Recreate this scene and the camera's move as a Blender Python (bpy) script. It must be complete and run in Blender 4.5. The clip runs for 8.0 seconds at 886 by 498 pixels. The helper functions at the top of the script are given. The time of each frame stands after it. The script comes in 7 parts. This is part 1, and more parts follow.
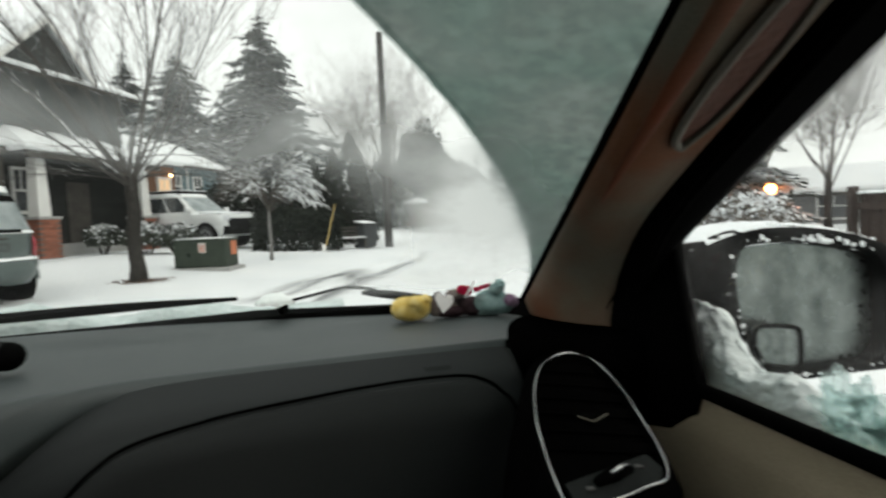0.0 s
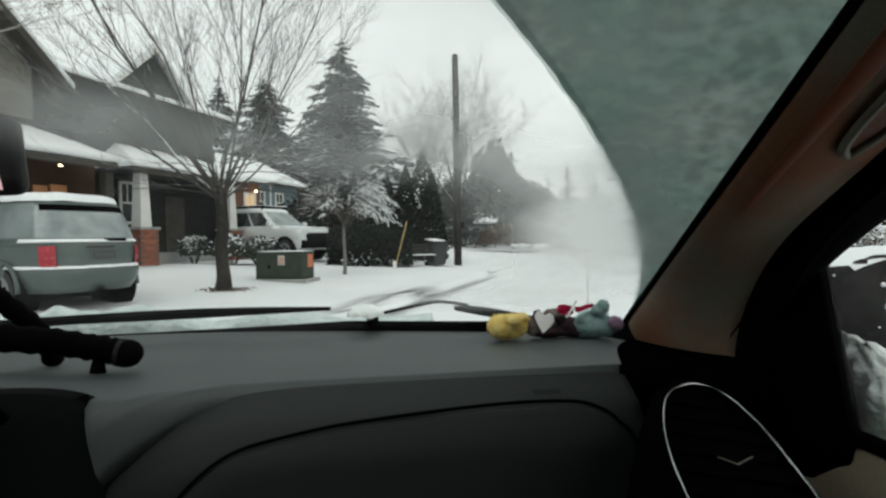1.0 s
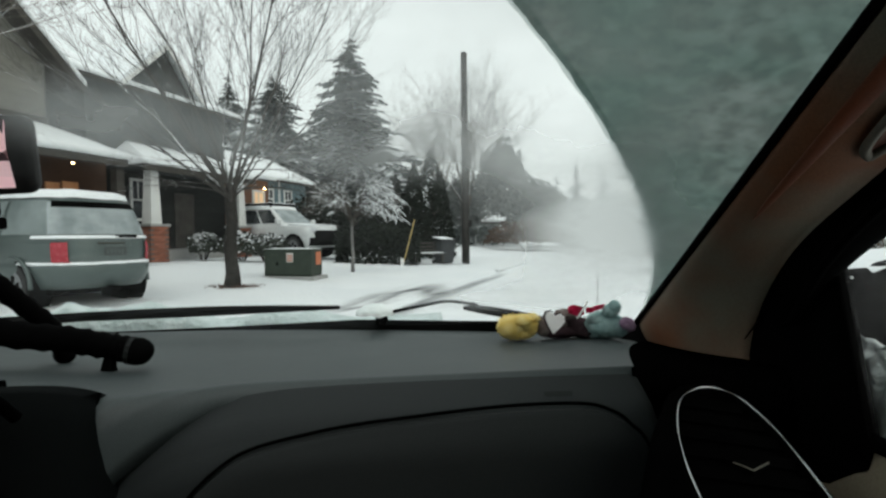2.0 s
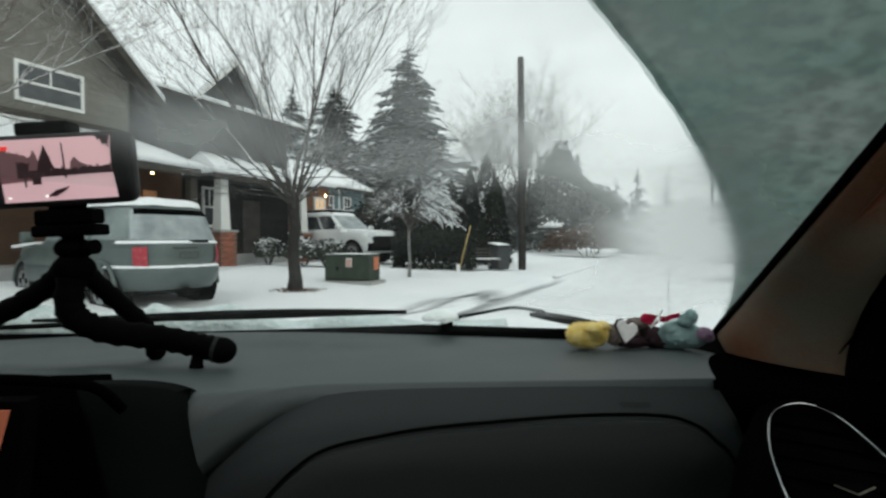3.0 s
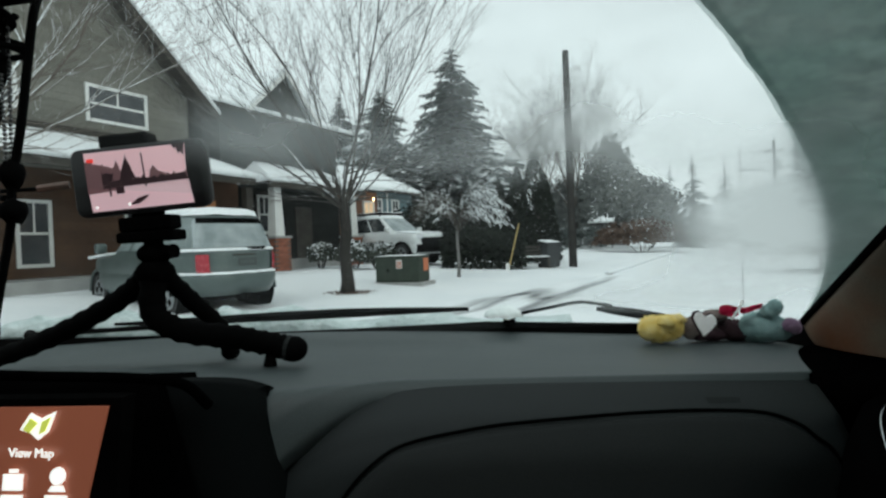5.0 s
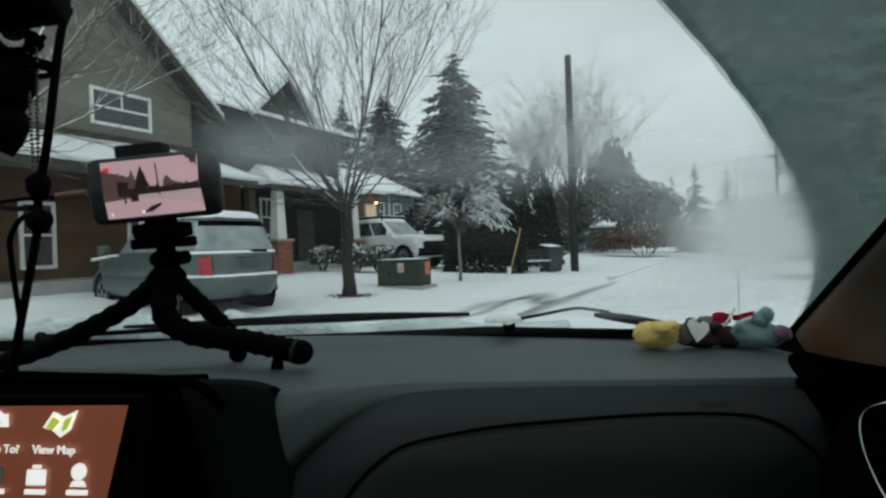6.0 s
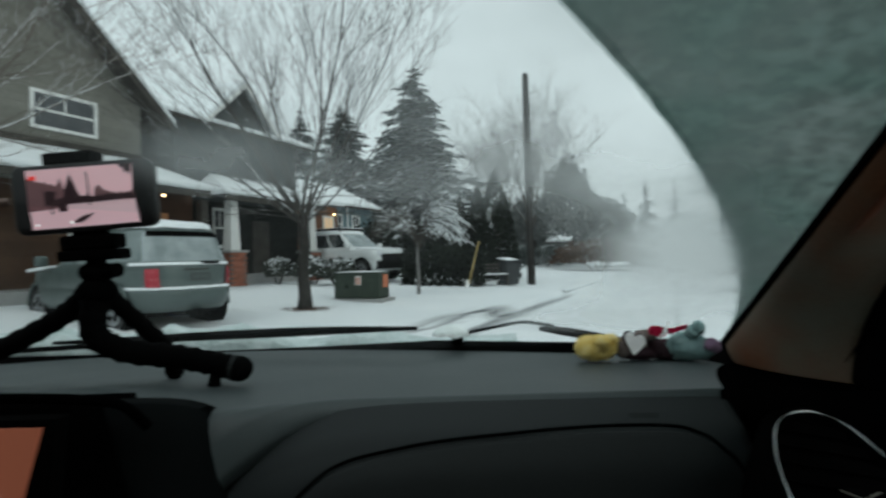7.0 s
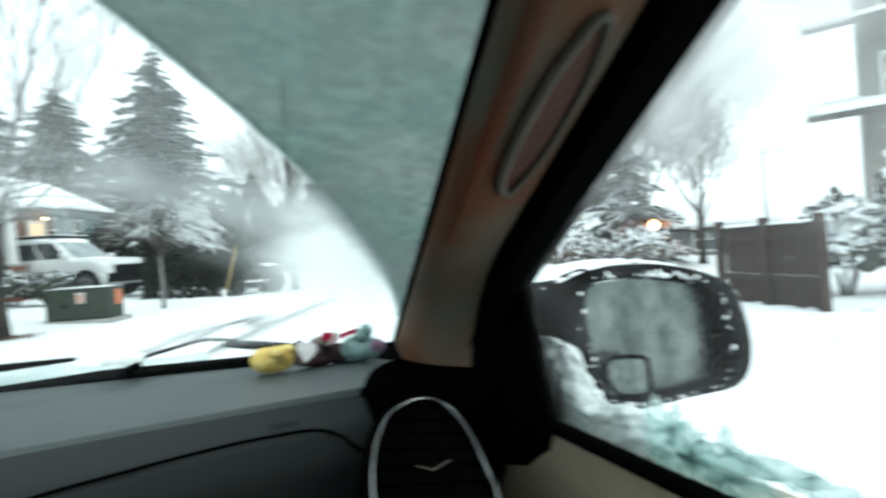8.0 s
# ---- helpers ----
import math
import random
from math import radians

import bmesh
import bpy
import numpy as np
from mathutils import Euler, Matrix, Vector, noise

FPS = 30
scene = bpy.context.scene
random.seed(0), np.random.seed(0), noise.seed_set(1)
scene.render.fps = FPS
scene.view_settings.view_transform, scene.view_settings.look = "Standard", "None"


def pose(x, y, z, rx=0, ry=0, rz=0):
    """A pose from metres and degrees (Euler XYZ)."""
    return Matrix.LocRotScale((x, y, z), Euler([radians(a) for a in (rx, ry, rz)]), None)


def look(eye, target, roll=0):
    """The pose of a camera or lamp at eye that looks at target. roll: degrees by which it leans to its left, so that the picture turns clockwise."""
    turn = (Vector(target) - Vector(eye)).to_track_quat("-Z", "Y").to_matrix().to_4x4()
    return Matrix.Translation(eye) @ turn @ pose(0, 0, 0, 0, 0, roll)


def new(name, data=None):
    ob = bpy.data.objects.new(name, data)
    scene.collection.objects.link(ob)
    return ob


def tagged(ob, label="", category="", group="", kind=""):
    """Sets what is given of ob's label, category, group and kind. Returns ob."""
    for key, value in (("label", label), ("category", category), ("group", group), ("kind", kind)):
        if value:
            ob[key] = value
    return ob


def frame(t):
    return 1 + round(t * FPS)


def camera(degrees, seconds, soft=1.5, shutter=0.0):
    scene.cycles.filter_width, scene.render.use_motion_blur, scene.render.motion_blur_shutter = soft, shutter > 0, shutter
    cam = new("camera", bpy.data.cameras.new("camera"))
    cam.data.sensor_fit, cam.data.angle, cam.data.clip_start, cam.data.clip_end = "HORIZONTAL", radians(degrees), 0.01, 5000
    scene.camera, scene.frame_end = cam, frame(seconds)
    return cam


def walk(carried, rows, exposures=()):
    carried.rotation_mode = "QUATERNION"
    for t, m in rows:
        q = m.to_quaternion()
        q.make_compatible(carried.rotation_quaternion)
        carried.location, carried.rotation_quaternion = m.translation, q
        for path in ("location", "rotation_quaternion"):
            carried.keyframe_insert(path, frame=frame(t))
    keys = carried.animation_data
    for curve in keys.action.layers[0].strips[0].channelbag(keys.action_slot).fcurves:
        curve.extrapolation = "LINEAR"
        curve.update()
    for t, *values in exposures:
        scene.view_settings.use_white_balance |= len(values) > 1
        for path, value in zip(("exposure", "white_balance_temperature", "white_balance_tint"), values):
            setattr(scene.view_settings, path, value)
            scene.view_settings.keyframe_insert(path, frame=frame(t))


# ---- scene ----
cam = camera(81.0, 8.0, soft=2.45, shutter=0.5)
PATH = [
    (0, (0.525, 0.063, 1.287), (0.969, 2.009, 1.163), -2.3),
    (0.5, (0.498, 0.078, 1.284), (0.737, 2.063, 1.215), -1.5),
    (1, (0.490, 0.092, 1.281), (0.678, 2.083, 1.238), -0.8),
    (2.3, (0.485, 0.096, 1.283), (0.611, 2.092, 1.232), -0.3),
    (2.5, (0.476, 0.096, 1.280), (0.560, 2.094, 1.248), -0.2),
    (3, (0.472, 0.094, 1.283), (0.417, 2.093, 1.257), -0.4),
    (3.5, (0.466, 0.093, 1.285), (0.323, 2.088, 1.270), -0.6),
    (4, (0.474, 0.089, 1.286), (0.260, 2.077, 1.264), -1.1),
    (4.5, (0.479, 0.090, 1.283), (0.277, 2.080, 1.262), -2.0),
    (5, (0.453, 0.099, 1.278), (0.213, 2.085, 1.256), -2.2),
    (5.2, (0.458, 0.095, 1.278), (0.222, 2.081, 1.257), -2.3),
    (6.5, (0.454, 0.076, 1.285), (0.209, 2.061, 1.299), -1.5),
    (7, (0.472, 0.078, 1.284), (0.385, 2.075, 1.321), -1.5),
    (7.5, (0.522, 0.080, 1.284), (0.801, 2.060, 1.321), -2.6),
    (8, (0.584, 0.049, 1.290), (1.361, 1.892, 1.299), -3.6),
]
EXPOSURE = [(0, 0.26, 6900, 13), (0.5, 0.0, 6850, 12.5), (1.0, -0.05, 6700, 11), (2.5, 0.0, 6550, 10), (4.0, 0.0, 6350, 8), (5.0, -0.1, 6200, 6), (6.5, -0.52, 6150, 5), (7.0, -0.40, 6100, 5), (7.5, 0.05, 6100, 5), (8.0, 0.90, 6050, 4)]
walk(cam, [(t, look(eye, target, roll)) for t, eye, target, roll in PATH], EXPOSURE)

# world: overcast snowy day
wd = bpy.data.worlds.new("sky")
scene.world = wd
wd.use_nodes = True
_n = wd.node_tree.nodes
_l = wd.node_tree.links
_sky = _n.new("ShaderNodeTexSky")
_sky.sky_type = 'NISHITA'
_sky.sun_disc = False
_sky.sun_elevation = radians(28)
_sky.sun_rotation = radians(120)
_sky.dust_density = 6.0
_bg = _n["Background"]
# cloud deck: sky desaturated to the grey of a closed overcast
_tc = _n.new("ShaderNodeTexCoord")
_noi = _n.new("ShaderNodeTexNoise")
_noi.inputs["Scale"].default_value = 2.2
_noi.inputs["Detail"].default_value = 5
_map = _n.new("ShaderNodeMapping")
_map.inputs["Scale"].default_value = (1, 1, 3.5)
_l.new(_tc.outputs["Generated"], _map.inputs[0])
_l.new(_map.outputs[0], _noi.inputs["Vector"])
_rmp = _n.new("ShaderNodeValToRGB")
_rmp.color_ramp.elements[0].position = 0.3
_rmp.color_ramp.elements[0].color = (5.6, 5.85, 5.8, 1)
_rmp.color_ramp.elements[1].position = 0.72
_rmp.color_ramp.elements[1].color = (7.0, 7.2, 7.15, 1)
_l.new(_noi.outputs["Fac"], _rmp.inputs[0])
_mx = _n.new("ShaderNodeMix")
_mx.data_type = 'RGBA'
_mx.inputs[0].default_value = 0.93
_l.new(_sky.outputs[0], _mx.inputs[6])
_l.new(_rmp.outputs[0], _mx.inputs[7])
_l.new(_mx.outputs[2], _bg.inputs[0])
_bg.inputs[1].default_value = 0.165
_sd = bpy.data.lights.new("sun", 'SUN')
_sd.energy = 0.6
_sd.angle = radians(25)
_sd.color = (1.0, 0.97, 0.93)
_sun = new("sun", _sd)
_sun.matrix_world = look((0, 0, 40), (12, 26, 0))


# ---- materials ----
def _nodes(name):
    m = bpy.data.materials.new(name)
    m.use_nodes = True
    return m, m.node_tree.nodes, m.node_tree.links, m.node_tree.nodes["Principled BSDF"]


def mat(name, a, b=None, rough=0.6, scale=20.0, fine=150.0, bump=0.2, metal=0.0, dist=0.01, spec=0.5, rand=0.0, lo=0.3, hi=0.7):
    """A surface of two tones a and b, mixed by coarse noise, with fine grain in tone and relief."""
    m, n, l, p = _nodes(name)
    b = b or tuple(v * 0.8 for v in a)
    tc = n.new("ShaderNodeTexCoord")
    n1 = n.new("ShaderNodeTexNoise")
    n1.inputs["Scale"].default_value = scale
    n1.inputs["Detail"].default_value = 5
    n2 = n.new("ShaderNodeTexNoise")
    n2.inputs["Scale"].default_value = fine
    n2.inputs["Detail"].default_value = 3
    l.new(tc.outputs["Object"], n1.inputs["Vector"])
    l.new(tc.outputs["Object"], n2.inputs["Vector"])
    r = n.new("ShaderNodeValToRGB")
    r.color_ramp.elements[0].position, r.color_ramp.elements[1].position = lo, hi
    r.color_ramp.elements[0].color, r.color_ramp.elements[1].color = (*a, 1), (*b, 1)
    l.new(n1.outputs["Fac"], r.inputs[0])
    col = r.outputs[0]
    g = n.new("ShaderNodeMix")
    g.data_type, g.blend_type = 'RGBA', 'OVERLAY'
    g.inputs[0].default_value = 0.35
    l.new(col, g.inputs[6])
    l.new(n2.outputs["Fac"], g.inputs[7])
    col = g.outputs[2]
    if rand:
        oi = n.new("ShaderNodeObjectInfo")
        hs = n.new("ShaderNodeHueSaturation")
        mr = n.new("ShaderNodeMapRange")
        mr.inputs[3].default_value, mr.inputs[4].default_value = 1 - rand, 1 + rand
        l.new(oi.outputs["Random"], mr.inputs[0])
        l.new(mr.outputs[0], hs.inputs["Value"])
        l.new(col, hs.inputs["Color"])
        col = hs.outputs[0]
    l.new(col, p.inputs["Base Color"])
    p.inputs["Metallic"].default_value = metal
    p.inputs["Specular IOR Level"].default_value = spec
    rr = n.new("ShaderNodeMapRange")
    rr.inputs[3].default_value, rr.inputs[4].default_value = max(rough - 0.12, 0.02), min(rough + 0.12, 1)
    l.new(n1.outputs["Fac"], rr.inputs[0])
    l.new(rr.outputs[0], p.inputs["Roughness"])
    if bump:
        bp = n.new("ShaderNodeBump")
        bp.inputs["Strength"].default_value = bump
        bp.inputs["Distance"].default_value = dist
        l.new(n2.outputs["Fac"], bp.inputs["Height"])
        l.new(bp.outputs[0], p.inputs["Normal"])
    return m


def glow(name, col, strength):
    m, n, l, p = _nodes(name)
    p.inputs["Base Color"].default_value = (*col, 1)
    p.inputs["Emission Color"].default_value = (*col, 1)
    p.inputs["Emission Strength"].default_value = strength
    p.inputs["Roughness"].default_value = 0.4
    return m


def snowy(name, a, b, rough=0.85, scale=6.0, fine=60.0, amount=0.35, nscale=3.0, bump=0.4, dist=0.02, snow=(0.82, 0.85, 0.87)):
    """A surface with snow lying where it faces up, broken by noise."""
    m = mat(name, a, b, rough, scale, fine, bump, dist=dist, spec=0.1)
    n, l = m.node_tree.nodes, m.node_tree.links
    p = n["Principled BSDF"]
    was = p.inputs["Base Color"].links[0].from_socket
    ge = n.new("ShaderNodeNewGeometry")
    sp = n.new("ShaderNodeSeparateXYZ")
    l.new(ge.outputs["True Normal"], sp.inputs[0])
    no = n.new("ShaderNodeTexNoise")
    no.inputs["Scale"].default_value = nscale
    no.inputs["Detail"].default_value = 6
    tc = n.new("ShaderNodeTexCoord")
    l.new(tc.outputs["Object"], no.inputs["Vector"])
    ad = n.new("ShaderNodeMath")
    ad.operation = 'MULTIPLY_ADD'
    l.new(no.outputs["Fac"], ad.inputs[0])
    ad.inputs[1].default_value = 1.2
    l.new(sp.outputs["Z"], ad.inputs[2])
    rp = n.new("ShaderNodeMapRange")
    rp.inputs[1].default_value, rp.inputs[2].default_value = 1.35 - amount, 1.6 - amount
    l.new(ad.outputs[0], rp.inputs[0])
    mx = n.new("ShaderNodeMix")
    mx.data_type = 'RGBA'
    l.new(rp.outputs[0], mx.inputs[0])
    l.new(was, mx.inputs[6])
    mx.inputs[7].default_value = (*snow, 1)
    l.new(mx.outputs[2], p.inputs["Base Color"])
    return m


def film(name, clear, veil, scale=8.0, soft=0.3, tint=(0.85, 0.9, 0.9), gloss=0.02, fine=0.0, patches=(), mottle=0.0):
    """Glass seen as a thin sheet: clear where noise is low, clouded where it is high."""
    m, n, l, p = _nodes(name)
    out = n["Material Output"]
    n.remove(p)
    tr = n.new("ShaderNodeBsdfTransparent")
    tr.inputs[0].default_value = (*clear, 1)
    df = n.new("ShaderNodeBsdfDiffuse")
    df.inputs[0].default_value = (*tint, 1)
    tl = n.new("ShaderNodeBsdfTranslucent")
    tl.inputs[0].default_value = (*tint, 1)
    cl = n.new("ShaderNodeMixShader")
    cl.inputs[0].default_value = 0.8
    l.new(df.outputs[0], cl.inputs[1])
    l.new(tl.outputs[0], cl.inputs[2])
    no = n.new("ShaderNodeTexNoise")
    no.inputs["Scale"].default_value = scale
    no.inputs["Detail"].default_value = 5
    tc = n.new("ShaderNodeTexCoord")
    l.new(tc.outputs["Object"], no.inputs["Vector"])
    mr = n.new("ShaderNodeMapRange")
    mr.inputs[1].default_value, mr.inputs[2].default_value = 0.5 - soft, 0.5 + soft
    mr.inputs[3].default_value, mr.inputs[4].default_value = veil
    l.new(no.outputs["Fac"], mr.inputs[0])
    fac = mr.outputs[0]
    if fine:
        nf = n.new("ShaderNodeTexNoise")
        nf.inputs["Scale"].default_value = fine
        nf.inputs["Detail"].default_value = 4
        stretch = n.new("ShaderNodeMapping")
        stretch.inputs["Scale"].default_value = (0.62, 0.85, 0.85)
        l.new(tc.outputs["Object"], stretch.inputs[0])
        l.new(stretch.outputs[0], nf.inputs["Vector"])
        cr = n.new("ShaderNodeMapRange")
        cr.inputs[1].default_value, cr.inputs[2].default_value = 0.35, 0.65
        cr.inputs[3].default_value, cr.inputs[4].default_value = (0.97 if mottle else 0.8), 1.15
        l.new(nf.outputs["Fac"], cr.inputs[0])
        mu = n.new("ShaderNodeMath")
        mu.operation, mu.use_clamp = 'MULTIPLY', True
        l.new(fac, mu.inputs[0])
        l.new(cr.outputs[0], mu.inputs[1])
        fac = mu.outputs[0]
        if mottle:
            mc = n.new("ShaderNodeMix")
            mc.data_type = 'RGBA'
            fl = n.new("ShaderNodeMapRange")
            fl.inputs[1].default_value, fl.inputs[2].default_value = 0.42, 0.70
            l.new(nf.outputs["Fac"], fl.inputs[0])
            l.new(fl.outputs[0], mc.inputs[0])
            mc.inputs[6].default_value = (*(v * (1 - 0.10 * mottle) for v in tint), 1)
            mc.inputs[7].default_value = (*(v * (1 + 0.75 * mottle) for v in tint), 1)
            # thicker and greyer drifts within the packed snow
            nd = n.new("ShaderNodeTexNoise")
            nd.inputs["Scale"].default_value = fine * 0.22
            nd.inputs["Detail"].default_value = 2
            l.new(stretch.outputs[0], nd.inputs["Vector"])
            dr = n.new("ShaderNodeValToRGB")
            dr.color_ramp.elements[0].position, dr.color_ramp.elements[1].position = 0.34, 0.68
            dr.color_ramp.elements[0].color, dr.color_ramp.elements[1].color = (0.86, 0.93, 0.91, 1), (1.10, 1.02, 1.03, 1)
            l.new(nd.outputs["Fac"], dr.inputs[0])
            both = n.new("ShaderNodeMix")
            both.data_type, both.blend_type = 'RGBA', 'MULTIPLY'
            both.inputs[0].default_value = 1.0
            l.new(mc.outputs[2], both.inputs[6])
            l.new(dr.outputs[0], both.inputs[7])
            l.new(both.outputs[2], df.inputs[0])
            l.new(both.outputs[2], tl.inputs[0])
    for centre, reach, amount in patches:
        # veil for breath mist and far haze: a soft round patch, broken by the same noise
        vd = n.new("ShaderNodeVectorMath")
        vd.operation = 'SUBTRACT'
        l.new(tc.outputs["Object"], vd.inputs[0])
        vd.inputs[1].default_value = centre
        vs = n.new("ShaderNodeVectorMath")
        vs.operation = 'DIVIDE'
        l.new(vd.outputs[0], vs.inputs[0])
        vs.inputs[1].default_value = reach
        vl = n.new("ShaderNodeVectorMath")
        vl.operation = 'LENGTH'
        l.new(vs.outputs[0], vl.inputs[0])
        pr = n.new("ShaderNodeMapRange")
        pr.interpolation_type = 'SMOOTHSTEP'
        pr.inputs[1].default_value, pr.inputs[2].default_value = 1.0, 0.1
        pr.inputs[4].default_value = amount
        l.new(vl.outputs["Value"], pr.inputs[0])
        wv = n.new("ShaderNodeMapRange")
        wv.inputs[1].default_value, wv.inputs[2].default_value = 0.3, 0.7
        wv.inputs[3].default_value, wv.inputs[4].default_value = 0.35, 1.3
        l.new(no.outputs["Fac"], wv.inputs[0])
        pm = n.new("ShaderNodeMath")
        pm.operation = 'MULTIPLY'
        l.new(pr.outputs[0], pm.inputs[0])
        l.new(wv.outputs[0], pm.inputs[1])
        ad = n.new("ShaderNodeMath")
        ad.operation, ad.use_clamp = 'ADD', True
        l.new(fac, ad.inputs[0])
        l.new(pm.outputs[0], ad.inputs[1])
        fac = ad.outputs[0]
    mx = n.new("ShaderNodeMixShader")
    l.new(fac, mx.inputs[0])
    l.new(tr.outputs[0], mx.inputs[1])
    l.new(cl.outputs[0], mx.inputs[2])
    gl = n.new("ShaderNodeBsdfGlossy")
    gl.inputs["Roughness"].default_value = 0.03
    m2 = n.new("ShaderNodeMixShader")
    m2.inputs[0].default_value = gloss
    l.new(mx.outputs[0], m2.inputs[1])
    l.new(gl.outputs[0], m2.inputs[2])
    l.new(m2.outputs[0], out.inputs[0])
    return m


M_DASH = mat("dash_vinyl", (0.0335, 0.0445, 0.0455), (0.043, 0.0555, 0.0565), rough=0.55, scale=6, fine=900, bump=0.25, dist=0.001)
# dash vinyl again, darkened in colour for faces turned from the glass
M_DASHLOW = mat("dash_lower_shaded", (0.0162, 0.0184, 0.0184), (0.0212, 0.0234, 0.0231), rough=0.75, scale=6, fine=900, bump=0.25, dist=0.001, spec=0.12)
M_BLACK = mat("black_plastic", (0.0016, 0.0016, 0.0016), (0.003, 0.003, 0.003), rough=0.8, scale=30, fine=600, bump=0.15, dist=0.001, spec=0.006)
M_VOID = mat("vent_black", (0.0016, 0.0016, 0.0016), (0.0026, 0.0025, 0.0025), rough=0.95, scale=30, fine=600, bump=0.1, dist=0.001, spec=0.0)
M_RUBBER = mat("black_rubber", (0.0014, 0.0014, 0.0014), (0.0028, 0.0028, 0.0028), rough=0.8, scale=30, fine=400, bump=0.2, dist=0.001, spec=0.02)
M_TRIM = mat("tan_trim", (0.36, 0.295, 0.205), (0.44, 0.36, 0.26), rough=0.7, scale=8, fine=700, bump=0.3, dist=0.001)
# second tone paints a warm reddish reflection into the tan
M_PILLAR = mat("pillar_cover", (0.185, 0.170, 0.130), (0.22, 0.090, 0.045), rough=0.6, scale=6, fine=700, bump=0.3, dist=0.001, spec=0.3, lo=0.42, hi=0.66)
M_HANDLE = mat("handle_grey", (0.12, 0.108, 0.085), (0.155, 0.138, 0.11), rough=0.6, scale=8, fine=500, bump=0.2, dist=0.001)
M_CHROME = mat("chrome", (0.75, 0.75, 0.76), (0.65, 0.65, 0.66), rough=0.18, scale=40, fine=300, bump=0, metal=1)
M_ROOFLINE = mat("headliner_cloth", (0.11, 0.095, 0.08), (0.14, 0.12, 0.10), rough=0.95, scale=10, fine=500, bump=0.3, dist=0.002)
M_SNOW = mat("snow", (0.8, 0.83, 0.85), (0.88, 0.9, 0.91), rough=0.9, scale=0.6, fine=9, bump=0.5, dist=0.05, spec=0.2)
M_CRUST = mat("slush", (0.40, 0.48, 0.475), (0.66, 0.73, 0.73), rough=0.6, scale=25, fine=90, bump=0.7, dist=0.01)
M_WETSNOW = mat("wet_snow", (0.74, 0.80, 0.79), (0.85, 0.88, 0.88), rough=0.7, scale=14, fine=70, bump=0.6, dist=0.01)
# mist on the glass; some patches also stand in for far-off haze
M_GLASS = film("wiped_glass", (0.87, 0.93, 0.915), (0.0, 0.028), scale=7.0, soft=0.2, tint=(0.69, 0.755, 0.745), patches=[
    ((0.73, 0.66, 1.245), (0.165, 0.3, 0.115), 0.80), ((0.27, 0.54, 1.378), (0.15, 0.3, 0.035), 0.34), ((0.36, 0.54, 1.362), (0.10, 0.3, 0.030), 0.26), ((0.455, 0.52, 1.360), (0.095, 0.3, 0.044), 0.38),
    ((0.55, 0.50, 1.365), (0.10, 0.3, 0.045), 0.26), ((0.63, 0.55, 1.328), (0.11, 0.3, 0.06), 0.58), ((0.60, 0.72, 1.20), (0.25, 0.3, 0.035), 0.3), ((0.46, 0.46, 1.40), (0.09, 0.3, 0.035), 0.22), ((0.545, 0.55, 1.37), (0.075, 0.3, 0.06), 0.20), ((0.69, 0.56, 1.30), (0.10, 0.3, 0.075), 0.74), ((0.53, 0.47, 1.42), (0.10, 0.3, 0.045), 0.24)])
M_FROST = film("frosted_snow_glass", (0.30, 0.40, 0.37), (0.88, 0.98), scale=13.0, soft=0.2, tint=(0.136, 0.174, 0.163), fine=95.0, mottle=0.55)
M_SNOWEDGE = film("thin_snow_edge", (0.7, 0.75, 0.74), (0.30, 0.88), scale=60.0, tint=(0.80, 0.86, 0.85))
M_DIMPANE = film("dimming_pane", (0.4, 0.45, 0.45), (0.92, 1.0), scale=10.0, soft=0.3, tint=(0.09, 0.10, 0.10))
# vinyl of the slanted band, with its shade put into the colour
M_DASHMID = mat("dash_band_shaded", (0.0130, 0.0164, 0.0168), (0.0168, 0.0204, 0.0209), rough=0.7, scale=6, fine=900, bump=0.25, dist=0.001, spec=0.3)


# ---- building helpers ----
def empty(name, label, category, at=(0, 0, 0), group="", rz=0):
    ob = new(name)
    ob.empty_display_size = 0.1
    ob.matrix_basis = pose(*at, 0, 0, rz)
    return tagged(ob, label, category, group)


def mesh_from(bm, name, material, smooth=False):
    bmesh.ops.recalc_face_normals(bm, faces=bm.faces)
    me = bpy.data.meshes.new(name)
    bm.to_mesh(me)
    bm.free()
    for m in (material if isinstance(material, (list, tuple)) else [material]):
        me.materials.append(m)
    if smooth:
        for f in me.polygons:
            f.use_smooth = True
    return me


def part(name, bm, material, parent=None, label="", smooth=False):
    ob = new(name, mesh_from(bm, name, material, smooth))
    if parent:
        ob.parent = parent
    if label:
        ob["label"] = label
    return ob


def box(bm, x0, x1, y0, y1, z0, z1, bev=0.0, m=None):
    g = bmesh.ops.create_cube(bm, size=1)
    vs = g["verts"]
    for v in vs:
        v.co = Vector(((x0 + x1) / 2 + v.co.x * (x1 - x0), (y0 + y1) / 2 + v.co.y * (y1 - y0), (z0 + z1) / 2 + v.co.z * (z1 - z0)))
        if m:
            v.co = m @ v.co
    if bev:
        es = list({e for v in vs for e in v.link_edges})
        bmesh.ops.bevel(bm, geom=es, offset=bev, segments=2, affect='EDGES', profile=0.5)
    return bm


def boxm(*a, **k):
    return box(bmesh.new(), *a, **k)


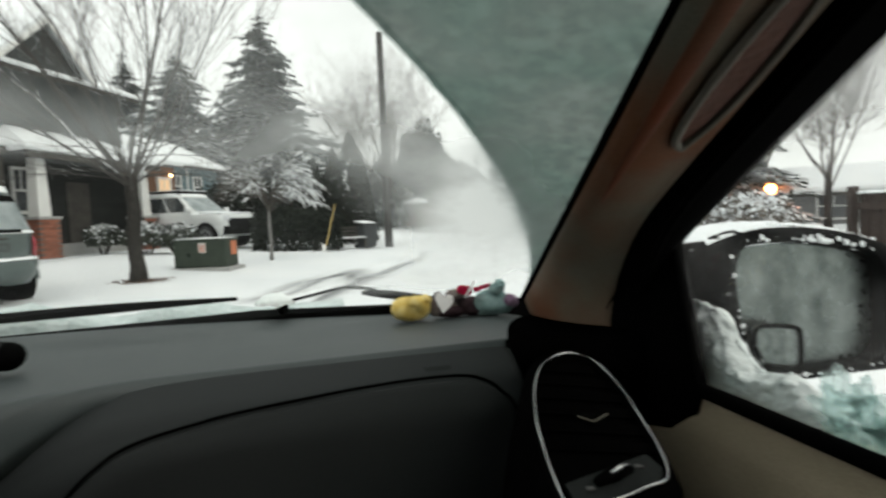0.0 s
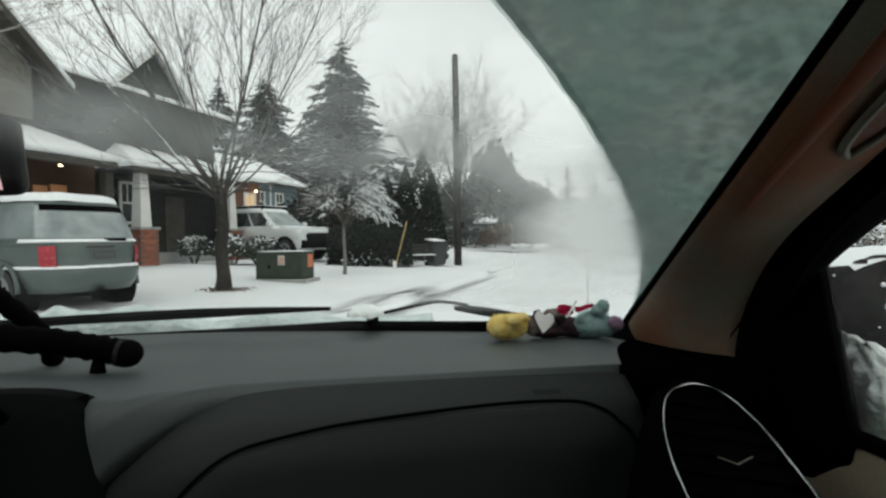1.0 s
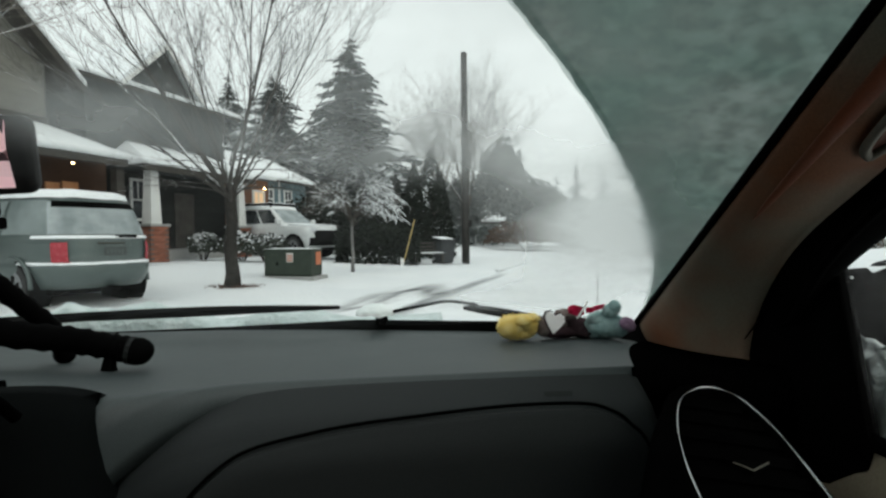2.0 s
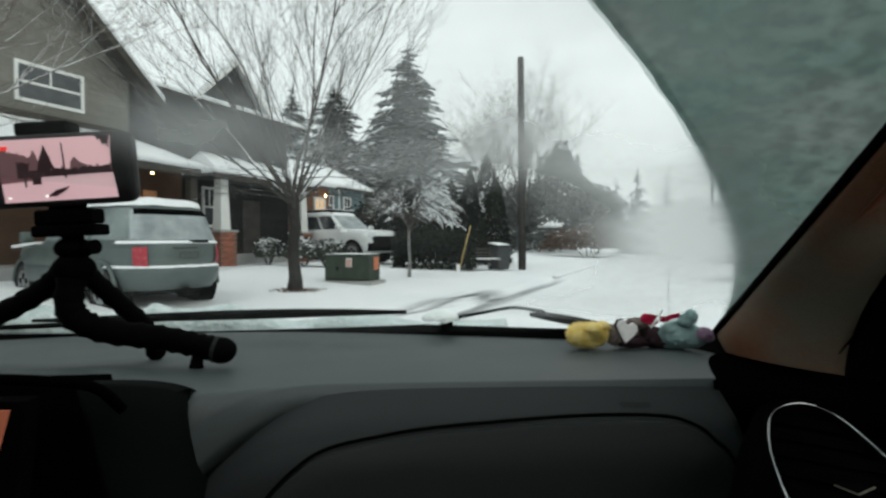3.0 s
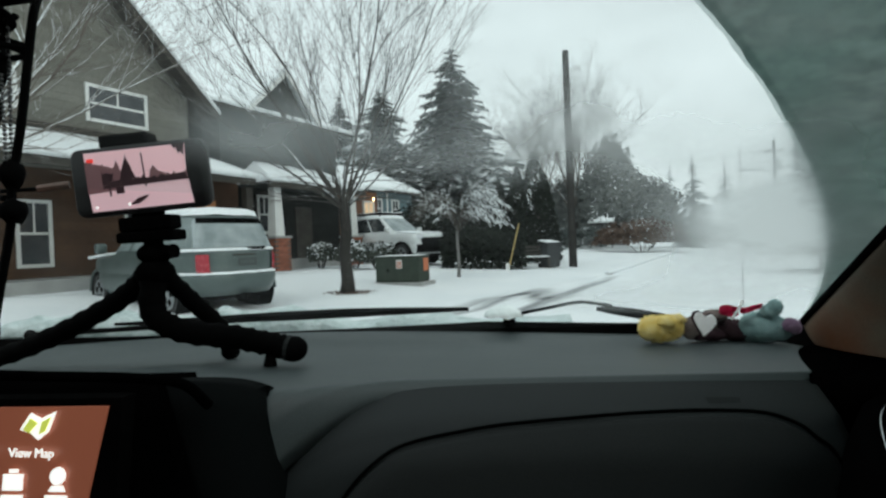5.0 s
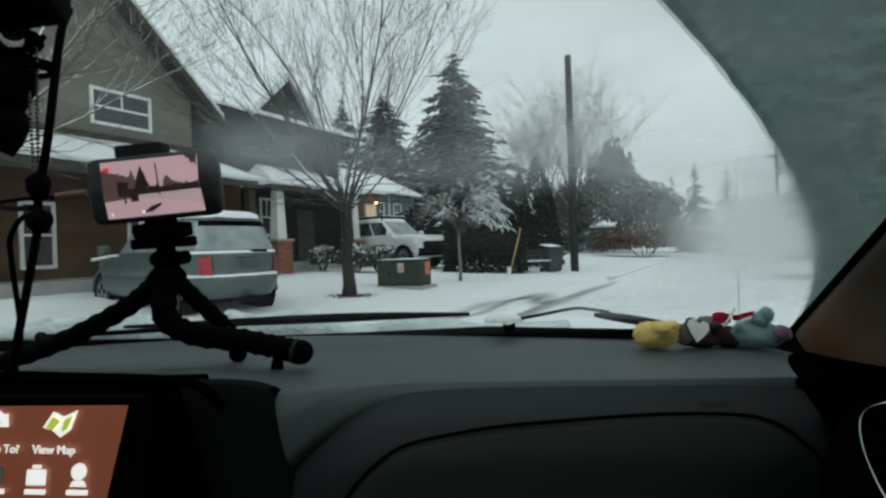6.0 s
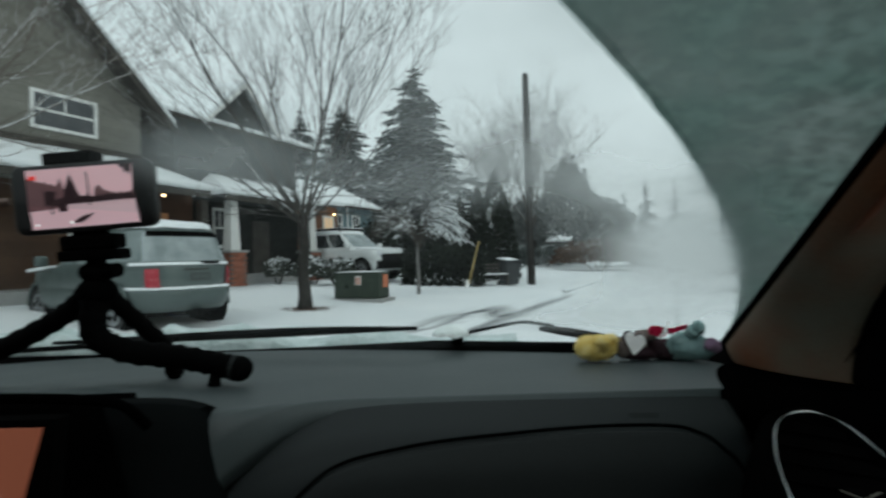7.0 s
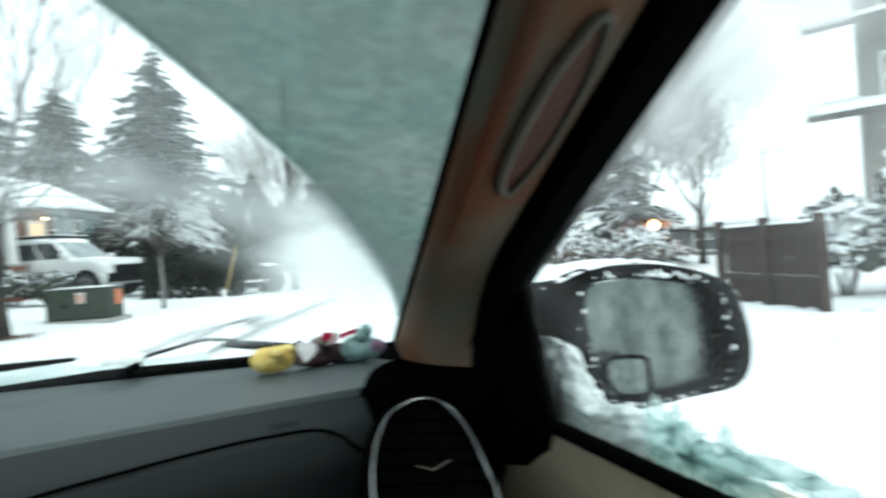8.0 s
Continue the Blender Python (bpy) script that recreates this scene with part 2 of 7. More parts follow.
def tube(bm, pts, r, sides=8, cap=True):
    """A round rod along pts; r is a radius or a list of radii."""
    pts = [Vector(p) for p in pts]
    rs = r if isinstance(r, (list, tuple)) else [r] * len(pts)
    rings = []
    side = None
    for i, p in enumerate(pts):
        d = (pts[min(i + 1, len(pts) - 1)] - pts[max(i - 1, 0)]).normalized()
        if side is None:
            side = d.orthogonal().normalized()
        side = (side - d * side.dot(d)).normalized()
        up = d.cross(side)
        rings.append([bm.verts.new(p + (side * math.cos(2 * math.pi * k / sides) + up * math.sin(2 * math.pi * k / sides)) * rs[i]) for k in range(sides)])
    for a, b in zip(rings, rings[1:]):
        for k in range(sides):
            bm.faces.new((a[k], a[(k + 1) % sides], b[(k + 1) % sides], b[k]))
    if cap:
        bm.faces.new(rings[0])
        bm.faces.new(rings[-1][::-1])
    return bm


def tubem(pts, r, sides=8):
    return tube(bmesh.new(), pts, r, sides)


def grid(bm, nu, nv, f, thick=None):
    """A sheet of points f(i / nu, j / nv); thick: an offset vector for its under side."""
    def lay(off):
        return [[bm.verts.new(Vector(f(i / nu, j / nv)) + off) for j in range(nv + 1)] for i in range(nu + 1)]
    top = lay(Vector((0, 0, 0)))
    for i in range(nu):
        for j in range(nv):
            bm.faces.new((top[i][j], top[i + 1][j], top[i + 1][j + 1], top[i][j + 1]))
    if thick is not None:
        low = lay(Vector(thick))
        for i in range(nu):
            for j in range(nv):
                bm.faces.new((low[i][j], low[i][j + 1], low[i + 1][j + 1], low[i + 1][j]))
        for i in range(nu):
            bm.faces.new((top[i][0], low[i][0], low[i + 1][0], top[i + 1][0]))
            bm.faces.new((top[i][nv], top[i + 1][nv], low[i + 1][nv], low[i][nv]))
        for j in range(nv):
            bm.faces.new((top[0][j], top[0][j + 1], low[0][j + 1], low[0][j]))
            bm.faces.new((top[nu][j], low[nu][j], low[nu][j + 1], top[nu][j + 1]))
    return bm


def gridm(nu, nv, f, thick=None):
    return grid(bmesh.new(), nu, nv, f, thick)


def prism(bm, outline, a, b):
    """A solid between outline moved by a and by b (vectors)."""
    lo = [bm.verts.new(Vector(p) + Vector(a)) for p in outline]
    hi = [bm.verts.new(Vector(p) + Vector(b)) for p in outline]
    bm.faces.new(lo)
    bm.faces.new(hi[::-1])
    n = len(outline)
    for i in range(n):
        bm.faces.new((lo[i], hi[i], hi[(i + 1) % n], lo[(i + 1) % n]))
    return bm


def prismm(outline, a, b, bev=0.0):
    bm = prism(bmesh.new(), outline, a, b)
    if bev:
        bmesh.ops.bevel(bm, geom=list(bm.edges), offset=bev, segments=2, affect='EDGES', profile=0.5)
    return bm


def ball(bm, c, r, sx=1, sy=1, sz=1, lumpy=0.0, seg=12, seed=0):
    g = bmesh.ops.create_uvsphere(bm, u_segments=seg, v_segments=max(6, seg * 2 // 3), radius=1)
    for v in g["verts"]:
        k = 1 + lumpy * noise.noise(v.co * 2.3 + Vector((seed * 7.1, 3, 1)))
        v.co = Vector(c) + Vector((v.co.x * r * sx * k, v.co.y * r * sy * k, v.co.z * r * sz * k))
    return bm


def spline(pts, n=8):
    """Catmull-Rom points through pts."""
    P = [Vector(p) for p in pts]
    P = [P[0] * 2 - P[1], *P, P[-1] * 2 - P[-2]]
    out = []
    for a, b, c, d in zip(P, P[1:], P[2:], P[3:]):
        for k in range(n):
            t = k / n
            out.append(0.5 * (2 * b + (c - a) * t + (2 * a - 5 * b + 4 * c - d) * t * t + (3 * b - a - 3 * c + d) * t ** 3))
    out.append(P[-2])
    return out


def step(a, b, x):
    t = min(max((x - a) / (b - a), 0), 1)
    return t * t * (3 - 2 * t)


def setting(name, bm, material, label, category, smooth=False):
    return tagged(part(name, bm, material, None, label, smooth), label, category, kind="structure")


# ---- the car that the camera sits in ----
def glass(u, v, off=0.0):
    """A point of the windscreen: u across at its base, v up the slope, off along its outward normal."""
    return Vector((u * (1 - 0.2 * v), 1.0 - 0.36 * u * u - 1.0825 * v + 0.5 * off, 1.12 + 0.08 * u * u + 0.625 * v + 0.866 * off))


def arc(v):
    """How far out the wiper has cleared the glass at height v."""
    return 0.81 - 0.10 * v - 0.87 * v * v


car = empty("car_interior", "dark vinyl front cabin of a parked car with snowy windscreen", "car interior", (0, 0, 0))

# windscreen: one curved sheet, cleared inside the wiper sweep, frosted outside it
windscreen = part("windscreen", gridm(40, 30, lambda a, b: glass(-0.83 + 1.66 * a, -0.03 + 1.05 * b)), M_GLASS, car, "curved windscreen, wiped clear and misted in patches", True)
windscreen.visible_shadow = False


def frost_point(a, b):
    v = -0.02 + 0.80 * b
    lo = arc(v)
    u = lo + (0.83 - lo) * a
    rag = 0.0012 * noise.noise(Vector((0, v * 60, 4))) * (1 - a)
    return glass(u + rag, v, 0.008)


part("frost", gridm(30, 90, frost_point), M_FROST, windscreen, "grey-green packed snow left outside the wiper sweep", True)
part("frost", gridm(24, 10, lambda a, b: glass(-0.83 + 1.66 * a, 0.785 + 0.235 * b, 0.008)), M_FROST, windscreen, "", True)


def edge_point(a, b):
    v = -0.02 + 0.80 * b
    w = 0.005 + 0.0016 * noise.noise(Vector((3, v * 25, 1)))
    return glass(arc(v) - 0.5 * w + 0.001 * noise.noise(Vector((2, v * 90, 5))) + 1.6 * w * a, v, 0.0085 + 0.004 * math.sin(math.pi * a))


part("snow_edge", gridm(5, 140, edge_point), M_SNOWEDGE, windscreen, "ridge of white snow along the wiper's edge", True)


# dashboard
def dash_z(x, y):
    hump = 0.030 * (1 - step(0.10, 0.24, x)) * (1 - step(0.47, 0.75, y))
    rim = 0.127 + 0.018 * x
    return 1.0 + rim + 0.022 * (1 - step(0.55, 0.95, y)) * 0.8 + hump - 1.6 * max(0.0, x - 0.72) ** 2


def dash_front(x):
    """Where the flat top of the dash ends, towards the seats."""
    return 0.565 - 0.085 * (1 - step(0.14, 0.36, x))


TOPS = spline([(0.194, 0.98), (0.209, 1.045), (0.229, 1.073), (0.250, 1.097), (0.277, 1.117), (0.315, 1.135), (0.36, 1.144), (0.42, 1.148), (0.53, 1.150), (0.65, 1.151), (0.745, 1.151)], 6)


def panel_top(x):
    for p, q in zip(TOPS, TOPS[1:]):
        if p.x <= x <= q.x and q.x - p.x > 1e-9:
            return p.y + (q.y - p.y) * (x - p.x) / (q.x - p.x)
    return TOPS[-1].y


def dash_top(a, b):
    x = -0.86 + 1.72 * a
    y0, y1 = dash_front(x), 1.0 - 0.36 * x * x - 0.012
    y = y0 + (y1 - y0) * b
    drop = 0.012
    if x < 0.42:
        raw_drop = dash_z(x, y0) - (panel_top(x) if x > 0.224 else 1.06 - 2.5 * (0.224 - x))
        drop = max(drop, raw_drop if raw_drop < 0.07 else 0.07 + 0.10 * (1 - math.exp((0.07 - raw_drop) / 0.10)))
    r = drop * (1 - min(b / (0.020 + min(0.15, 1.1 * (drop - 0.012))), 1)) ** 2.2
    return x, y, dash_z(x, y) - r


part("dash_top", gridm(200, 50, dash_top, (0, 0, -0.016)), M_DASH, car, "matt dark grey grained vinyl", True)


def gasket(a, b):
    u = -0.83 + 1.66 * a
    p = glass(u, 0)
    up = 0.008 + 0.018 * u - 0.075 * max(0.0, u - 0.42)
    return p + Vector((0, -0.022 * (1 - b), -0.03 + (up + 0.03) * b))


part("windscreen_gasket", gridm(60, 2, gasket, (0, 0.012, -0.002)), M_RUBBER, car, "black band along the foot of the glass")


DEPTHS = ((-0.01, 0.566), (0.0, 0.566), (0.004, 0.558), (0.018, 0.532), (0.04, 0.512), (0.10, 0.49), (0.17, 0.478), (0.29, 0.47), (0.45, 0.465))


def on_face(x, z, out=0.0):
    d = max(panel_top(x) - z, 0)
    y = 0.465
    for (da, ya), (db, yb) in zip(DEPTHS, DEPTHS[1:]):
        if da <= d <= db:
            y = ya + (yb - ya) * (d - da) / (db - da)
    return Vector((x, y - out, z))


def front_face(a, b):
    """The slanted band below the dash top and the face beneath it."""
    x = 0.203 + 0.502 * a
    z = panel_top(x) - 0.42 * b ** 1.8
    return on_face(x, z)


part("glovebox_surround", gridm(70, 34, front_face, (0, 0.02, 0)), M_DASHMID, car, "sloping vinyl band darkened in colour for shade", True)
# black colour holds the shade beneath the dash's front edge
part("dash_skirt", gridm(90, 12, lambda a, b: (-0.2 + 0.96 * a, dash_front(-0.2 + 0.96 * a) + 0.004 + 0.02 * b, dash_z(-0.2 + 0.96 * a, dash_front(-0.2 + 0.96 * a)) - 0.180 - 0.24 * b), (0, 0.03, 0)), M_VOID, car, "", True)

GB = spline([(0.296, 1.00), (0.301, 1.045), (0.315, 1.075), (0.339, 1.100), (0.365, 1.1135), (0.411, 1.1225), (0.455, 1.1280), (0.525, 1.1330), (0.59, 1.1358), (0.645, 1.1355), (0.667, 1.131), (0.680, 1.122), (0.692, 1.10), (0.697, 1.0)], 6)


def gb_face(a, b):
    x = 0.298 + 0.397 * a
    top = 0.99
    for p, q in zip(GB, GB[1:]):
        if min(p.x, q.x) <= x <= max(p.x, q.x) and abs(q.x - p.x) > 1e-6:
            top = max(top, p.y + (q.y - p.y) * (x - p.x) / (q.x - p.x))
    z = top - 0.004 - (top - 0.72) * b ** 1.5
    return on_face(x, z, 0.004 + 0.006 * step(0, 0.12, b))


part("glovebox_door", gridm(60, 30, gb_face, (0, 0.008, 0)), M_DASHLOW, car, "lower glovebox lid darkened in colour for shade", True)
part("glovebox_gap", tubem([on_face(p.x, p.y, 0.002) for p in GB], 0.0014, 6), M_BLACK, car, "thin dark joint round the lid")
part("airbag_badge", prismm([on_face(0.612 + 0.027 * i, z, 0.0008) for i, z in ((0, 1.1425), (1, 1.1425), (0.94, 1.1395), (0.05, 1.1395))], (0, 0, 0), (0, 0.004, 0)), M_DASHLOW, car, "small embossed badge with illegible letters")

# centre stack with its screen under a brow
# middle tone that steps the dash down into the console's shade
M_SHOULDERSHADE = mat("shoulder_shade", (0.0042, 0.0050, 0.0051), (0.0056, 0.0065, 0.0066), rough=0.75, scale=6, fine=900, bump=0.25, dist=0.001, spec=0.02)
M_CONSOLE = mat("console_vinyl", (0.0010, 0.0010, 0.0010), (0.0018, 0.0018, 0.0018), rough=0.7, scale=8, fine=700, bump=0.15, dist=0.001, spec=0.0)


def console(a, b):
    """The face of the centre stack."""
    return -0.40 + (0.585 + 0.15 * b) * a, 0.475 - 0.03 * b - 0.02 * math.sin(a * 3.1), 1.176 - 0.5 * b


def shoulder(a, b):
    """A soft corner added between the stack and the dash, dark for the fade into shade, rolling over and away."""
    x, y, z = console(1, b)
    return x + (0.050 + 0.025 * b) * math.sin(1.5708 * a), y + 0.085 * (1 - math.cos(1.5708 * a)), z - 0.040 * a ** 2.5


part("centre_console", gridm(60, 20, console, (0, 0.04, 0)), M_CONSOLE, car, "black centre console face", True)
part("console_shoulder", gridm(16, 24, shoulder, (0, 0.02, 0)), M_SHOULDERSHADE, car, "rounded corner added to grade the console into shade", True)


def end_shade(a, b):
    """Black sheet for shade over the dash's outer end, round the pillar's foot."""
    y = 0.560 + 0.190 * b
    x0 = 0.700 + 0.50 * (y - 0.560) - 0.010 * math.sin(math.pi * b)
    x = x0 + (0.872 - x0) * a
    return x, y, dash_z(min(x, 0.80), y) - 0.013 * max(0.0, 1 - 30 * b) ** 2 - 0.001 + 0.0045 * min(1.0, 6 * a) ** 0.5


part("dash_end_cover", gridm(30, 30, end_shade, (0, -0.006, -0.05)), M_CONSOLE, car, "black sheet standing in for shade at the dash's end", True)
brow_line = spline([(-0.42, 0.455, 1.188), (0.0, 0.445, 1.192), (0.12, 0.446, 1.190), (0.185, 0.450, 1.187), (0.212, 0.458, 1.180), (0.222, 0.472, 1.160)], 8)
part("screen_brow", tubem(brow_line, 0.004, 8), M_CONSOLE, car, "rounded black lip above the screen", True)

# touch screen
TL, TR = Vector((-0.015, 0.432, 1.171)), Vector((0.173, 0.432, 1.173))
DN = Vector((-0.004, -0.012, -0.108))
stack_screen = empty("touch_screen", "lit navigation screen with brown menu and white icons", "car screen")


def scr(a, b, off=0.0):
    return TL + (TR - TL) * a + DN * b + Vector((0, -1, 0)) * off


M_SCREEN = glow("screen_brown", (0.30, 0.092, 0.050), 0.42)
M_ICON = glow("icon_white", (0.9, 0.88, 0.82), 1.1)
M_GREEN = glow("icon_green", (0.5, 0.55, 0.08), 0.9)
part("bezel", prismm([scr(-0.05, -0.05), scr(1.05, -0.05), scr(1.05, 1.06), scr(-0.05, 1.06)], (0, 0.012, 0), (0, -0.001, 0)), M_BLACK, stack_screen)
part("display", prismm([scr(0, 0), scr(1, 0), scr(0.90, 1), scr(-0.10, 1)], (0, 0, 0), (0, -0.003, 0)), M_SCREEN, stack_screen, "glowing brown display")


def icon(name, pts, m, off=0.0045):
    part(name, prismm([scr(a, b, off) for a, b in pts], (0, 0, 0), (0, -0.0008, 0)), m, stack_screen)


def disc(cx, cy, r, n=14, asp=1.73):
    return [(cx + r * math.cos(6.2832 * k / n), cy + r * asp * math.sin(6.2832 * k / n)) for k in range(n)]


icon("map_icon", [(0.655, 0.135), (0.695, 0.03), (0.740, 0.065), (0.800, 0.02), (0.775, 0.15), (0.735, 0.20), (0.700, 0.155)], M_ICON)
icon("map_fold", [(0.675, 0.13), (0.702, 0.06), (0.735, 0.09), (0.702, 0.15)], M_GREEN, 0.006)
icon("map_fold", [(0.742, 0.16), (0.752, 0.08), (0.788, 0.05), (0.766, 0.145)], M_GREEN, 0.006)
icon("route_arrow", [(0.385, 0.19), (0.388, 0.09), (0.41, 0.03), (0.45, 0.02), (0.475, 0.05), (0.490, 0.04), (0.498, 0.13), (0.455, 0.13), (0.465, 0.10), (0.44, 0.08), (0.418, 0.11), (0.412, 0.19)], M_ICON)
icon("settings_icon", disc(0.827, 0.425, 0.032), M_ICON)
icon("settings_stem", [(0.805, 0.485), (0.849, 0.485), (0.862, 0.520), (0.792, 0.520)], M_ICON)
icon("bag_icon", [(0.602, 0.415), (0.684, 0.415), (0.684, 0.515), (0.602, 0.515)], M_ICON)
icon("bag_handle", [(0.625, 0.385), (0.661, 0.385), (0.661, 0.405), (0.625, 0.405)], M_ICON)
icon("card_icon", [(0.425, 0.395), (0.497, 0.395), (0.497, 0.505), (0.425, 0.505)], mat("icon_grey", (0.4, 0.36, 0.32), rough=0.5, bump=0))


def words(text, size, m, parent, where, name):
    cu = bpy.data.curves.new(name, 'FONT')
    cu.body = text
    cu.size = size
    cu.align_x = 'CENTER'
    cu.extrude = 0.0003
    tmp = bpy.data.objects.new("tmp", cu)
    me = bpy.data.meshes.new_from_object(tmp)
    bpy.data.objects.remove(tmp)
    me.materials.append(m)
    ob = new(name, me)
    ob.parent = parent
    ob.matrix_basis = Matrix.Translation(where) @ pose(0, 0, 0, 84, 0, 0)
    return ob


words("View Map", 0.0088, M_ICON, stack_screen, scr(0.715, 0.305, 0.006), "caption")
words("Where To?", 0.0088, M_ICON, stack_screen, scr(0.453, 0.300, 0.006), "caption")
for cx in (0.643, 0.461, 0.825):
    icon("caption_bar", [(cx - 0.045, 0.545), (cx + 0.045, 0.545), (cx + 0.045, 0.575), (cx - 0.045, 0.575)], M_ICON)

# air vent on the sloping end of the dash
def on_vent(x, y, lift=0.0):
    """A point of the vent's plane, which leans back towards the glass."""
    return Vector((x, y, 1.149 + ((y - 0.520) - 0.5 * (x - 0.761)) / 2.75)) + Vector((0.168, -0.337, 0.926)) * lift


VENT = spline([(0.6625, 0.3487, 0), (0.664, 0.368, 0), (0.668, 0.394, 0), (0.675, 0.424, 0), (0.689, 0.460, 0), (0.711, 0.495, 0), (0.737, 0.515, 0), (0.759, 0.519, 0), (0.773, 0.505, 0), (0.776, 0.469, 0), (0.770, 0.431, 0), (0.765, 0.404, 0), (0.758, 0.384, 0), (0.748, 0.372, 0), (0.732, 0.367, 0), (0.704, 0.357, 0), (0.678, 0.350, 0)], 5)
vring = [on_vent(p.x, p.y) for p in VENT]
VC = (0.722, 0.435)


def vent_outline(k, lift):
    return [on_vent(VC[0] + (p.x - VC[0]) * k, VC[1] + (p.y - VC[1]) * k, lift) for p in VENT]


bm = bmesh.new()
rims = [vent_outline(0.98, -0.010), vent_outline(1.02, 0.0), vent_outline(1.10, -0.002), vent_outline(1.22, -0.010), [p + Vector((0, 0.05, -0.10)) for p in vent_outline(1.30, -0.02)], [p + Vector((0, 0.10, -0.30)) for p in vent_outline(1.2, -0.02)]]
vr = [[bm.verts.new(p) for p in r] for r in rims]
for a, b in zip(vr, vr[1:]):
    for i in range(len(a)):
        bm.faces.new((a[i], a[(i + 1) % len(a)], b[(i + 1) % len(a)], b[i]))
part("vent_pod", bm, M_VOID, car, "black moulded pod round the vent", True)
part("vent_ring", tubem(vring + [vring[0]], [0.00055 + 0.00035 * math.sin(0.35 * i) ** 2 for i in range(len(vring) + 1)], 8), M_CHROME, car, "thin bright chrome ring", True)
part("vent_well", prismm(vent_outline(0.99, -0.009), (0, 0, 0), (0, 0.001, -0.004)), M_VOID, car)
for k in range(6):
    y = 0.402 + 0.019 * k
    half = (0.046, 0.045, 0.044, 0.041, 0.036, 0.026)[k]
    mid_ = 0.719 + 0.0045 * k
    part("vent_slat", prismm([on_vent(mid_ - half, y, -0.006), on_vent(mid_ + half, y, -0.006), on_vent(mid_ + half, y + 0.007, -0.003), on_vent(mid_ - half, y + 0.007, -0.003)], (0, 0, 0), (0, 0.0005, -0.0015)), M_VOID, car)
part("vent_tab", prismm([on_vent(x, y, 0.0) for x, y in ((0.7105, 0.431), (0.7212, 0.4356), (0.7419, 0.4359), (0.7228, 0.4252))], (0, 0, -0.003), (0, 0, 0.0)), M_BLACK, car, "small slider tab")
part("tab_edge", tubem([on_vent(0.7115, 0.430, 0.001), on_vent(0.7228, 0.4252, 0.001), on_vent(0.7405, 0.4348, 0.001)], 0.0006, 6), M_HANDLE, car)
part("dial_panel", prismm([on_vent(x, y, -0.003) for x, y in ((0.672, 0.3695), (0.7516, 0.3983), (0.757, 0.386), (0.748, 0.375), (0.704, 0.360), (0.672, 0.3545))], (0, 0, -0.003), (0, 0, 0)), M_DASHLOW, car, "dark panel with the vent's dial")
part("vent_dial", tubem([on_vent(0.694, 0.3690, -0.001), on_vent(0.711, 0.3755, 0.0015), on_vent(0.727, 0.3815, -0.001)], [0.003, 0.0058, 0.003], 10), M_BLACK, car, "ribbed thumb wheel", True)
part("dial_mark", tubem([on_vent(0.704, 0.3715, 0.006), on_vent(0.713, 0.3755, 0.0072), on_vent(0.722, 0.3795, 0.006)], [0.0004, 0.0013, 0.0004], 6), M_CHROME, car)
for x, y in ((0.688, 0.3655), (0.7365, 0.3855)):
    part("dial_symbol", boxm(-0.0025, 0.0025, -0.002, 0.002, -0.0004, 0.0004, m=Matrix.Translation(on_vent(x, y, -0.002))), mat("symbol_grey", (0.12, 0.12, 0.12), rough=0.6, bump=0), car)
# dash end cap joining the vent to the door, black for the shade there
part("dash_end", gridm(10, 14, lambda a, b: (0.70 + 0.20 * a, 0.60 - 0.03 * a - 0.04 * b, 1.138 - 0.55 * b), (0, 0.05, 0)), M_VOID, car, "", True)


# A-pillar: tan trim, black weatherstrip, door frame
def line(p, q, s):
    return Vector(p) + (Vector(q) - Vector(p)) * s


def p_in(s):
    return glass(0.8045, -0.04 + 0.86 * s, -0.004)


def p_out(s):
    return line((0.885, 0.545, 1.245), (0.79, -0.165, 1.655), s)


def p_mid(s):
    low = Vector((0.845, 0.60, 1.135))
    k = 0.56 + 0.20 * s
    m = p_in(s) * (1 - k) + p_out(s) * k
    return m + (low - m) * (1 - step(0.0, 0.22, s)) ** 2


def pillar_trim(a, b):
    p, q = p_in(a), p_mid(a)
    r = p + (q - p) * b
    bulge = 0.022 * math.sin(math.pi * min(b * 1.05, 1)) ** 0.7
    return r + Vector((-0.75, -0.45, -0.1)) * bulge


part("pillar_trim", gridm(60, 16, pillar_trim, (0.012, 0.01, 0.004)), M_PILLAR, car, "tan moulded pillar cover with a warm reflection in its colour", True)
part("pillar_foot", gridm(12, 3, lambda a, b: line(p_in(0.01), p_mid(0.0), a) + Vector((0.006, 0.006, 0.012 - 0.20 * b)), (0.012, 0.012, 0)), M_BLACK, car, "black joint between the pillar cover and the dash")
part("glass_seal", tubem([glass(0.8025, -0.03 + 0.85 * i / 40, -0.004) for i in range(41)], 0.0036, 8), M_RUBBER, car, "black rubber edge of the glass")


def strip(a, b):
    p, q = p_mid(a), p_out(a)
    r = p + (q - p) * (b * 1.12 - 0.12) + Vector((0.006, 0.004, 0))
    return r + Vector((-0.7, -0.5, 0)) * 0.010 * math.sin(math.pi * b)


part("door_frame", gridm(50, 8, strip, (0.03, 0.02, 0.01)), M_RUBBER, car, "black weatherstrip and door frame", True)
part("frame_lip", tubem([line(p_mid(s / 30), p_out(s / 30), 0.55) + Vector((-0.010, -0.006, 0)) for s in range(31)], 0.004, 6), M_BLACK, car, "", True)
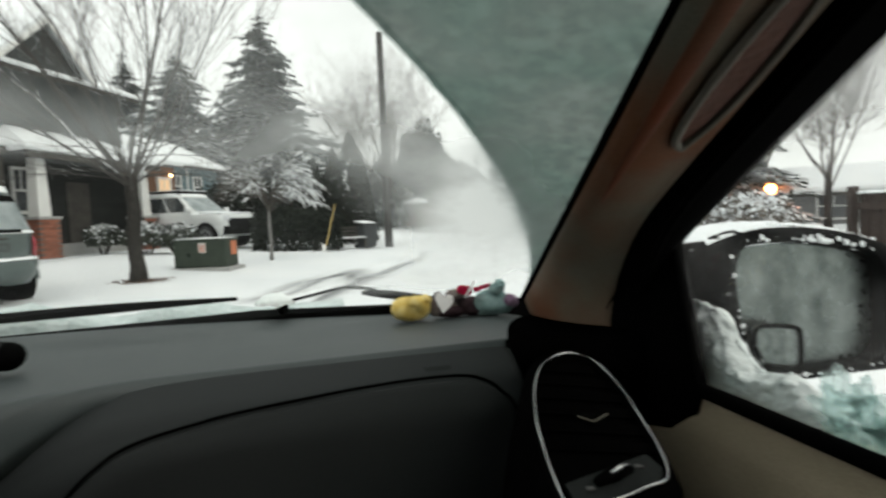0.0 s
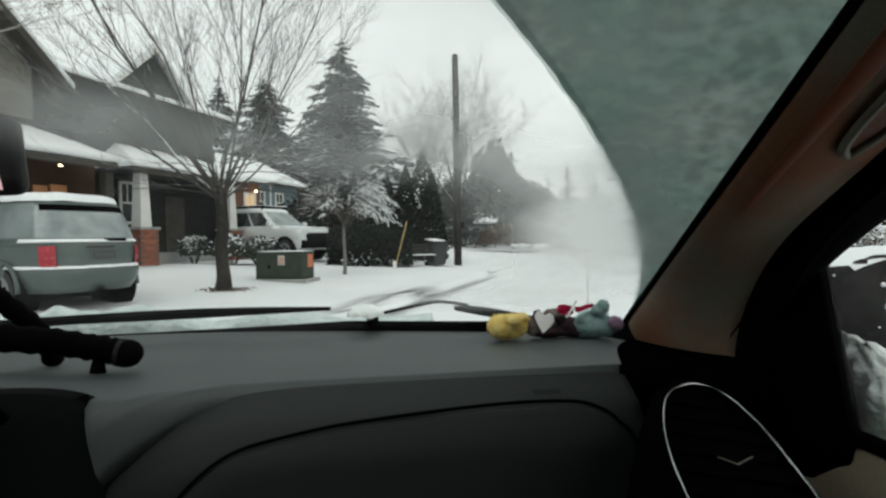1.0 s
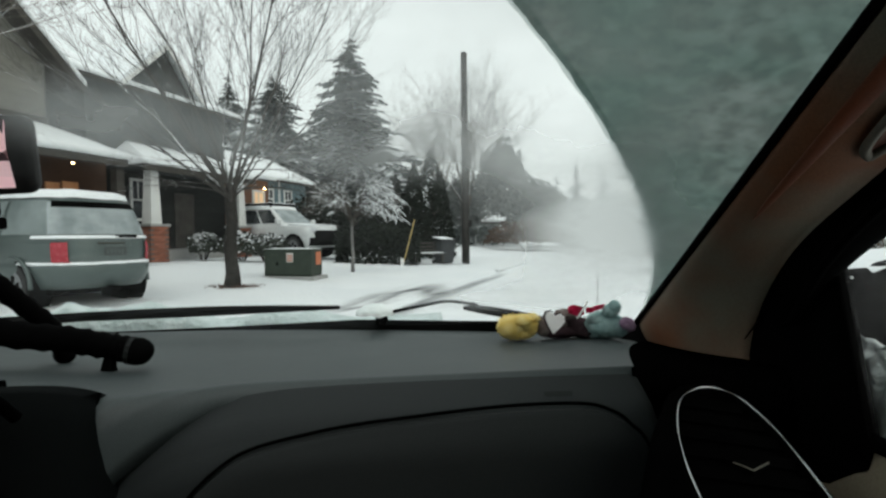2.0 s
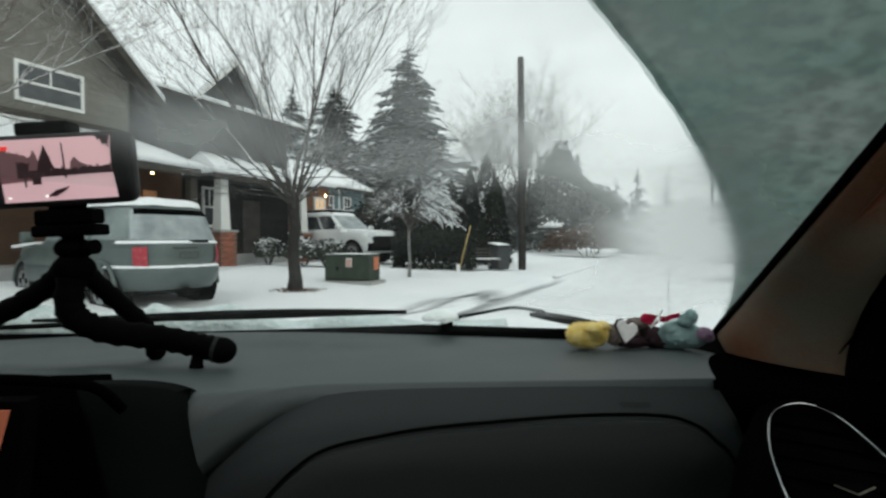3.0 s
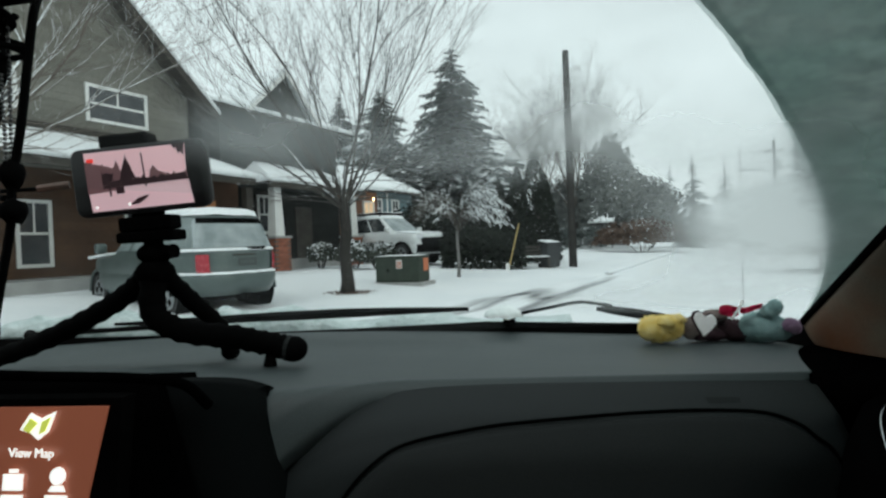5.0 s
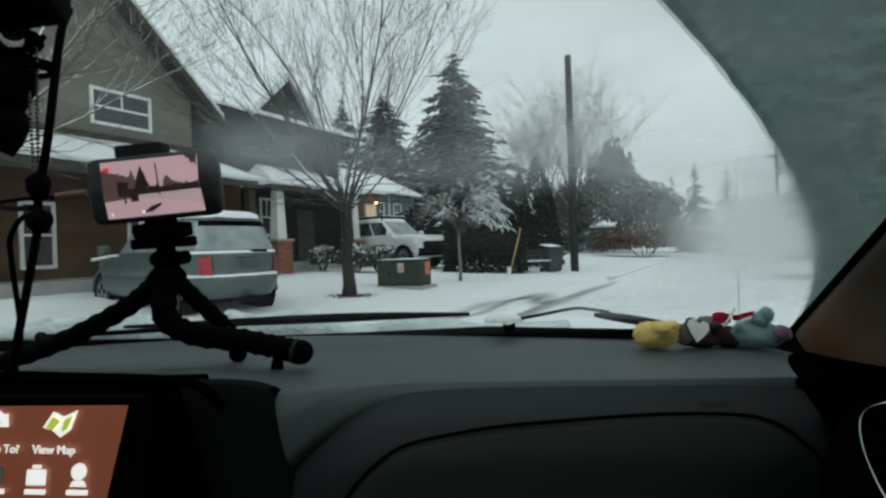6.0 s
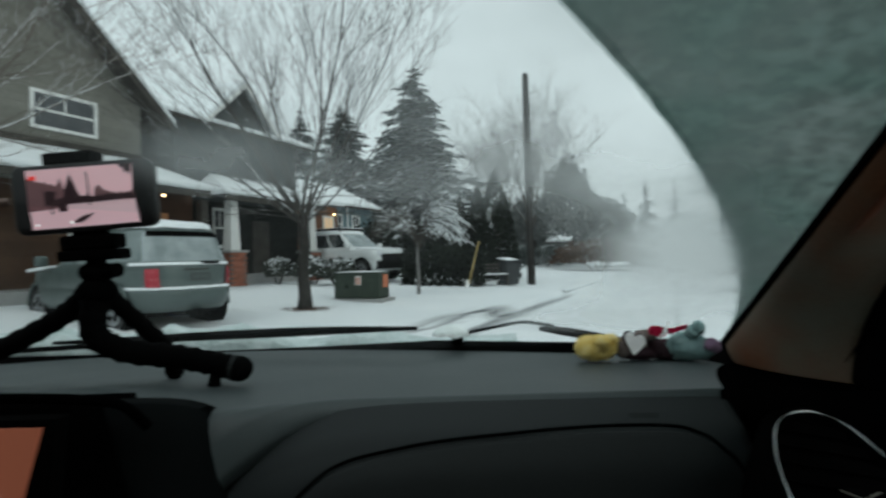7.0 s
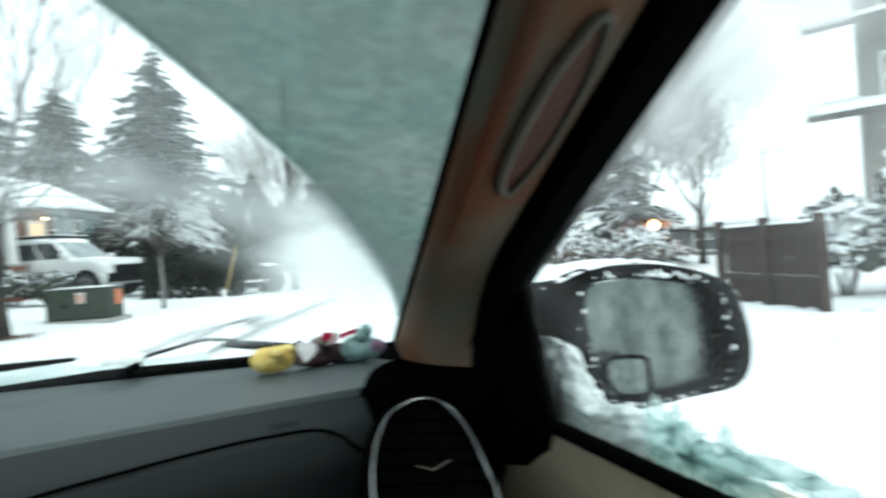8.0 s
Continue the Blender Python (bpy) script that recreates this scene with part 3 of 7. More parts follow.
# added reddish strip, a warm reflection painted up the pillar cover beside the handle
def warm_streak(a, b):
    wide = 0.11 * math.sin(math.pi * min(max(a, 0.0), 1.0)) ** 0.5
    p = Vector(pillar_trim(0.25 + 0.60 * a, 0.44 - 0.06 * a + wide * (2 * b - 1)))
    return p + Vector((-0.75, -0.45, -0.1)) * 0.0022 * math.sin(math.pi * b) ** 0.6


part("pillar_inlay", gridm(40, 8, warm_streak, (0.002, 0.001, 0)), mat("warm_streak_brown", (0.20, 0.055, 0.026), (0.15, 0.075, 0.045), rough=0.55, scale=14, fine=600, bump=0.2, dist=0.001, spec=0.3), car, "red-brown strip standing in for a warm reflection", True)
# grab handle on the pillar
hp = [(0.292, 0.85), (0.31, 0.77), (0.34, 0.73), (0.385, 0.725), (0.43, 0.76), (0.462, 0.84), (0.455, 0.91), (0.41, 0.955), (0.355, 0.965), (0.315, 0.925)]
ring = spline([Vector(pillar_trim(a, b)) + Vector((-0.006, -0.004, 0)) for a, b in hp + hp[:1]], 6)
part("grab_handle", tubem(ring, 0.0033, 8), M_HANDLE, car, "tan moulded grab handle", True)
part("handle_recess", prismm([Vector(pillar_trim(a, b)) + Vector((-0.003, -0.002, 0)) for a, b in hp], (0, 0, 0), (-0.002, -0.001, 0)), mat("recess_brown", (0.09, 0.03, 0.018), (0.12, 0.045, 0.028), rough=0.7, scale=10, bump=0.2), car, "dark brown recess behind the handle")
# mirror sail: black triangle in the window's front corner
part("sail_panel", prismm([(0.850, 0.66, 1.05), (0.838, 0.625, 1.15), (0.846, 0.575, 1.215), (0.874, 0.532, 1.268), (0.878, 0.497, 1.10), (0.876, 0.50, 1.03)], (0, 0, 0), (0.02, 0.01, 0), 0.002), M_BLACK, car, "black sail panel in the window corner")
# door below the window
part("door_panel", gridm(40, 16, lambda a, b: (0.885 - 0.055 * math.sin(min(b * 3, 1) * 1.5), 0.60 - 1.7 * a, 1.098 + 0.012 * math.sin(a * 2) - 0.60 * b), (0.06, 0, 0)), M_TRIM, car, "tan door panel under the window", True)
part("belt_seal", tubem([(0.886, 0.52 - 1.6 * i / 20, 1.103 + 0.012 * math.sin(i / 20 * 2)) for i in range(21)], 0.008, 8), M_RUBBER, car, "black window belt seal", True)
M_SIDEGLASS = film("side_glass", (0.86, 0.92, 0.91), (0.0, 0.07), scale=14.0, soft=0.2, tint=(0.66, 0.70, 0.70), patches=[((0.86, 0.28, 1.40), (0.3, 0.30, 0.12), 0.62), ((0.86, 0.12, 1.30), (0.3, 0.12, 0.07), 0.55)])


def door_glass(a, b):
    z = 1.09 + 0.57 * b
    lead = Vector((0.888 - 0.003 * b, 0.555, z)) if z < 1.245 else p_out((z - 1.245) / 0.41) + Vector((0.002, 0.01, 0))
    return line(lead, line((0.89, -0.9, 1.1), (0.76, -0.9, 1.66), b), a)


sg = part("side_window", gridm(12, 40, door_glass), M_SIDEGLASS, car, "door glass with droplets and mist")
sg.visible_shadow = False
rd = random.Random(5)
bm = bmesh.new()
for k in range(160):
    a, b = rd.random() * 0.5, rd.random() * 0.75
    c = line(line((0.888, 0.54, 1.09), (0.79, -0.165, 1.66), b), line((0.89, -0.9, 1.1), (0.76, -0.9, 1.66), b), a)
    ball(bm, c + Vector((0.003, 0, 0)), 0.0008 + 0.0015 * rd.random() ** 2, 0.5, 1, 1, seg=6)
part("rain_spatter", bm, film("water", (0.9, 0.92, 0.92), (0.1, 0.4), scale=40), car, "water drops on the side window", True)["kind"] = "stuff"
# slush sliding down the outside of the door glass
M_SLUSHFILM = film("slush_on_glass", (0.90, 0.955, 0.95), (0.12, 0.42), scale=16.0, soft=0.25, tint=(0.70, 0.80, 0.79))
bm = bmesh.new()
for k, (y, z, r, st, sz) in enumerate(((0.372, 1.136, 0.016, 0.9, 1.3), (0.362, 1.122, 0.022, 1.2, 0.9), (0.340, 1.132, 0.015, 1.3, 0.9), (0.318, 1.128, 0.018, 1.4, 0.7), (0.296, 1.130, 0.014, 1.5, 0.7), (0.270, 1.137, 0.012, 1.7, 0.6), (0.244, 1.136, 0.012, 1.6, 0.6), (0.336, 1.112, 0.022, 1.8, 0.5), (0.284, 1.114, 0.020, 2.0, 0.5), (0.352, 1.150, 0.007, 0.7, 1.4), (0.310, 1.146, 0.007, 0.8, 1.3))):
    ball(bm, (0.899, y, z), r, 0.10, st, sz, lumpy=0.9, seg=22, seed=k + 3)
part("slush", bm, M_SLUSHFILM, sg, "translucent slush stuck to the door glass", True)["kind"] = "stuff"
# snow lying along the outside of the door glass
def sill_snow(a, b):
    y = 0.575 - 0.9 * a
    tall = 0.104 - 0.052 * step(0.535, 0.485, y) - 0.022 * step(0.42, 0.385, y) - 0.016 * step(0.38, 0.30, y)
    h = tall + 0.009 * noise.noise(Vector((y * 22, 7.3, b * 2))) + 0.006 * noise.noise(Vector((y * 60, b * 5, 0))) + 0.004 * noise.noise(Vector((y * 150, b * 12, 0)))
    ang = math.pi * b
    return 0.905 + 0.05 * (1 - math.cos(ang)) * 0.5 + 0.010 * noise.noise(Vector((y * 30, b * 5, 3))) + 0.006 * noise.noise(Vector((y * 120, b * 18, 3))), y, 1.075 + max(h, 0.012) * math.sin(ang) ** 0.7


part("sill_snow", gridm(320, 28, sill_snow, (0, 0, -0.01)), M_WETSNOW, car, "ridge of wet snow on the door sill", True)

# plain closing shell: roof, floor, far side, rear; unseen sides and rear darkened to dim the cabin
shell = mat("dimming_shell", (0.016, 0.016, 0.016), (0.024, 0.024, 0.023), rough=0.95, scale=10, fine=500, bump=0.3, dist=0.002, spec=0.1)
part("roof_lining", gridm(10, 12, lambda a, b: (-0.72 + 1.44 * a, -0.06 - 2.6 * b, 1.74 + 0.04 * math.sin(a * 3.14)), (0, 0, 0.05)), M_ROOFLINE, car, "tan cloth roof lining", True)
part("cabin_floor", boxm(-0.9, 0.9, -2.7, 0.9, 0.32, 0.36), M_BLACK, car)
part("firewall", boxm(-0.9, 0.9, 0.86, 0.9, 0.36, 1.08), M_BLACK, car)
part("far_door", boxm(-0.95, -0.89, -2.7, 0.6, 0.36, 1.1, 0.01), shell, car)
part("near_rear_side", boxm(0.89, 0.95, -2.7, -1.1, 0.36, 1.1, 0.01), shell, car)
part("rear_panel", boxm(-0.9, 0.9, -2.72, -2.66, 0.36, 1.15, 0.01), shell, car)
for x, y in ((0.86, -0.98), (-0.86, -0.98), (0.84, -2.6), (-0.84, -2.6)):
    part("roof_post", tubem([(x, y, 1.08), (x * 0.86, y - 0.03, 1.76)], 0.05, 8), shell, car)
part("far_pillar", tubem([glass(-0.83, -0.04 + 0.086 * i, -0.01) for i in range(11)], 0.03, 8), M_TRIM, car)

# unseen panes added to keep light out of the cabin
for nm, q in (("far_window", [(-0.90, 0.55, 1.1), (-0.90, -2.65, 1.1), (-0.74, -2.6, 1.76), (-0.74, -0.1, 1.76)]), ("rear_window", [(-0.88, -2.69, 1.14), (0.88, -2.69, 1.14), (0.74, -2.66, 1.76), (-0.74, -2.66, 1.76)]), ("rear_side_window", [(0.90, -1.0, 1.1), (0.90, -2.65, 1.1), (0.74, -2.6, 1.76), (0.75, -1.0, 1.76)])):
    part(nm, prismm(q, (0, 0, 0), (0.004, 0.004, 0)), M_DIMPANE, car, "unseen dark pane added to dim the cabin")

# outside of the car: lower body, wings, bumper and wheels
M_CARBODY = mat("dark_car_paint", (0.03, 0.035, 0.04), (0.045, 0.05, 0.055), rough=0.35, scale=3, fine=80, bump=0.03)
for sd in (-1, 1):
    part("body_side", gridm(24, 8, lambda a, b: (sd * (0.965 + 0.03 * math.sin(math.pi * b) - 0.05 * step(0.93, 1.0, b)), -2.75 + 3.3 * a, 0.34 + 0.735 * b), (-sd * 0.012, 0, 0)), M_CARBODY, car, "dark painted door skins", True)
    part("wing", gridm(20, 8, lambda a, b: (sd * (0.88 + 0.09 * math.sin(math.pi * (0.15 + 0.7 * b)) - 0.14 * a * a), 0.55 + 1.44 * a, 0.34 + (0.70 - 0.22 * a * a) * b), (-sd * 0.012, 0, 0)), M_CARBODY, car, "dark painted front wing", True)
    for wy in (-2.0, 1.15):
        tyre = part("wheel", tubem([(sd * 0.74, wy, 0.34), (sd * 0.96, wy, 0.34), (sd * 0.985, wy, 0.34)], [0.34, 0.34, 0.31], 28), M_RUBBER, car)
        part("hubcap", tubem([(sd * 0.93, wy, 0.34), (sd * 0.992, wy, 0.34)], [0.2, 0.215], 20), M_CHROME, tyre)
        part("wheel_well", tubem([(sd * 0.70, wy, 0.36), (sd * 0.981, wy, 0.36)], 0.39, 28), M_BLACK, car)
    part("headlight", boxm(sd * 0.60 - 0.16, sd * 0.60 + 0.16, 1.92, 2.0, 0.62, 0.76, 0.03), M_CHROME, car)
part("front_bumper", gridm(24, 6, lambda a, b: (-0.84 + 1.68 * a, 1.90 + 0.14 * math.sin(math.pi * a) ** 0.5 + 0.05 * math.sin(math.pi * b), 0.32 + 0.46 * b), (0, -0.02, 0)), M_CARBODY, car, "", True)
part("tail_panel", boxm(-0.96, 0.96, -2.79, -2.725, 0.32, 1.12, 0.02), M_CARBODY, car)
part("roof_snow", gridm(16, 24, lambda a, b: (-0.74 + 1.48 * a, -0.03 - 2.62 * b, 1.80 + 0.08 * math.sin(math.pi * a) ** 0.4 * math.sin(math.pi * min(max(b, 0.04), 0.96)) ** 0.3 + 0.012 * noise.noise(Vector((a * 6, b * 9, 8)))), (0, 0, -0.03)), M_SNOW, car, "snow lying on the car roof", True)

# bonnet under snow, outside the glass
def bonnet(a, b):
    x = -0.85 + 1.7 * a
    y0 = 1.0 - 0.36 * x * x + 0.03
    y = y0 + (1.95 - y0) * b
    return x, y, 1.085 - 0.20 * b - 0.10 * b * b - 0.05 * x * x + 0.012 * noise.noise(Vector((x * 7, y * 7, 2)))


part("bonnet_snow", gridm(50, 20, bonnet, (0, 0, -0.05)), M_SNOW, car, "wet snow covering the bonnet", True)


def cowl_snow(a, b):
    u = -0.80 + 1.35 * a
    h = 0.030 + 0.030 * noise.noise(Vector((u * 5, 1.7, 0))) + 0.018 * noise.noise(Vector((u * 17, 4.7, 0))) + 0.008 * noise.noise(Vector((u * 50, b * 3, 0)))
    h = max(h, 0.002) * (1 - 0.7 * step(0.1, 0.5, u))
    ang = math.pi * b
    return glass(u, -0.01 + 0.0 * b) + Vector((0, 0.012 + 0.07 * (1 - math.cos(ang)) / 2, 0.01 + h * math.sin(ang)))


part("cowl_snow", gridm(160, 10, cowl_snow, (0, 0, -0.02)), M_CRUST, car, "slush pushed down to the foot of the glass", True)


# wipers parked at the foot of the glass
def wiper(name, pts, r_arm, thick, arm_thick):
    w = empty(name, "parked black windscreen wiper with snow on it", "wiper", group="windscreen wipers")
    blade = [glass(u, v, 0.008) for u, v in pts]
    part("blade", tubem(spline(blade, 6), [0.003 + thick * math.sin(math.pi * i / (6 * (len(blade) - 1))) for i in range(6 * (len(blade) - 1) + 1)], 6), M_RUBBER, w)
    part("arm", tubem(spline([glass(u, v, 0.012) for u, v in r_arm], 6), arm_thick, 6), M_BLACK, w)
    part("hinge", ball(bmesh.new(), glass(*r_arm[0], 0.012), 0.010, lumpy=0.1), M_BLACK, w, "", True)
    return w


wiper("wiper", [(-0.24, 0.040), (-0.07, 0.052), (0.12, 0.062), (0.26, 0.064), (0.398, 0.060)], [(-0.42, -0.01), (-0.22, 0.016), (0.05, 0.050)], 0.0055, 0.005)
wiper("wiper", [(0.580, 0.040), (0.608, 0.030), (0.655, 0.008), (0.70, -0.012)], [(0.455, 0.008), (0.472, 0.028), (0.512, 0.042), (0.553, 0.054), (0.575, 0.049), (0.600, 0.038)], 0.004, 0.0024)
part("snow_lump", gridm(14, 8, lambda a, b: glass(0.449, 0.034, 0.006) + Vector((0.030 * math.cos(2 * math.pi * a) * math.cos(1.55 * b), 0.022 * math.sin(2 * math.pi * a) * math.cos(1.55 * b), 0.017 * math.sin(1.55 * b) + 0.003 * noise.noise(Vector((math.cos(6.283 * a) * 2, math.sin(6.283 * a) * 2, b * 3)))))), M_WETSNOW, car, "lump of fresh snow on the wiper's foot", True)

# aerial on the wing
aerial = empty("car_aerial", "thin black whip aerial on the snowy wing", "aerial", (0.848, 1.03, 1.0))
part("whip", tubem([(0, 0, 0.0), (0.002, 0.002, 0.2), (0.005, 0.004, 0.42)], [0.0008, 0.0006, 0.0004], 6), M_RUBBER, aerial)
part("base", tubem([(0, 0, -0.04), (0, 0, 0.02)], [0.012, 0.006], 8), M_BLACK, aerial)

# passenger mirror outside
mirror = empty("door_mirror", "black snow-crusted door mirror with blind-spot insert", "car mirror")
MC = spline([(x, z, 0) for x, z in ((0.914, 1.221), (0.952, 1.245), (1.048, 1.260), (1.191, 1.249), (1.318, 1.212), (1.366, 1.143), (1.372, 1.083), (1.331, 1.046), (1.197, 1.053), (1.051, 1.063), (0.99, 1.080), (0.943, 1.150), (0.915, 1.187))], 5)
MG = spline([(x, z, 0) for x, z in ((0.996, 1.200), (1.003, 1.229), (1.030, 1.239), (1.126, 1.235), (1.235, 1.218), (1.272, 1.196), (1.283, 1.150), (1.285, 1.090), (1.270, 1.071), (1.230, 1.066), (1.090, 1.075), (1.035, 1.090), (1.005, 1.130))], 5)


def spoke(outline, w, cx=1.141, cz=1.152):
    """Where the ray at angle w from the mirror's middle meets an outline."""
    d = Vector((math.cos(w), math.sin(w)))
    best = 0.01
    for p, q in zip(outline, outline[1:] + outline[:1]):
        e, f = Vector((p.x - cx, p.y - cz)), Vector((q.x - p.x, q.y - p.y))
        det = d.x * -f.y + f.x * d.y
        if abs(det) > 1e-12:
            r = (e.x * -f.y + f.x * e.y) / det
            u = (d.x * e.y - d.y * e.x) / det
            if -0.001 <= u <= 1.001 and r > best:
                best = r
    return Vector((cx + d.x * best, cz + d.y * best))


SPOKES = [2 * math.pi * k / 72 for k in range(72)]
M_OUT, M_IN = [spoke(MC[:-1], w) for w in SPOKES], [spoke(MG[:-1], w) for w in SPOKES]


def mring(k, dy, pts=M_OUT, cx=1.141, cz=1.152):
    return [Vector((cx + (p.x - cx) * k, 0.60 + dy + 0.16 * (p.x - 1.11), cz + (p.y - cz) * k)) for p in pts]


def inner_ring(k, dy):
    return mring(k, dy, M_IN)


bm = bmesh.new()
rings = [inner_ring(0.97, 0.020), inner_ring(1.0, 0.0), inner_ring(1.03, -0.006), mring(0.97, -0.004), mring(1.0, 0.012), mring(0.99, 0.07), mring(0.75, 0.115), mring(0.3, 0.135)]
vr = [[bm.verts.new(p) for p in r] for r in rings]
for a, b in zip(vr, vr[1:]):
    for i in range(len(a)):
        bm.faces.new((a[i], a[(i + 1) % len(a)], b[(i + 1) % len(a)], b[i]))
bm.faces.new(vr[-1])
M_MIRHOUSE = mat("mirror_housing", (0.0015, 0.0015, 0.0016), (0.003, 0.003, 0.0032), rough=0.75, scale=12, fine=300, bump=0.1, dist=0.001, spec=0.05)
part("housing", bm, M_MIRHOUSE, mirror, "black plastic shell speckled with snow", True)
mg, mn, ml, mp = _nodes("mirror_glass")
mp.inputs["Metallic"].default_value = 1
_no = mn.new("ShaderNodeTexNoise")
_no.inputs["Scale"].default_value = 16
_mr = mn.new("ShaderNodeMapRange")
_mr.inputs[3].default_value, _mr.inputs[4].default_value = 0.05, 0.6
ml.new(_no.outputs["Fac"], _mr.inputs[0])
ml.new(_mr.outputs[0], mp.inputs["Roughness"])
# dark and pale blotches painted in place of what the mirror would reflect
_mirrored = mn.new("ShaderNodeTexNoise")
_mirrored.inputs["Scale"].default_value = 4.5
_mirrored.inputs["Detail"].default_value = 7
_wr = mn.new("ShaderNodeValToRGB")
_wr.color_ramp.elements[0].position, _wr.color_ramp.elements[1].position = 0.30, 0.74
_wr.color_ramp.elements[0].color, _wr.color_ramp.elements[1].color = (0.060, 0.076, 0.069, 1), (0.22, 0.245, 0.235, 1)
ml.new(_mirrored.outputs["Fac"], _wr.inputs[0])
ml.new(_wr.outputs[0], mp.inputs["Base Color"])
bm = bmesh.new()
c = [bm.verts.new(p) for p in inner_ring(0.98, 0.016)]
bm.faces.new(c)
part("mirror_glass", bm, mg, mirror, "misted mirror glass")
q = [Vector(p) for p in spline([(1.022, 0, 1.118), (1.026, 0, 1.137), (1.045, 0, 1.139), (1.090, 0, 1.132), (1.103, 0, 1.124), (1.106, 0, 1.092), (1.098, 0, 1.080), (1.052, 0, 1.088), (1.038, 0, 1.094), (1.022, 0, 1.118)], 4)][:-1]
q = [Vector((p.x, 0.6 - 0.006 + 0.16 * (p.x - 1.11), p.z)) for p in q]
part("insert_frame", tubem(q + q[:1], 0.0028, 6), M_BLACK, mirror)
part("insert_glass", prismm(q, (0, 0.001, 0), (0, 0.008, 0)), mg, mirror, "small square blind-spot mirror")
part("mount_arm", prismm([(0.885, 0.60, 1.10), (0.885, 0.66, 1.10), (0.99, 0.70, 1.12), (0.99, 0.64, 1.12)], (0, 0, 0), (0, 0, 0.07), 0.008), M_BLACK, mirror)
rd = random.Random(9)
bm = bmesh.new()
inner, outer = inner_ring(1.04, -0.006), mring(1.01, 0.012)
for k in range(260):
    i = rd.randrange(len(inner))
    j = (i + 1) % len(inner)
    f, g = rd.random(), rd.random()
    c = (inner[i] * (1 - f) + inner[j] * f) * (1 - g) + (outer[i] * (1 - f) + outer[j] * f) * g
    ball(bm, c + Vector((0, -0.003, 0)), 0.0012 + 0.0035 * rd.random() ** 3, 1.2, 0.5, 1, lumpy=0.3, seg=6, seed=k)
part("snow_specks", bm, M_SNOW, mirror, "wet snow flecks on the shell", True)["kind"] = "stuff"
def shell_top(x):
    """Height of the shell's upper edge at x."""
    top = sorted((p.x, p.y) for p in M_OUT if p.y > 1.17)
    for p, q in zip(top, top[1:]):
        if p[0] <= x <= q[0]:
            return p[1] + (q[1] - p[1]) * (x - p[0]) / max(q[0] - p[0], 1e-6)
    return top[0][1] if x < top[0][0] else top[-1][1]


cap = gridm(40, 8, lambda a, b: (0.918 + 0.43 * a, 0.600 + 0.11 * b + 0.16 * (0.43 * a - 0.19), shell_top(0.918 + 0.43 * a) - 0.002 + 0.007 * math.sin(math.pi * min(max(a, 0.02), 0.98)) ** 0.5 * math.sin(math.pi * b) + 0.004 * noise.noise(Vector((a * 22, b * 4, 0)))), (0, 0, -0.02))
part("snow_cap", cap, M_SNOW, mirror, "wet snow on top of the mirror", True)

# ---- loose things in the cabin ----
M_PHONE = mat("phone_case", (0.002, 0.002, 0.0022), (0.0035, 0.0035, 0.004), rough=0.6, scale=40, fine=500, bump=0.1, dist=0.001)
phone = empty("phone", "black phone on a tripod showing a pink street view", "phone", (0.064, 0.617, 1.3595))
phone.matrix_basis = pose(0.071, 0.612, 1.3595, 3, -3.5, 5)


def rounded(w, h, r, n=6):
    """The outline of a rectangle with round corners, in x and z."""
    out = []
    for cx, cz, a0 in ((w - r, h - r, 0), (r - w, h - r, 90), (r - w, r - h, 180), (w - r, r - h, 270)):
        out += [(cx + r * math.cos(radians(a0 + 90 * k / n)), cz + r * math.sin(radians(a0 + 90 * k / n))) for k in range(n + 1)]
    return out


bm = bmesh.new()
loops = [[bm.verts.new((x, y, z)) for x, z in rounded(0.0735 - i, 0.0365 - i, 0.0105 - i)] for y, i in ((-0.005, 0.002), (-0.004, 0.0006), (0.0, 0.0), (0.004, 0.0008), (0.005, 0.003))]
for a, b in zip(loops, loops[1:]):
    for i in range(len(a)):
        bm.faces.new((a[i], a[(i + 1) % len(a)], b[(i + 1) % len(a)], b[i]))
bm.faces.new(loops[0][::-1])
bm.faces.new(loops[-1])
part("body", bm, M_PHONE, phone, "black case with rounded corners", True)
M_PSKY = glow("phone_sky", (0.60, 0.36, 0.385), 0.78)
M_PSNOW = glow("phone_snow", (0.56, 0.36, 0.385), 0.72)
M_PTREE = glow("phone_tree", (0.03, 0.014, 0.017), 0.35)
M_PMID = glow("phone_mid", (0.15, 0.075, 0.08), 0.45)


def on_phone(name, pts, m, lift):
    part(name, prismm([(x, -0.0052 - lift, z) for x, z in pts], (0, 0, 0), (0, 0.0004, 0)), m, phone)


on_phone("screen_sky", [(-0.057, -0.006), (0.050, -0.006), (0.052, 0.0315), (-0.057, 0.0315)], M_PSKY, 0.0002)
on_phone("screen_snow", [(-0.055, -0.031), (0.055, -0.031), (0.052, -0.006), (-0.057, -0.006)], M_PSNOW, 0.0002)
rag = [0.0035 * noise.noise(Vector((i * 0.9, 2.5, 0))) + 0.0012 * (i % 2) for i in range(60)]
on_phone("screen_houses", [(-0.057, -0.012), (-0.057, 0.022), (-0.050, 0.0235)] + [(-0.048 + 0.002 * i, 0.018 - 0.0004 * i + rag[i]) for i in range(12)] + [(-0.023, -0.010)], M_PMID, 0.0007)
on_phone("screen_thicket", [(-0.040, -0.0075)] + [(-0.040 + 0.0022 * i, 0.004 + rag[i + 5] + (0.004 if i < 14 else -0.004)) for i in range(42)] + [(0.052, -0.0055)], M_PTREE, 0.0009)
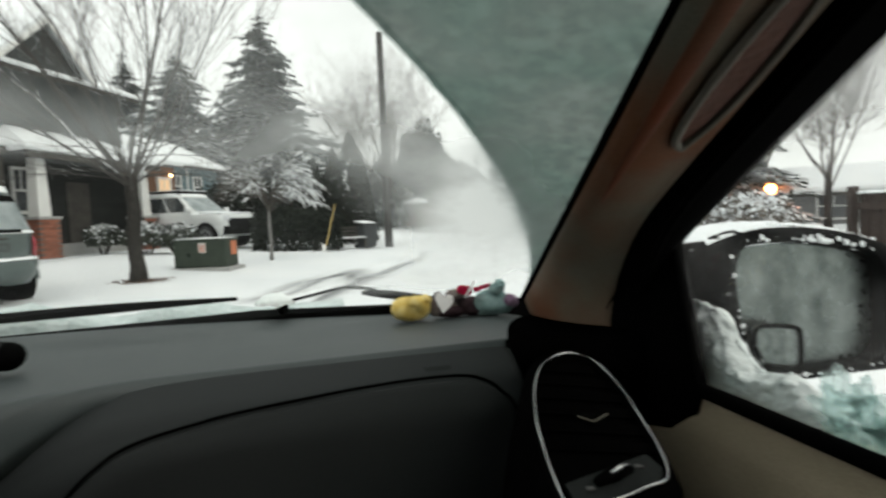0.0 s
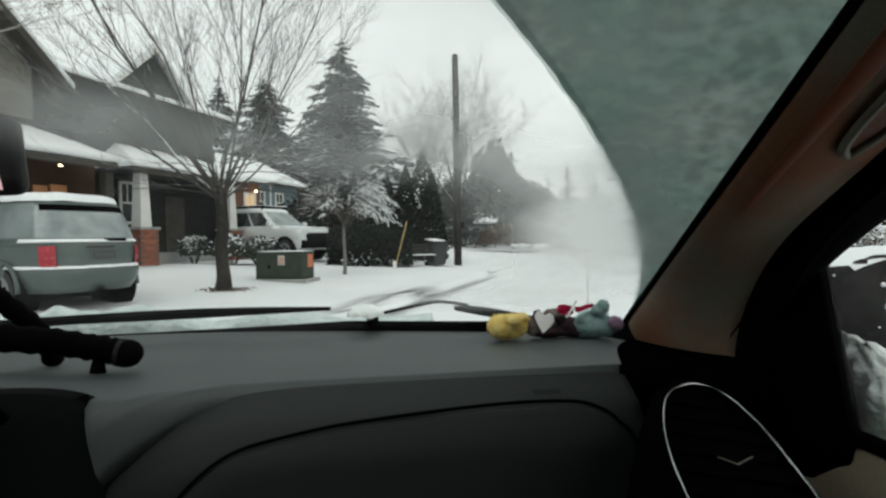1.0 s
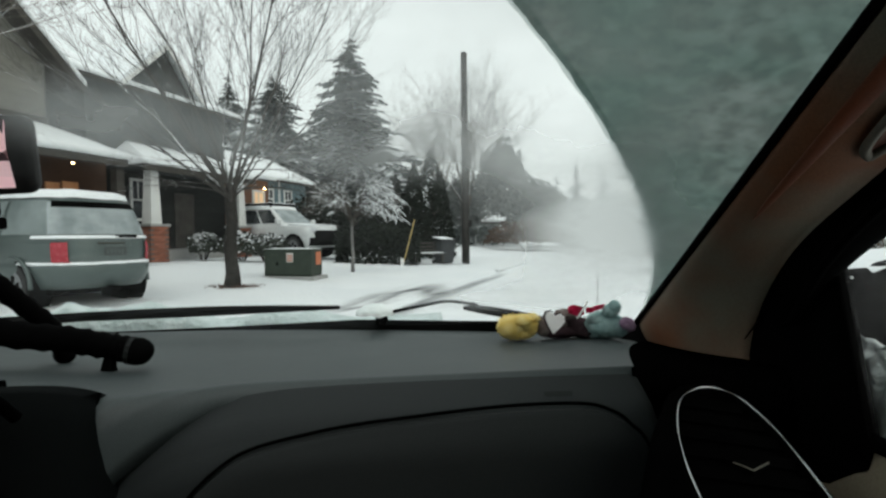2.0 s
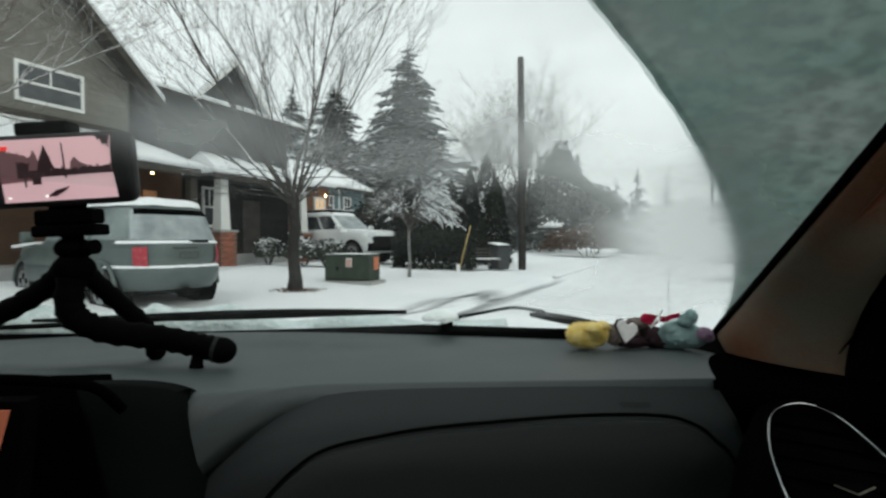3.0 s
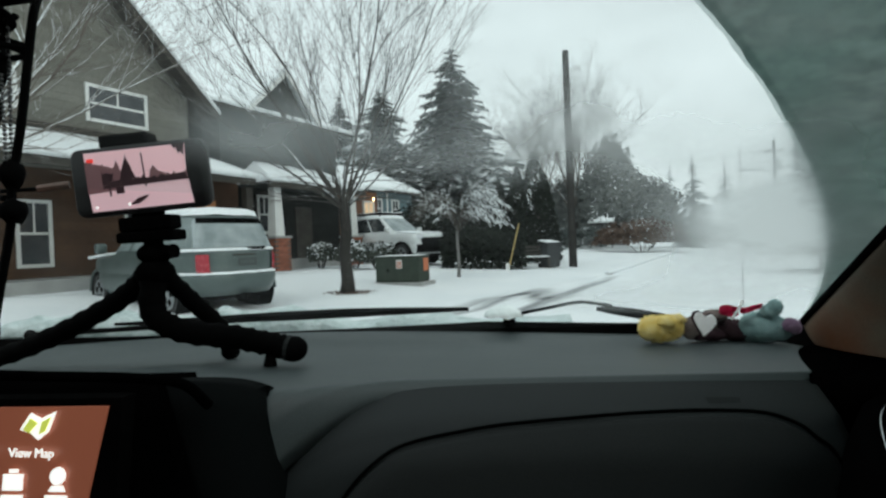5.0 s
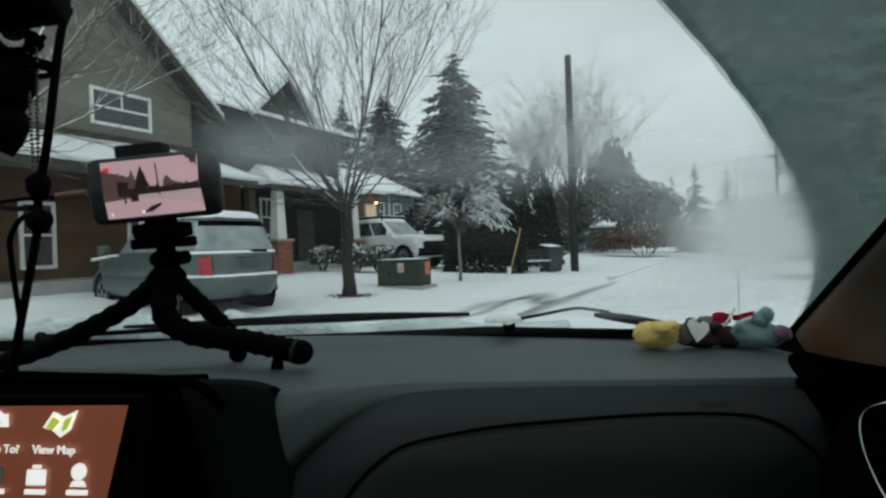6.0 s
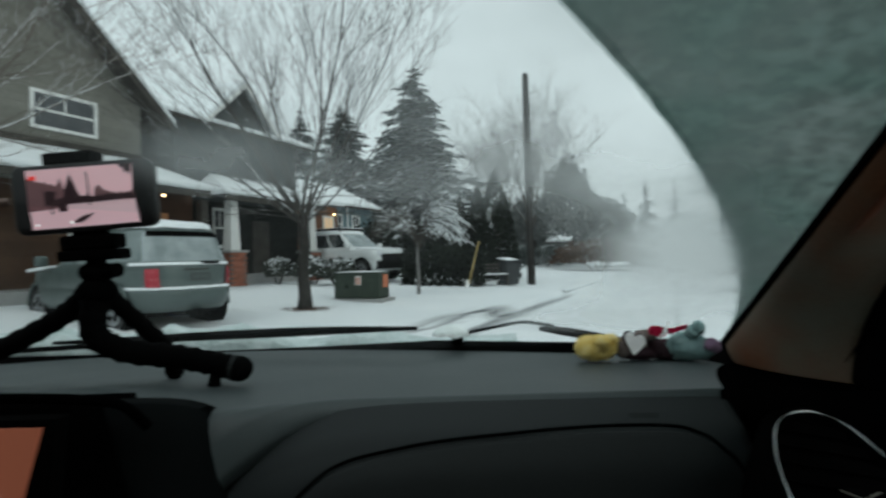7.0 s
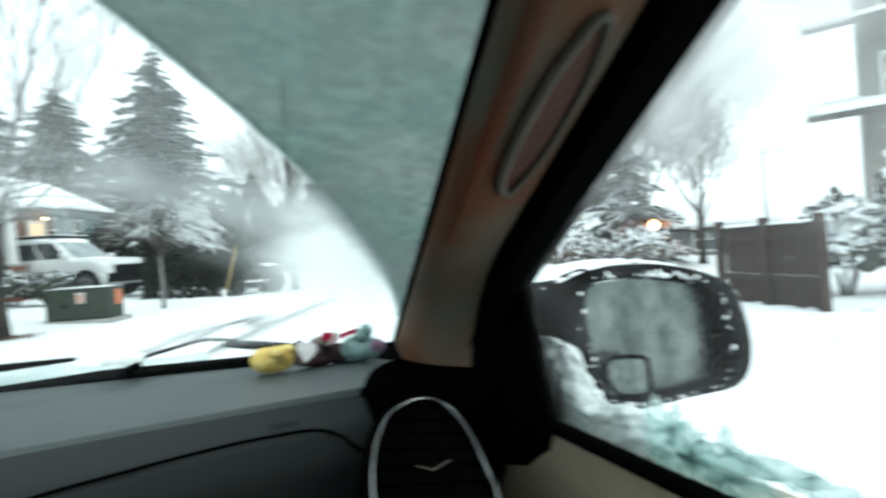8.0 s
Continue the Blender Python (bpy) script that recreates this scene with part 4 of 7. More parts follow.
on_phone("screen_tree", [(-0.021, 0.0), (-0.018, 0.009), (-0.0185, 0.010), (-0.014, 0.020), (-0.0125, 0.0255), (-0.010, 0.018), (-0.007, 0.011), (-0.0075, 0.010), (-0.003, 0.0)], M_PTREE, 0.0011)
on_phone("screen_tree", [(-0.029, 0.0), (-0.026, 0.013), (-0.023, 0.021), (-0.020, 0.013), (-0.018, 0.0)], M_PMID, 0.0010)
on_phone("screen_trunk", [(-0.0335, -0.016), (-0.0335, 0.004), (-0.0318, 0.004), (-0.0318, -0.016)], M_PTREE, 0.0012)
on_phone("screen_box", [(-0.026, -0.014), (-0.026, -0.007), (-0.0175, -0.007), (-0.0175, -0.014)], M_PTREE, 0.0013)
on_phone("screen_pole", [(0.0058, -0.009), (0.0045, 0.026), (0.0058, 0.026), (0.0074, -0.009)], M_PTREE, 0.0015)
on_phone("screen_trees", [(0.010, -0.005), (0.012, 0.007), (0.016, 0.012), (0.021, 0.006), (0.026, 0.004), (0.034, -0.001), (0.038, 0.004), (0.041, -0.001), (0.046, 0.001), (0.051, 0.004), (0.052, -0.006)], M_PMID, 0.0007)
on_phone("screen_branch", [(0.038, 0.0315), (0.041, 0.027), (0.043, 0.0285), (0.045, 0.021), (0.0475, 0.024), (0.050, 0.019), (0.052, 0.0315)], M_PTREE, 0.0011)
on_phone("screen_track", [(-0.014, -0.027), (-0.004, -0.0205), (0.009, -0.0175), (0.004, -0.022), (-0.004, -0.0265)], M_PTREE, 0.0011)
on_phone("record_dot", [(-0.054, 0.021), (-0.047, 0.021), (-0.047, 0.025), (-0.054, 0.025)], glow("record_red", (0.75, 0.04, 0.03), 0.8), 0.0012)
on_phone("shutter_mark", disc(-0.0135, -0.0262, 0.0014, 8, 1), M_ICON, 0.0016)
on_phone("corner_mark", disc(-0.049, -0.0265, 0.0012, 8, 1), M_ICON, 0.0016)

tripod = empty("phone_tripod", "small black flexible tripod standing on the dashboard", "tripod")
part("clamp_top", boxm(-0.026, 0.026, -0.012, 0.012, -0.006, 0.008, 0.003, m=pose(0.050, 0.62, 1.401, 3, -4, 7)), M_BLACK, tripod)
part("clamp_back", boxm(-0.018, 0.018, 0.006, 0.014, -0.05, 0.048, 0.002, m=pose(0.058, 0.622, 1.36, 3, -4, 7)), M_BLACK, tripod)
part("clamp_foot", boxm(-0.028, 0.028, -0.014, 0.014, -0.012, 0.004, 0.003, m=pose(0.068, 0.625, 1.316, 2, -3, 7)), M_BLACK, tripod)
part("head_plate", boxm(-0.031, 0.031, -0.016, 0.016, -0.008, 0.004, 0.003, m=pose(0.068, 0.627, 1.300, 2, -2, 7)), M_BLACK, tripod)
part("head_neck", tubem([(0.068, 0.628, 1.298), (0.068, 0.63, 1.284)], 0.010, 12), M_BLACK, tripod)
part("ball_head", ball(bmesh.new(), (0.068, 0.63, 1.279), 0.0165, 1.15, 1.0, 0.75), M_BLACK, tripod, "", True)
part("lock_knob", tubem([(0.085, 0.625, 1.280), (0.097, 0.622, 1.281)], 0.008, 10), M_BLACK, tripod)
part("hub", ball(bmesh.new(), (0.068, 0.63, 1.258), 0.019, 1.1, 1.0, 0.85), M_BLACK, tripod, "", True)


def leg(pts, r=0.0125):
    path = spline(pts, 9)
    rr = [r * (1.0 + 0.09 * math.cos(i * 2.1)) for i in range(len(path))]
    ob = part("leg", tubem(path, rr, 10), M_RUBBER, tripod, "jointed black flexible leg", True)
    part("foot", ball(bmesh.new(), path[-1], r * 1.08, 1.1, 1, 1), M_RUBBER, ob, "", True)


leg([(0.068, 0.63, 1.262), (0.068, 0.624, 1.215), (0.095, 0.632, 1.193), (0.150, 0.645, 1.182), (0.190, 0.655, 1.171), (0.213, 0.655, 1.166)], 0.0135)
part("end_ring", tubem([(0.205, 0.6547, 1.1675), (0.209, 0.6549, 1.1667)], 0.0144, 14), M_DASHLOW, tripod, "grey ring at the leg's end")
part("leg_pad", tubem([(0.188, 0.652, 1.166), (0.187, 0.650, 1.152), (0.187, 0.650, 1.148)], [0.005, 0.007, 0.008], 12), M_RUBBER, tripod, "rubber pad under the leg")
leg([(0.062, 0.632, 1.262), (0.030, 0.634, 1.235), (-0.03, 0.64, 1.205), (-0.11, 0.65, 1.175), (-0.20, 0.66, 1.150)], 0.0115)
leg([(0.070, 0.636, 1.258), (0.088, 0.66, 1.225), (0.100, 0.70, 1.185), (0.098, 0.725, 1.150)], 0.010)
cable = empty("charging_cable", "thin brown cable from the phone", "cable")
part("cord", tubem(spline([(-0.008, 0.604, 1.356), (-0.030, 0.594, 1.352), (-0.05, 0.57, 1.348), (-0.03, 0.52, 1.338), (0.05, 0.46, 1.326), (0.104, 0.426, 1.322)], 8), 0.0022, 6), M_RUBBER, cable)
part("plug", tubem([(-0.008, 0.604, 1.356), (-0.034, 0.592, 1.3515)], 0.0042, 8), mat("plug_brown", (0.13, 0.07, 0.05), rough=0.6, bump=0.1), cable, "brown plug")


# plush toys leaning on the glass
def plush(name, label, blobs, group="plush toys on the dashboard", hairs=2600):
    """blobs: centre, radius, stretch, material number; short hairs stand on them."""
    bm = bmesh.new()
    for k, (c, r, sc, mi) in enumerate(blobs):
        f0 = len(bm.faces)
        ball(bm, c, r, *sc, lumpy=0.12, seg=16, seed=k + len(name))
        bm.faces.ensure_lookup_table()
        for f in bm.faces[f0:]:
            f.material_index = mi
    bm.normal_update()
    faces = list(bm.faces)
    rd = random.Random(len(name))
    picks = rd.choices(faces, weights=[f.calc_area() for f in faces], k=hairs)
    made = []
    for f in picks:
        q = [v.co for v in f.verts]
        w = [rd.random() + 0.01 for _ in q]
        at_ = sum((v * x for v, x in zip(q, w)), Vector()) / sum(w)
        d = (f.normal + Vector((rd.gauss(0, 0.6), rd.gauss(0, 0.6), rd.gauss(-0.2, 0.6)))).normalized()
        s = d.orthogonal().normalized() * 0.0005
        made.append((at_ - s, at_ + s, at_ + d * rd.uniform(0.0012, 0.0034), f.material_index))
    for a_, b_, c_, mi in made:
        g = bm.faces.new([bm.verts.new(v) for v in (a_, b_, c_)])
        g.material_index = mi
    ob = new(name, mesh_from(bm, name, PLUSH, True))
    return tagged(ob, label, "plush toy", group)


def fur(name, a, b):
    return mat(name, a, b, rough=0.95, scale=90, fine=900, bump=0.8, dist=0.003, spec=0.1)


PLUSH = [fur("fur_yellow", (0.90, 0.66, 0.17), (0.96, 0.80, 0.36)), fur("fur_brown", (0.13, 0.10, 0.09), (0.27, 0.23, 0.21)), fur("felt_white", (0.9, 0.89, 0.88), (0.85, 0.84, 0.82)),
         fur("felt_red", (0.50, 0.01, 0.05), (0.66, 0.03, 0.10)), fur("fur_teal", (0.24, 0.39, 0.385), (0.36, 0.51, 0.50)), fur("fur_purple", (0.26, 0.16, 0.26), (0.38, 0.27, 0.37)), fur("fur_dark", (0.035, 0.02, 0.025), (0.07, 0.045, 0.05))]
plush("plush_chick", "small yellow plush chick lying at the windscreen", [((0.634, 0.749, 1.1575), 0.0160, (1.35, 0.85, 0.5), 0), ((0.6238, 0.7428, 1.1671), 0.0171, (1.0, 0.85, 0.87), 0), ((0.6469, 0.7456, 1.1679), 0.014, (1.0, 0.85, 1.0), 0), ((0.6522, 0.7413, 1.177), 0.0081, (1.0, 0.85, 0.83), 0), ((0.6368, 0.7364, 1.1758), 0.0135, (1.0, 0.85, 0.57), 0)])
plush("plush_bear", "dark brown plush bear lying beside a white heart", [((0.690, 0.752, 1.1570), 0.0160, (1.6, 0.85, 0.5), 6), ((0.6685, 0.7481, 1.1655), 0.0117, (1.0, 0.85, 1.12), 1), ((0.6956, 0.7465, 1.1805), 0.0144, (1.0, 0.85, 0.44), 1), ((0.7171, 0.7539, 1.1619), 0.0176, (1.0, 0.85, 0.74), 6), ((0.7082, 0.7579, 1.1654), 0.0113, (1.0, 0.85, 1.1), 6), ((0.7215, 0.7443, 1.1596), 0.0135, (1.0, 0.85, 0.7), 6), ((0.692, 0.761, 1.1629), 0.0158, (1.0, 0.85, 0.71), 1)])
plush("plush_elephant", "grey-teal plush toy with one upright ear", [((0.742, 0.742, 1.1570), 0.0160, (1.35, 0.85, 0.5), 4), ((0.7443, 0.737, 1.1682), 0.0252, (1.0, 0.85, 0.68), 4), ((0.7573, 0.7285, 1.1655), 0.014, (1.0, 0.85, 0.87), 4), ((0.7499, 0.7198, 1.1921), 0.0081, (1.0, 0.85, 1.11), 4), ((0.7449, 0.7222, 1.1872), 0.009, (1.0, 0.85, 0.9), 4), ((0.7324, 0.7306, 1.1742), 0.0126, (1.0, 0.85, 0.71), 4)])
plush("plush_ball", "small purple plush at the foot of the pillar", [((0.7611, 0.7089, 1.1737), 0.0081, (1.0, 0.85, 0.89), 5), ((0.7645, 0.7092, 1.1707), 0.0063, (1.0, 0.85, 0.93), 5)], hairs=700)
heart = [(0, -1), (-0.55, -0.35), (-0.92, 0.2), (-0.82, 0.65), (-0.45, 0.82), (-0.1, 0.6), (0, 0.42), (0.1, 0.6), (0.45, 0.82), (0.82, 0.65), (0.92, 0.2), (0.55, -0.35)]
tag_ = empty("felt_heart", "white felt heart with dark rim leaning on the plush bear", "heart", (0.6707, 0.7062, 1.1772), rz=6)
turn_ = pose(0, 0, 0, 0, 14, 0)
part("face", prismm([turn_ @ Vector((x * 0.0141, 0.25 * z * 0.0141, z * 0.0141)) for x, z in heart], (0, 0, 0), (0, 0.003, 0), 0.0008), PLUSH[2], tag_)
part("rim", prismm([turn_ @ Vector((x * 0.0155, 0.25 * z * 0.0141 + 0.0035, z * 0.0155)) for x, z in heart], (0, 0, 0), (0, 0.003, 0)), PLUSH[6], tag_)
bow = empty("red_ribbon_bow", "red felt ribbon bow with a white cord", "ribbon")


def loop(pts, w0, w1):
    path = [Vector(q) for q in pts]
    line = spline(path, 6)
    n = len(line) - 1
    return gridm(n, 3, lambda a, b: line[round(a * n)] + Vector((0, 0.002 * math.sin(b * 3.1), (b - 0.5) * (w0 + (w1 - w0) * a) * 2)), (0, 0.0025, 0))


part("loop", loop([(0.7126, 0.7214, 1.1895), (0.7028, 0.7122, 1.1924), (0.6953, 0.7133, 1.1928), (0.6926, 0.721, 1.1893)], 0.003, 0.0043), PLUSH[3], bow, "", True)
part("loop", loop([(0.6942, 0.7252, 1.1879), (0.7014, 0.7241, 1.1857), (0.7067, 0.7247, 1.1842), (0.7134, 0.7235, 1.1877)], 0.003, 0.0039), PLUSH[3], bow, "", True)
part("loop", loop([(0.7157, 0.7218, 1.1887), (0.7184, 0.714, 1.1901), (0.7268, 0.7171, 1.1921), (0.7399, 0.7247, 1.1934)], 0.0034, 0.0024), PLUSH[3], bow, "", True)
part("cord", tubem(spline([(0.6981, 0.7065, 1.1819), (0.7016, 0.704, 1.1879), (0.7064, 0.7066, 1.1936), (0.7149, 0.7178, 1.1999)], 5), 0.0013, 6), PLUSH[2], bow, "white cord")

# rear-view mirror with things hung on it
rvm = empty("rearview_mirror", "black rear-view mirror fixed to the windscreen", "mirror")
part("housing", boxm(-0.13, 0.13, -0.018, 0.022, -0.038, 0.038, 0.018, m=pose(0.022, 0.42, 1.492, 5, 3, -8)), M_BLACK, rvm, "", True)
part("stalk", tubem([(0.02, 0.43, 1.50), (0.01, 0.48, 1.52), (0.0, 0.52, 1.50)], 0.012, 10), M_BLACK, rvm)
hang = empty("hanging_charm", "dark tangled cords and bead chains hung from the mirror", "ornament")
part("tangle", tubem(spline([(0.108 + 0.012 * math.cos(k * 1.9), 0.425 + 0.010 * math.sin(k * 2.7), 1.448 - 0.006 * (k % 6)) for k in range(14)], 5), 0.0024, 6), M_RUBBER, hang)
part("pouch", ball(bmesh.new(), (0.088, 0.425, 1.418), 0.021, 1.0, 0.8, 1.0, lumpy=0.5), M_RUBBER, hang, "", True)
part("pouch", ball(bmesh.new(), (0.078, 0.425, 1.384), 0.021, 1.1, 0.8, 0.9, lumpy=0.5), M_RUBBER, hang, "", True)
part("pouch", ball(bmesh.new(), (0.062, 0.425, 1.43), 0.026, 1.0, 0.8, 1.0, lumpy=0.4), M_RUBBER, hang, "", True)
M_BEAD = mat("bead_metal", (0.12, 0.12, 0.12), rough=0.35, metal=1, bump=0)
for k in range(2):
    bm = bmesh.new()
    for i in range(33):
        ball(bm, (0.1065 + 0.008 * k - 0.004 * k * i / 32 + 0.002 * i / 32, 0.424, 1.446 - 0.0032 * i), 0.0014, seg=6)
    part("bead_chain", bm, M_BEAD, hang, "fine ball chain", True)
part("knot", ball(bmesh.new(), (0.112, 0.424, 1.338), 0.008, 1, 1, 1.2, lumpy=0.4), M_RUBBER, hang, "", True)
cord = empty("dash_cord", "black cord running from the mirror down to the dashboard", "cable")
part("cord", tubem(spline([(0.137, 0.43, 1.470), (0.133, 0.425, 1.445), (0.122, 0.424, 1.376), (0.112, 0.424, 1.330), (0.110, 0.424, 1.305), (0.096, 0.424, 1.247), (0.080, 0.430, 1.204), (0.075, 0.44, 1.190)], 8), 0.0028, 6), M_RUBBER, cord)
part("side_loop", tubem(spline([(0.110, 0.424, 1.318), (0.090, 0.43, 1.314), (0.07, 0.44, 1.30), (0.06, 0.45, 1.28), (0.055, 0.46, 1.22), (0.052, 0.45, 1.194)], 8), 0.002, 6), M_RUBBER, cord)
part("knot", ball(bmesh.new(), (0.112, 0.424, 1.312), 0.0085, 1, 1, 1.0, lumpy=0.4), M_RUBBER, cord, "", True)

CABIN = set(scene.objects)

# ---- outdoors ----
CT, ST = math.cos(radians(24)), math.sin(radians(24))


def street(bx, by, z=0.0):
    """A point beside the street: bx metres to its right, by metres along it."""
    return Vector((3.3 + bx * CT + by * ST, 8.5 - bx * ST + by * CT, z))


def across(x, y):
    return (x - 3.3) * CT - (y - 8.5) * ST


def gz(x, y):
    """Height of the ground: level street, yards rising on its far side."""
    bx = across(x, y)
    left, right = -3.0 - bx, bx - 5.2
    z = 0.0
    if left > 0:
        z = 0.09 * step(0, 0.15, left) + 0.46 * step(0.5, 11, left)
    elif right > 0:
        z = 0.09 * step(0, 0.15, right) + 0.15 * step(1, 8, right)
    return z


def ground(name="ground"):
    bm = bmesh.new()
    def spread(n, near, far):
        k = [near * i / (n * 0.6) for i in range(int(n * 0.6))]
        r = (far / near) ** (1 / (n * 0.4))
        v = near
        while v < far:
            k.append(v)
            v *= max(r, 1.15)
        k.append(far)
        return k
    pos = spread(90, 34, 2500)
    bxs = sorted({round(v, 3) for v in [-p for p in pos] + pos} | {-3.0, -2.95, -3.05, -3.15, 5.2, 5.25, 5.35})
    bys = sorted({round(v, 3) for v in [-p for p in pos] + pos})
    rows = []
    for bx in bxs:
        row = []
        for by in bys:
            p = street(bx, by)
            far = math.hypot(bx, by)
            z = gz(p.x, p.y)
            if not -2.95 <= bx <= 5.2 and far < 80:
                z += 0.05 * noise.noise(Vector((p.x * 0.7, p.y * 0.7, 0))) + 0.02 * noise.noise(Vector((p.x * 2.5, p.y * 2.5, 5)))
            elif far < 80:
                z += 0.015 * noise.noise(Vector((bx * 1.6, by * 0.25, 0)))
            row.append(bm.verts.new((p.x, p.y, z)))
        rows.append(row)
    for a, b in zip(rows, rows[1:]):
        for i in range(len(a) - 1):
            bm.faces.new((a[i], b[i], b[i + 1], a[i + 1]))
    return setting(name, bm, M_GROUND, "snow-covered ground of yards and street", "ground", True)


def snow_ground():
    """Trodden snow; along the street wheel tracks thin it to wet grey."""
    m = mat("ground_snow", (0.74, 0.77, 0.79), (0.84, 0.86, 0.87), rough=0.9, scale=0.5, fine=14, bump=0.5, dist=0.06, spec=0.2)
    n, l = m.node_tree.nodes, m.node_tree.links
    p = n["Principled BSDF"]
    was = p.inputs["Base Color"].links[0].from_socket
    tc = n.new("ShaderNodeTexCoord")
    mp = n.new("ShaderNodeMapping")
    mp.vector_type = 'TEXTURE'
    mp.inputs["Location"].default_value = (3.3, 8.5, 0)
    mp.inputs["Rotation"].default_value = (0, 0, radians(-24))
    l.new(tc.outputs["Object"], mp.inputs[0])
    sp = n.new("ShaderNodeSeparateXYZ")
    l.new(mp.outputs[0], sp.inputs[0])
    no = n.new("ShaderNodeTexNoise")
    no.inputs["Scale"].default_value = 0.7
    no.inputs["Detail"].default_value = 6
    wob = n.new("ShaderNodeTexNoise")
    wob.inputs["Scale"].default_value = 0.16
    wob.inputs["Detail"].default_value = 3
    l.new(mp.outputs[0], wob.inputs["Vector"])
    bend = n.new("ShaderNodeMath")
    bend.operation = 'MULTIPLY_ADD'
    l.new(wob.outputs["Fac"], bend.inputs[0])
    bend.inputs[1].default_value = 0.5
    bend.inputs[2].default_value = -0.25
    shift = n.new("ShaderNodeMath")
    shift.operation = 'ADD'
    l.new(sp.outputs["X"], shift.inputs[0])
    l.new(bend.outputs[0], shift.inputs[1])
    m3 = n.new("ShaderNodeMapping")
    m3.inputs["Scale"].default_value = (2.6, 0.26, 1)
    l.new(mp.outputs[0], m3.inputs[0])
    l.new(m3.outputs[0], no.inputs["Vector"])

    def band(centre, half):
        a = n.new("ShaderNodeMath")
        a.operation = 'SUBTRACT'
        l.new(shift.outputs[0], a.inputs[0])
        a.inputs[1].default_value = centre
        b = n.new("ShaderNodeMath")
        b.operation = 'ABSOLUTE'
        l.new(a.outputs[0], b.inputs[0])
        c = n.new("ShaderNodeMapRange")
        c.inputs[1].default_value, c.inputs[2].default_value = half, half * 0.4
        l.new(b.outputs[0], c.inputs[0])
        return c.outputs[0]

    def mul(a, b):
        k = n.new("ShaderNodeMath")
        k.operation = 'MULTIPLY'
        l.new(a, k.inputs[0])
        l.new(b, k.inputs[1])
        return k.outputs[0]

    thr = n.new("ShaderNodeMapRange")
    thr.inputs[1].default_value, thr.inputs[2].default_value = 0.42, 0.54
    l.new(no.outputs["Fac"], thr.inputs[0])
    reach = n.new("ShaderNodeMapRange")
    reach.inputs[1].default_value, reach.inputs[2].default_value = 3.6, 2.2
    l.new(sp.outputs["Y"], reach.inputs[0])
    start = n.new("ShaderNodeMapRange")
    start.inputs[1].default_value, start.inputs[2].default_value = -1.9, -1.2
    l.new(sp.outputs["Y"], start.inputs[0])
    end = n.new("ShaderNodeMapRange")
    end.inputs[1].default_value, end.inputs[2].default_value = 9.0, 6.5
    end.inputs[4].default_value = 0.7
    l.new(sp.outputs["Y"], end.inputs[0])
    wide = mul(mul(band(-3.10, 0.85), thr.outputs[0]), mul(reach.outputs[0], start.outputs[0]))
    thin = mul(mul(band(-2.7, 0.26), thr.outputs[0]), mul(end.outputs[0], start.outputs[0]))
    g1n = n.new("ShaderNodeMath")
    g1n.operation = 'MAXIMUM'
    l.new(wide, g1n.inputs[0])
    l.new(thin, g1n.inputs[1])
    g1 = g1n.outputs[0]
    thr2 = n.new("ShaderNodeMapRange")
    thr2.inputs[1].default_value, thr2.inputs[2].default_value = 0.58, 0.78
    thr2.inputs[4].default_value = 0.22
    l.new(no.outputs["Fac"], thr2.inputs[0])
    mx = None
    for k, (fac, col) in enumerate(((g1, (0.09, 0.095, 0.1)), (mul(band(0.4, 0.5), thr2.outputs[0]), (0.2, 0.21, 0.22)), (mul(band(2.2, 0.5), thr2.outputs[0]), (0.2, 0.21, 0.22)))):
        mx = n.new("ShaderNodeMix")
        mx.data_type = 'RGBA'
        l.new(fac, mx.inputs[0])
        l.new(was, mx.inputs[6])
        mx.inputs[7].default_value = (*col, 1)
        was = mx.outputs[2]
    l.new(was, p.inputs["Base Color"])
    return m


M_GROUND = snow_ground()
ground()

M_BARK = snowy("bark", (0.022, 0.02, 0.018), (0.04, 0.036, 0.032), scale=8, fine=40, amount=0.0, nscale=5)
M_TWIG = snowy("twig_bark", (0.06, 0.052, 0.046), (0.09, 0.08, 0.07), scale=8, fine=40, amount=0.3, nscale=5)
M_STREETTWIG = snowy("street_tree_bark", (0.05, 0.046, 0.042), (0.08, 0.074, 0.068), scale=8, fine=40, amount=0.28, nscale=5)
M_TWIGSNOW = snowy("snowed_twig", (0.12, 0.105, 0.09), (0.16, 0.14, 0.12), scale=8, fine=40, amount=0.6, nscale=3)
M_NEEDLE = snowy("needles", (0.022, 0.034, 0.028), (0.04, 0.052, 0.044), scale=2, fine=30, amount=0.02, nscale=1.5)
M_SHRUB = snowy("shrub_leaf", (0.03, 0.036, 0.028), (0.055, 0.062, 0.05), scale=3, fine=30, amount=0.26, nscale=5)
# these three foliage colours are paled to carry the haze of distance
M_SHAGGY = snowy("hazed_evergreen", (0.145, 0.156, 0.149), (0.225, 0.236, 0.227), scale=0.5, fine=7, amount=-0.06, nscale=2.5)
M_SPRUCE = snowy("hazed_spruce_needles", (0.085, 0.100, 0.096), (0.135, 0.150, 0.146), scale=0.6, fine=9, amount=-0.02, nscale=1.2)
M_NEEDLEFAR = snowy("hazed_far_needles", (0.20, 0.22, 0.215), (0.28, 0.30, 0.295), scale=1, fine=10, amount=0.25, nscale=0.8)
M_HEDGE = snowy("hedge_leaf", (0.010, 0.013, 0.010), (0.02, 0.025, 0.018), scale=3, fine=30, amount=-0.42, nscale=1.6)
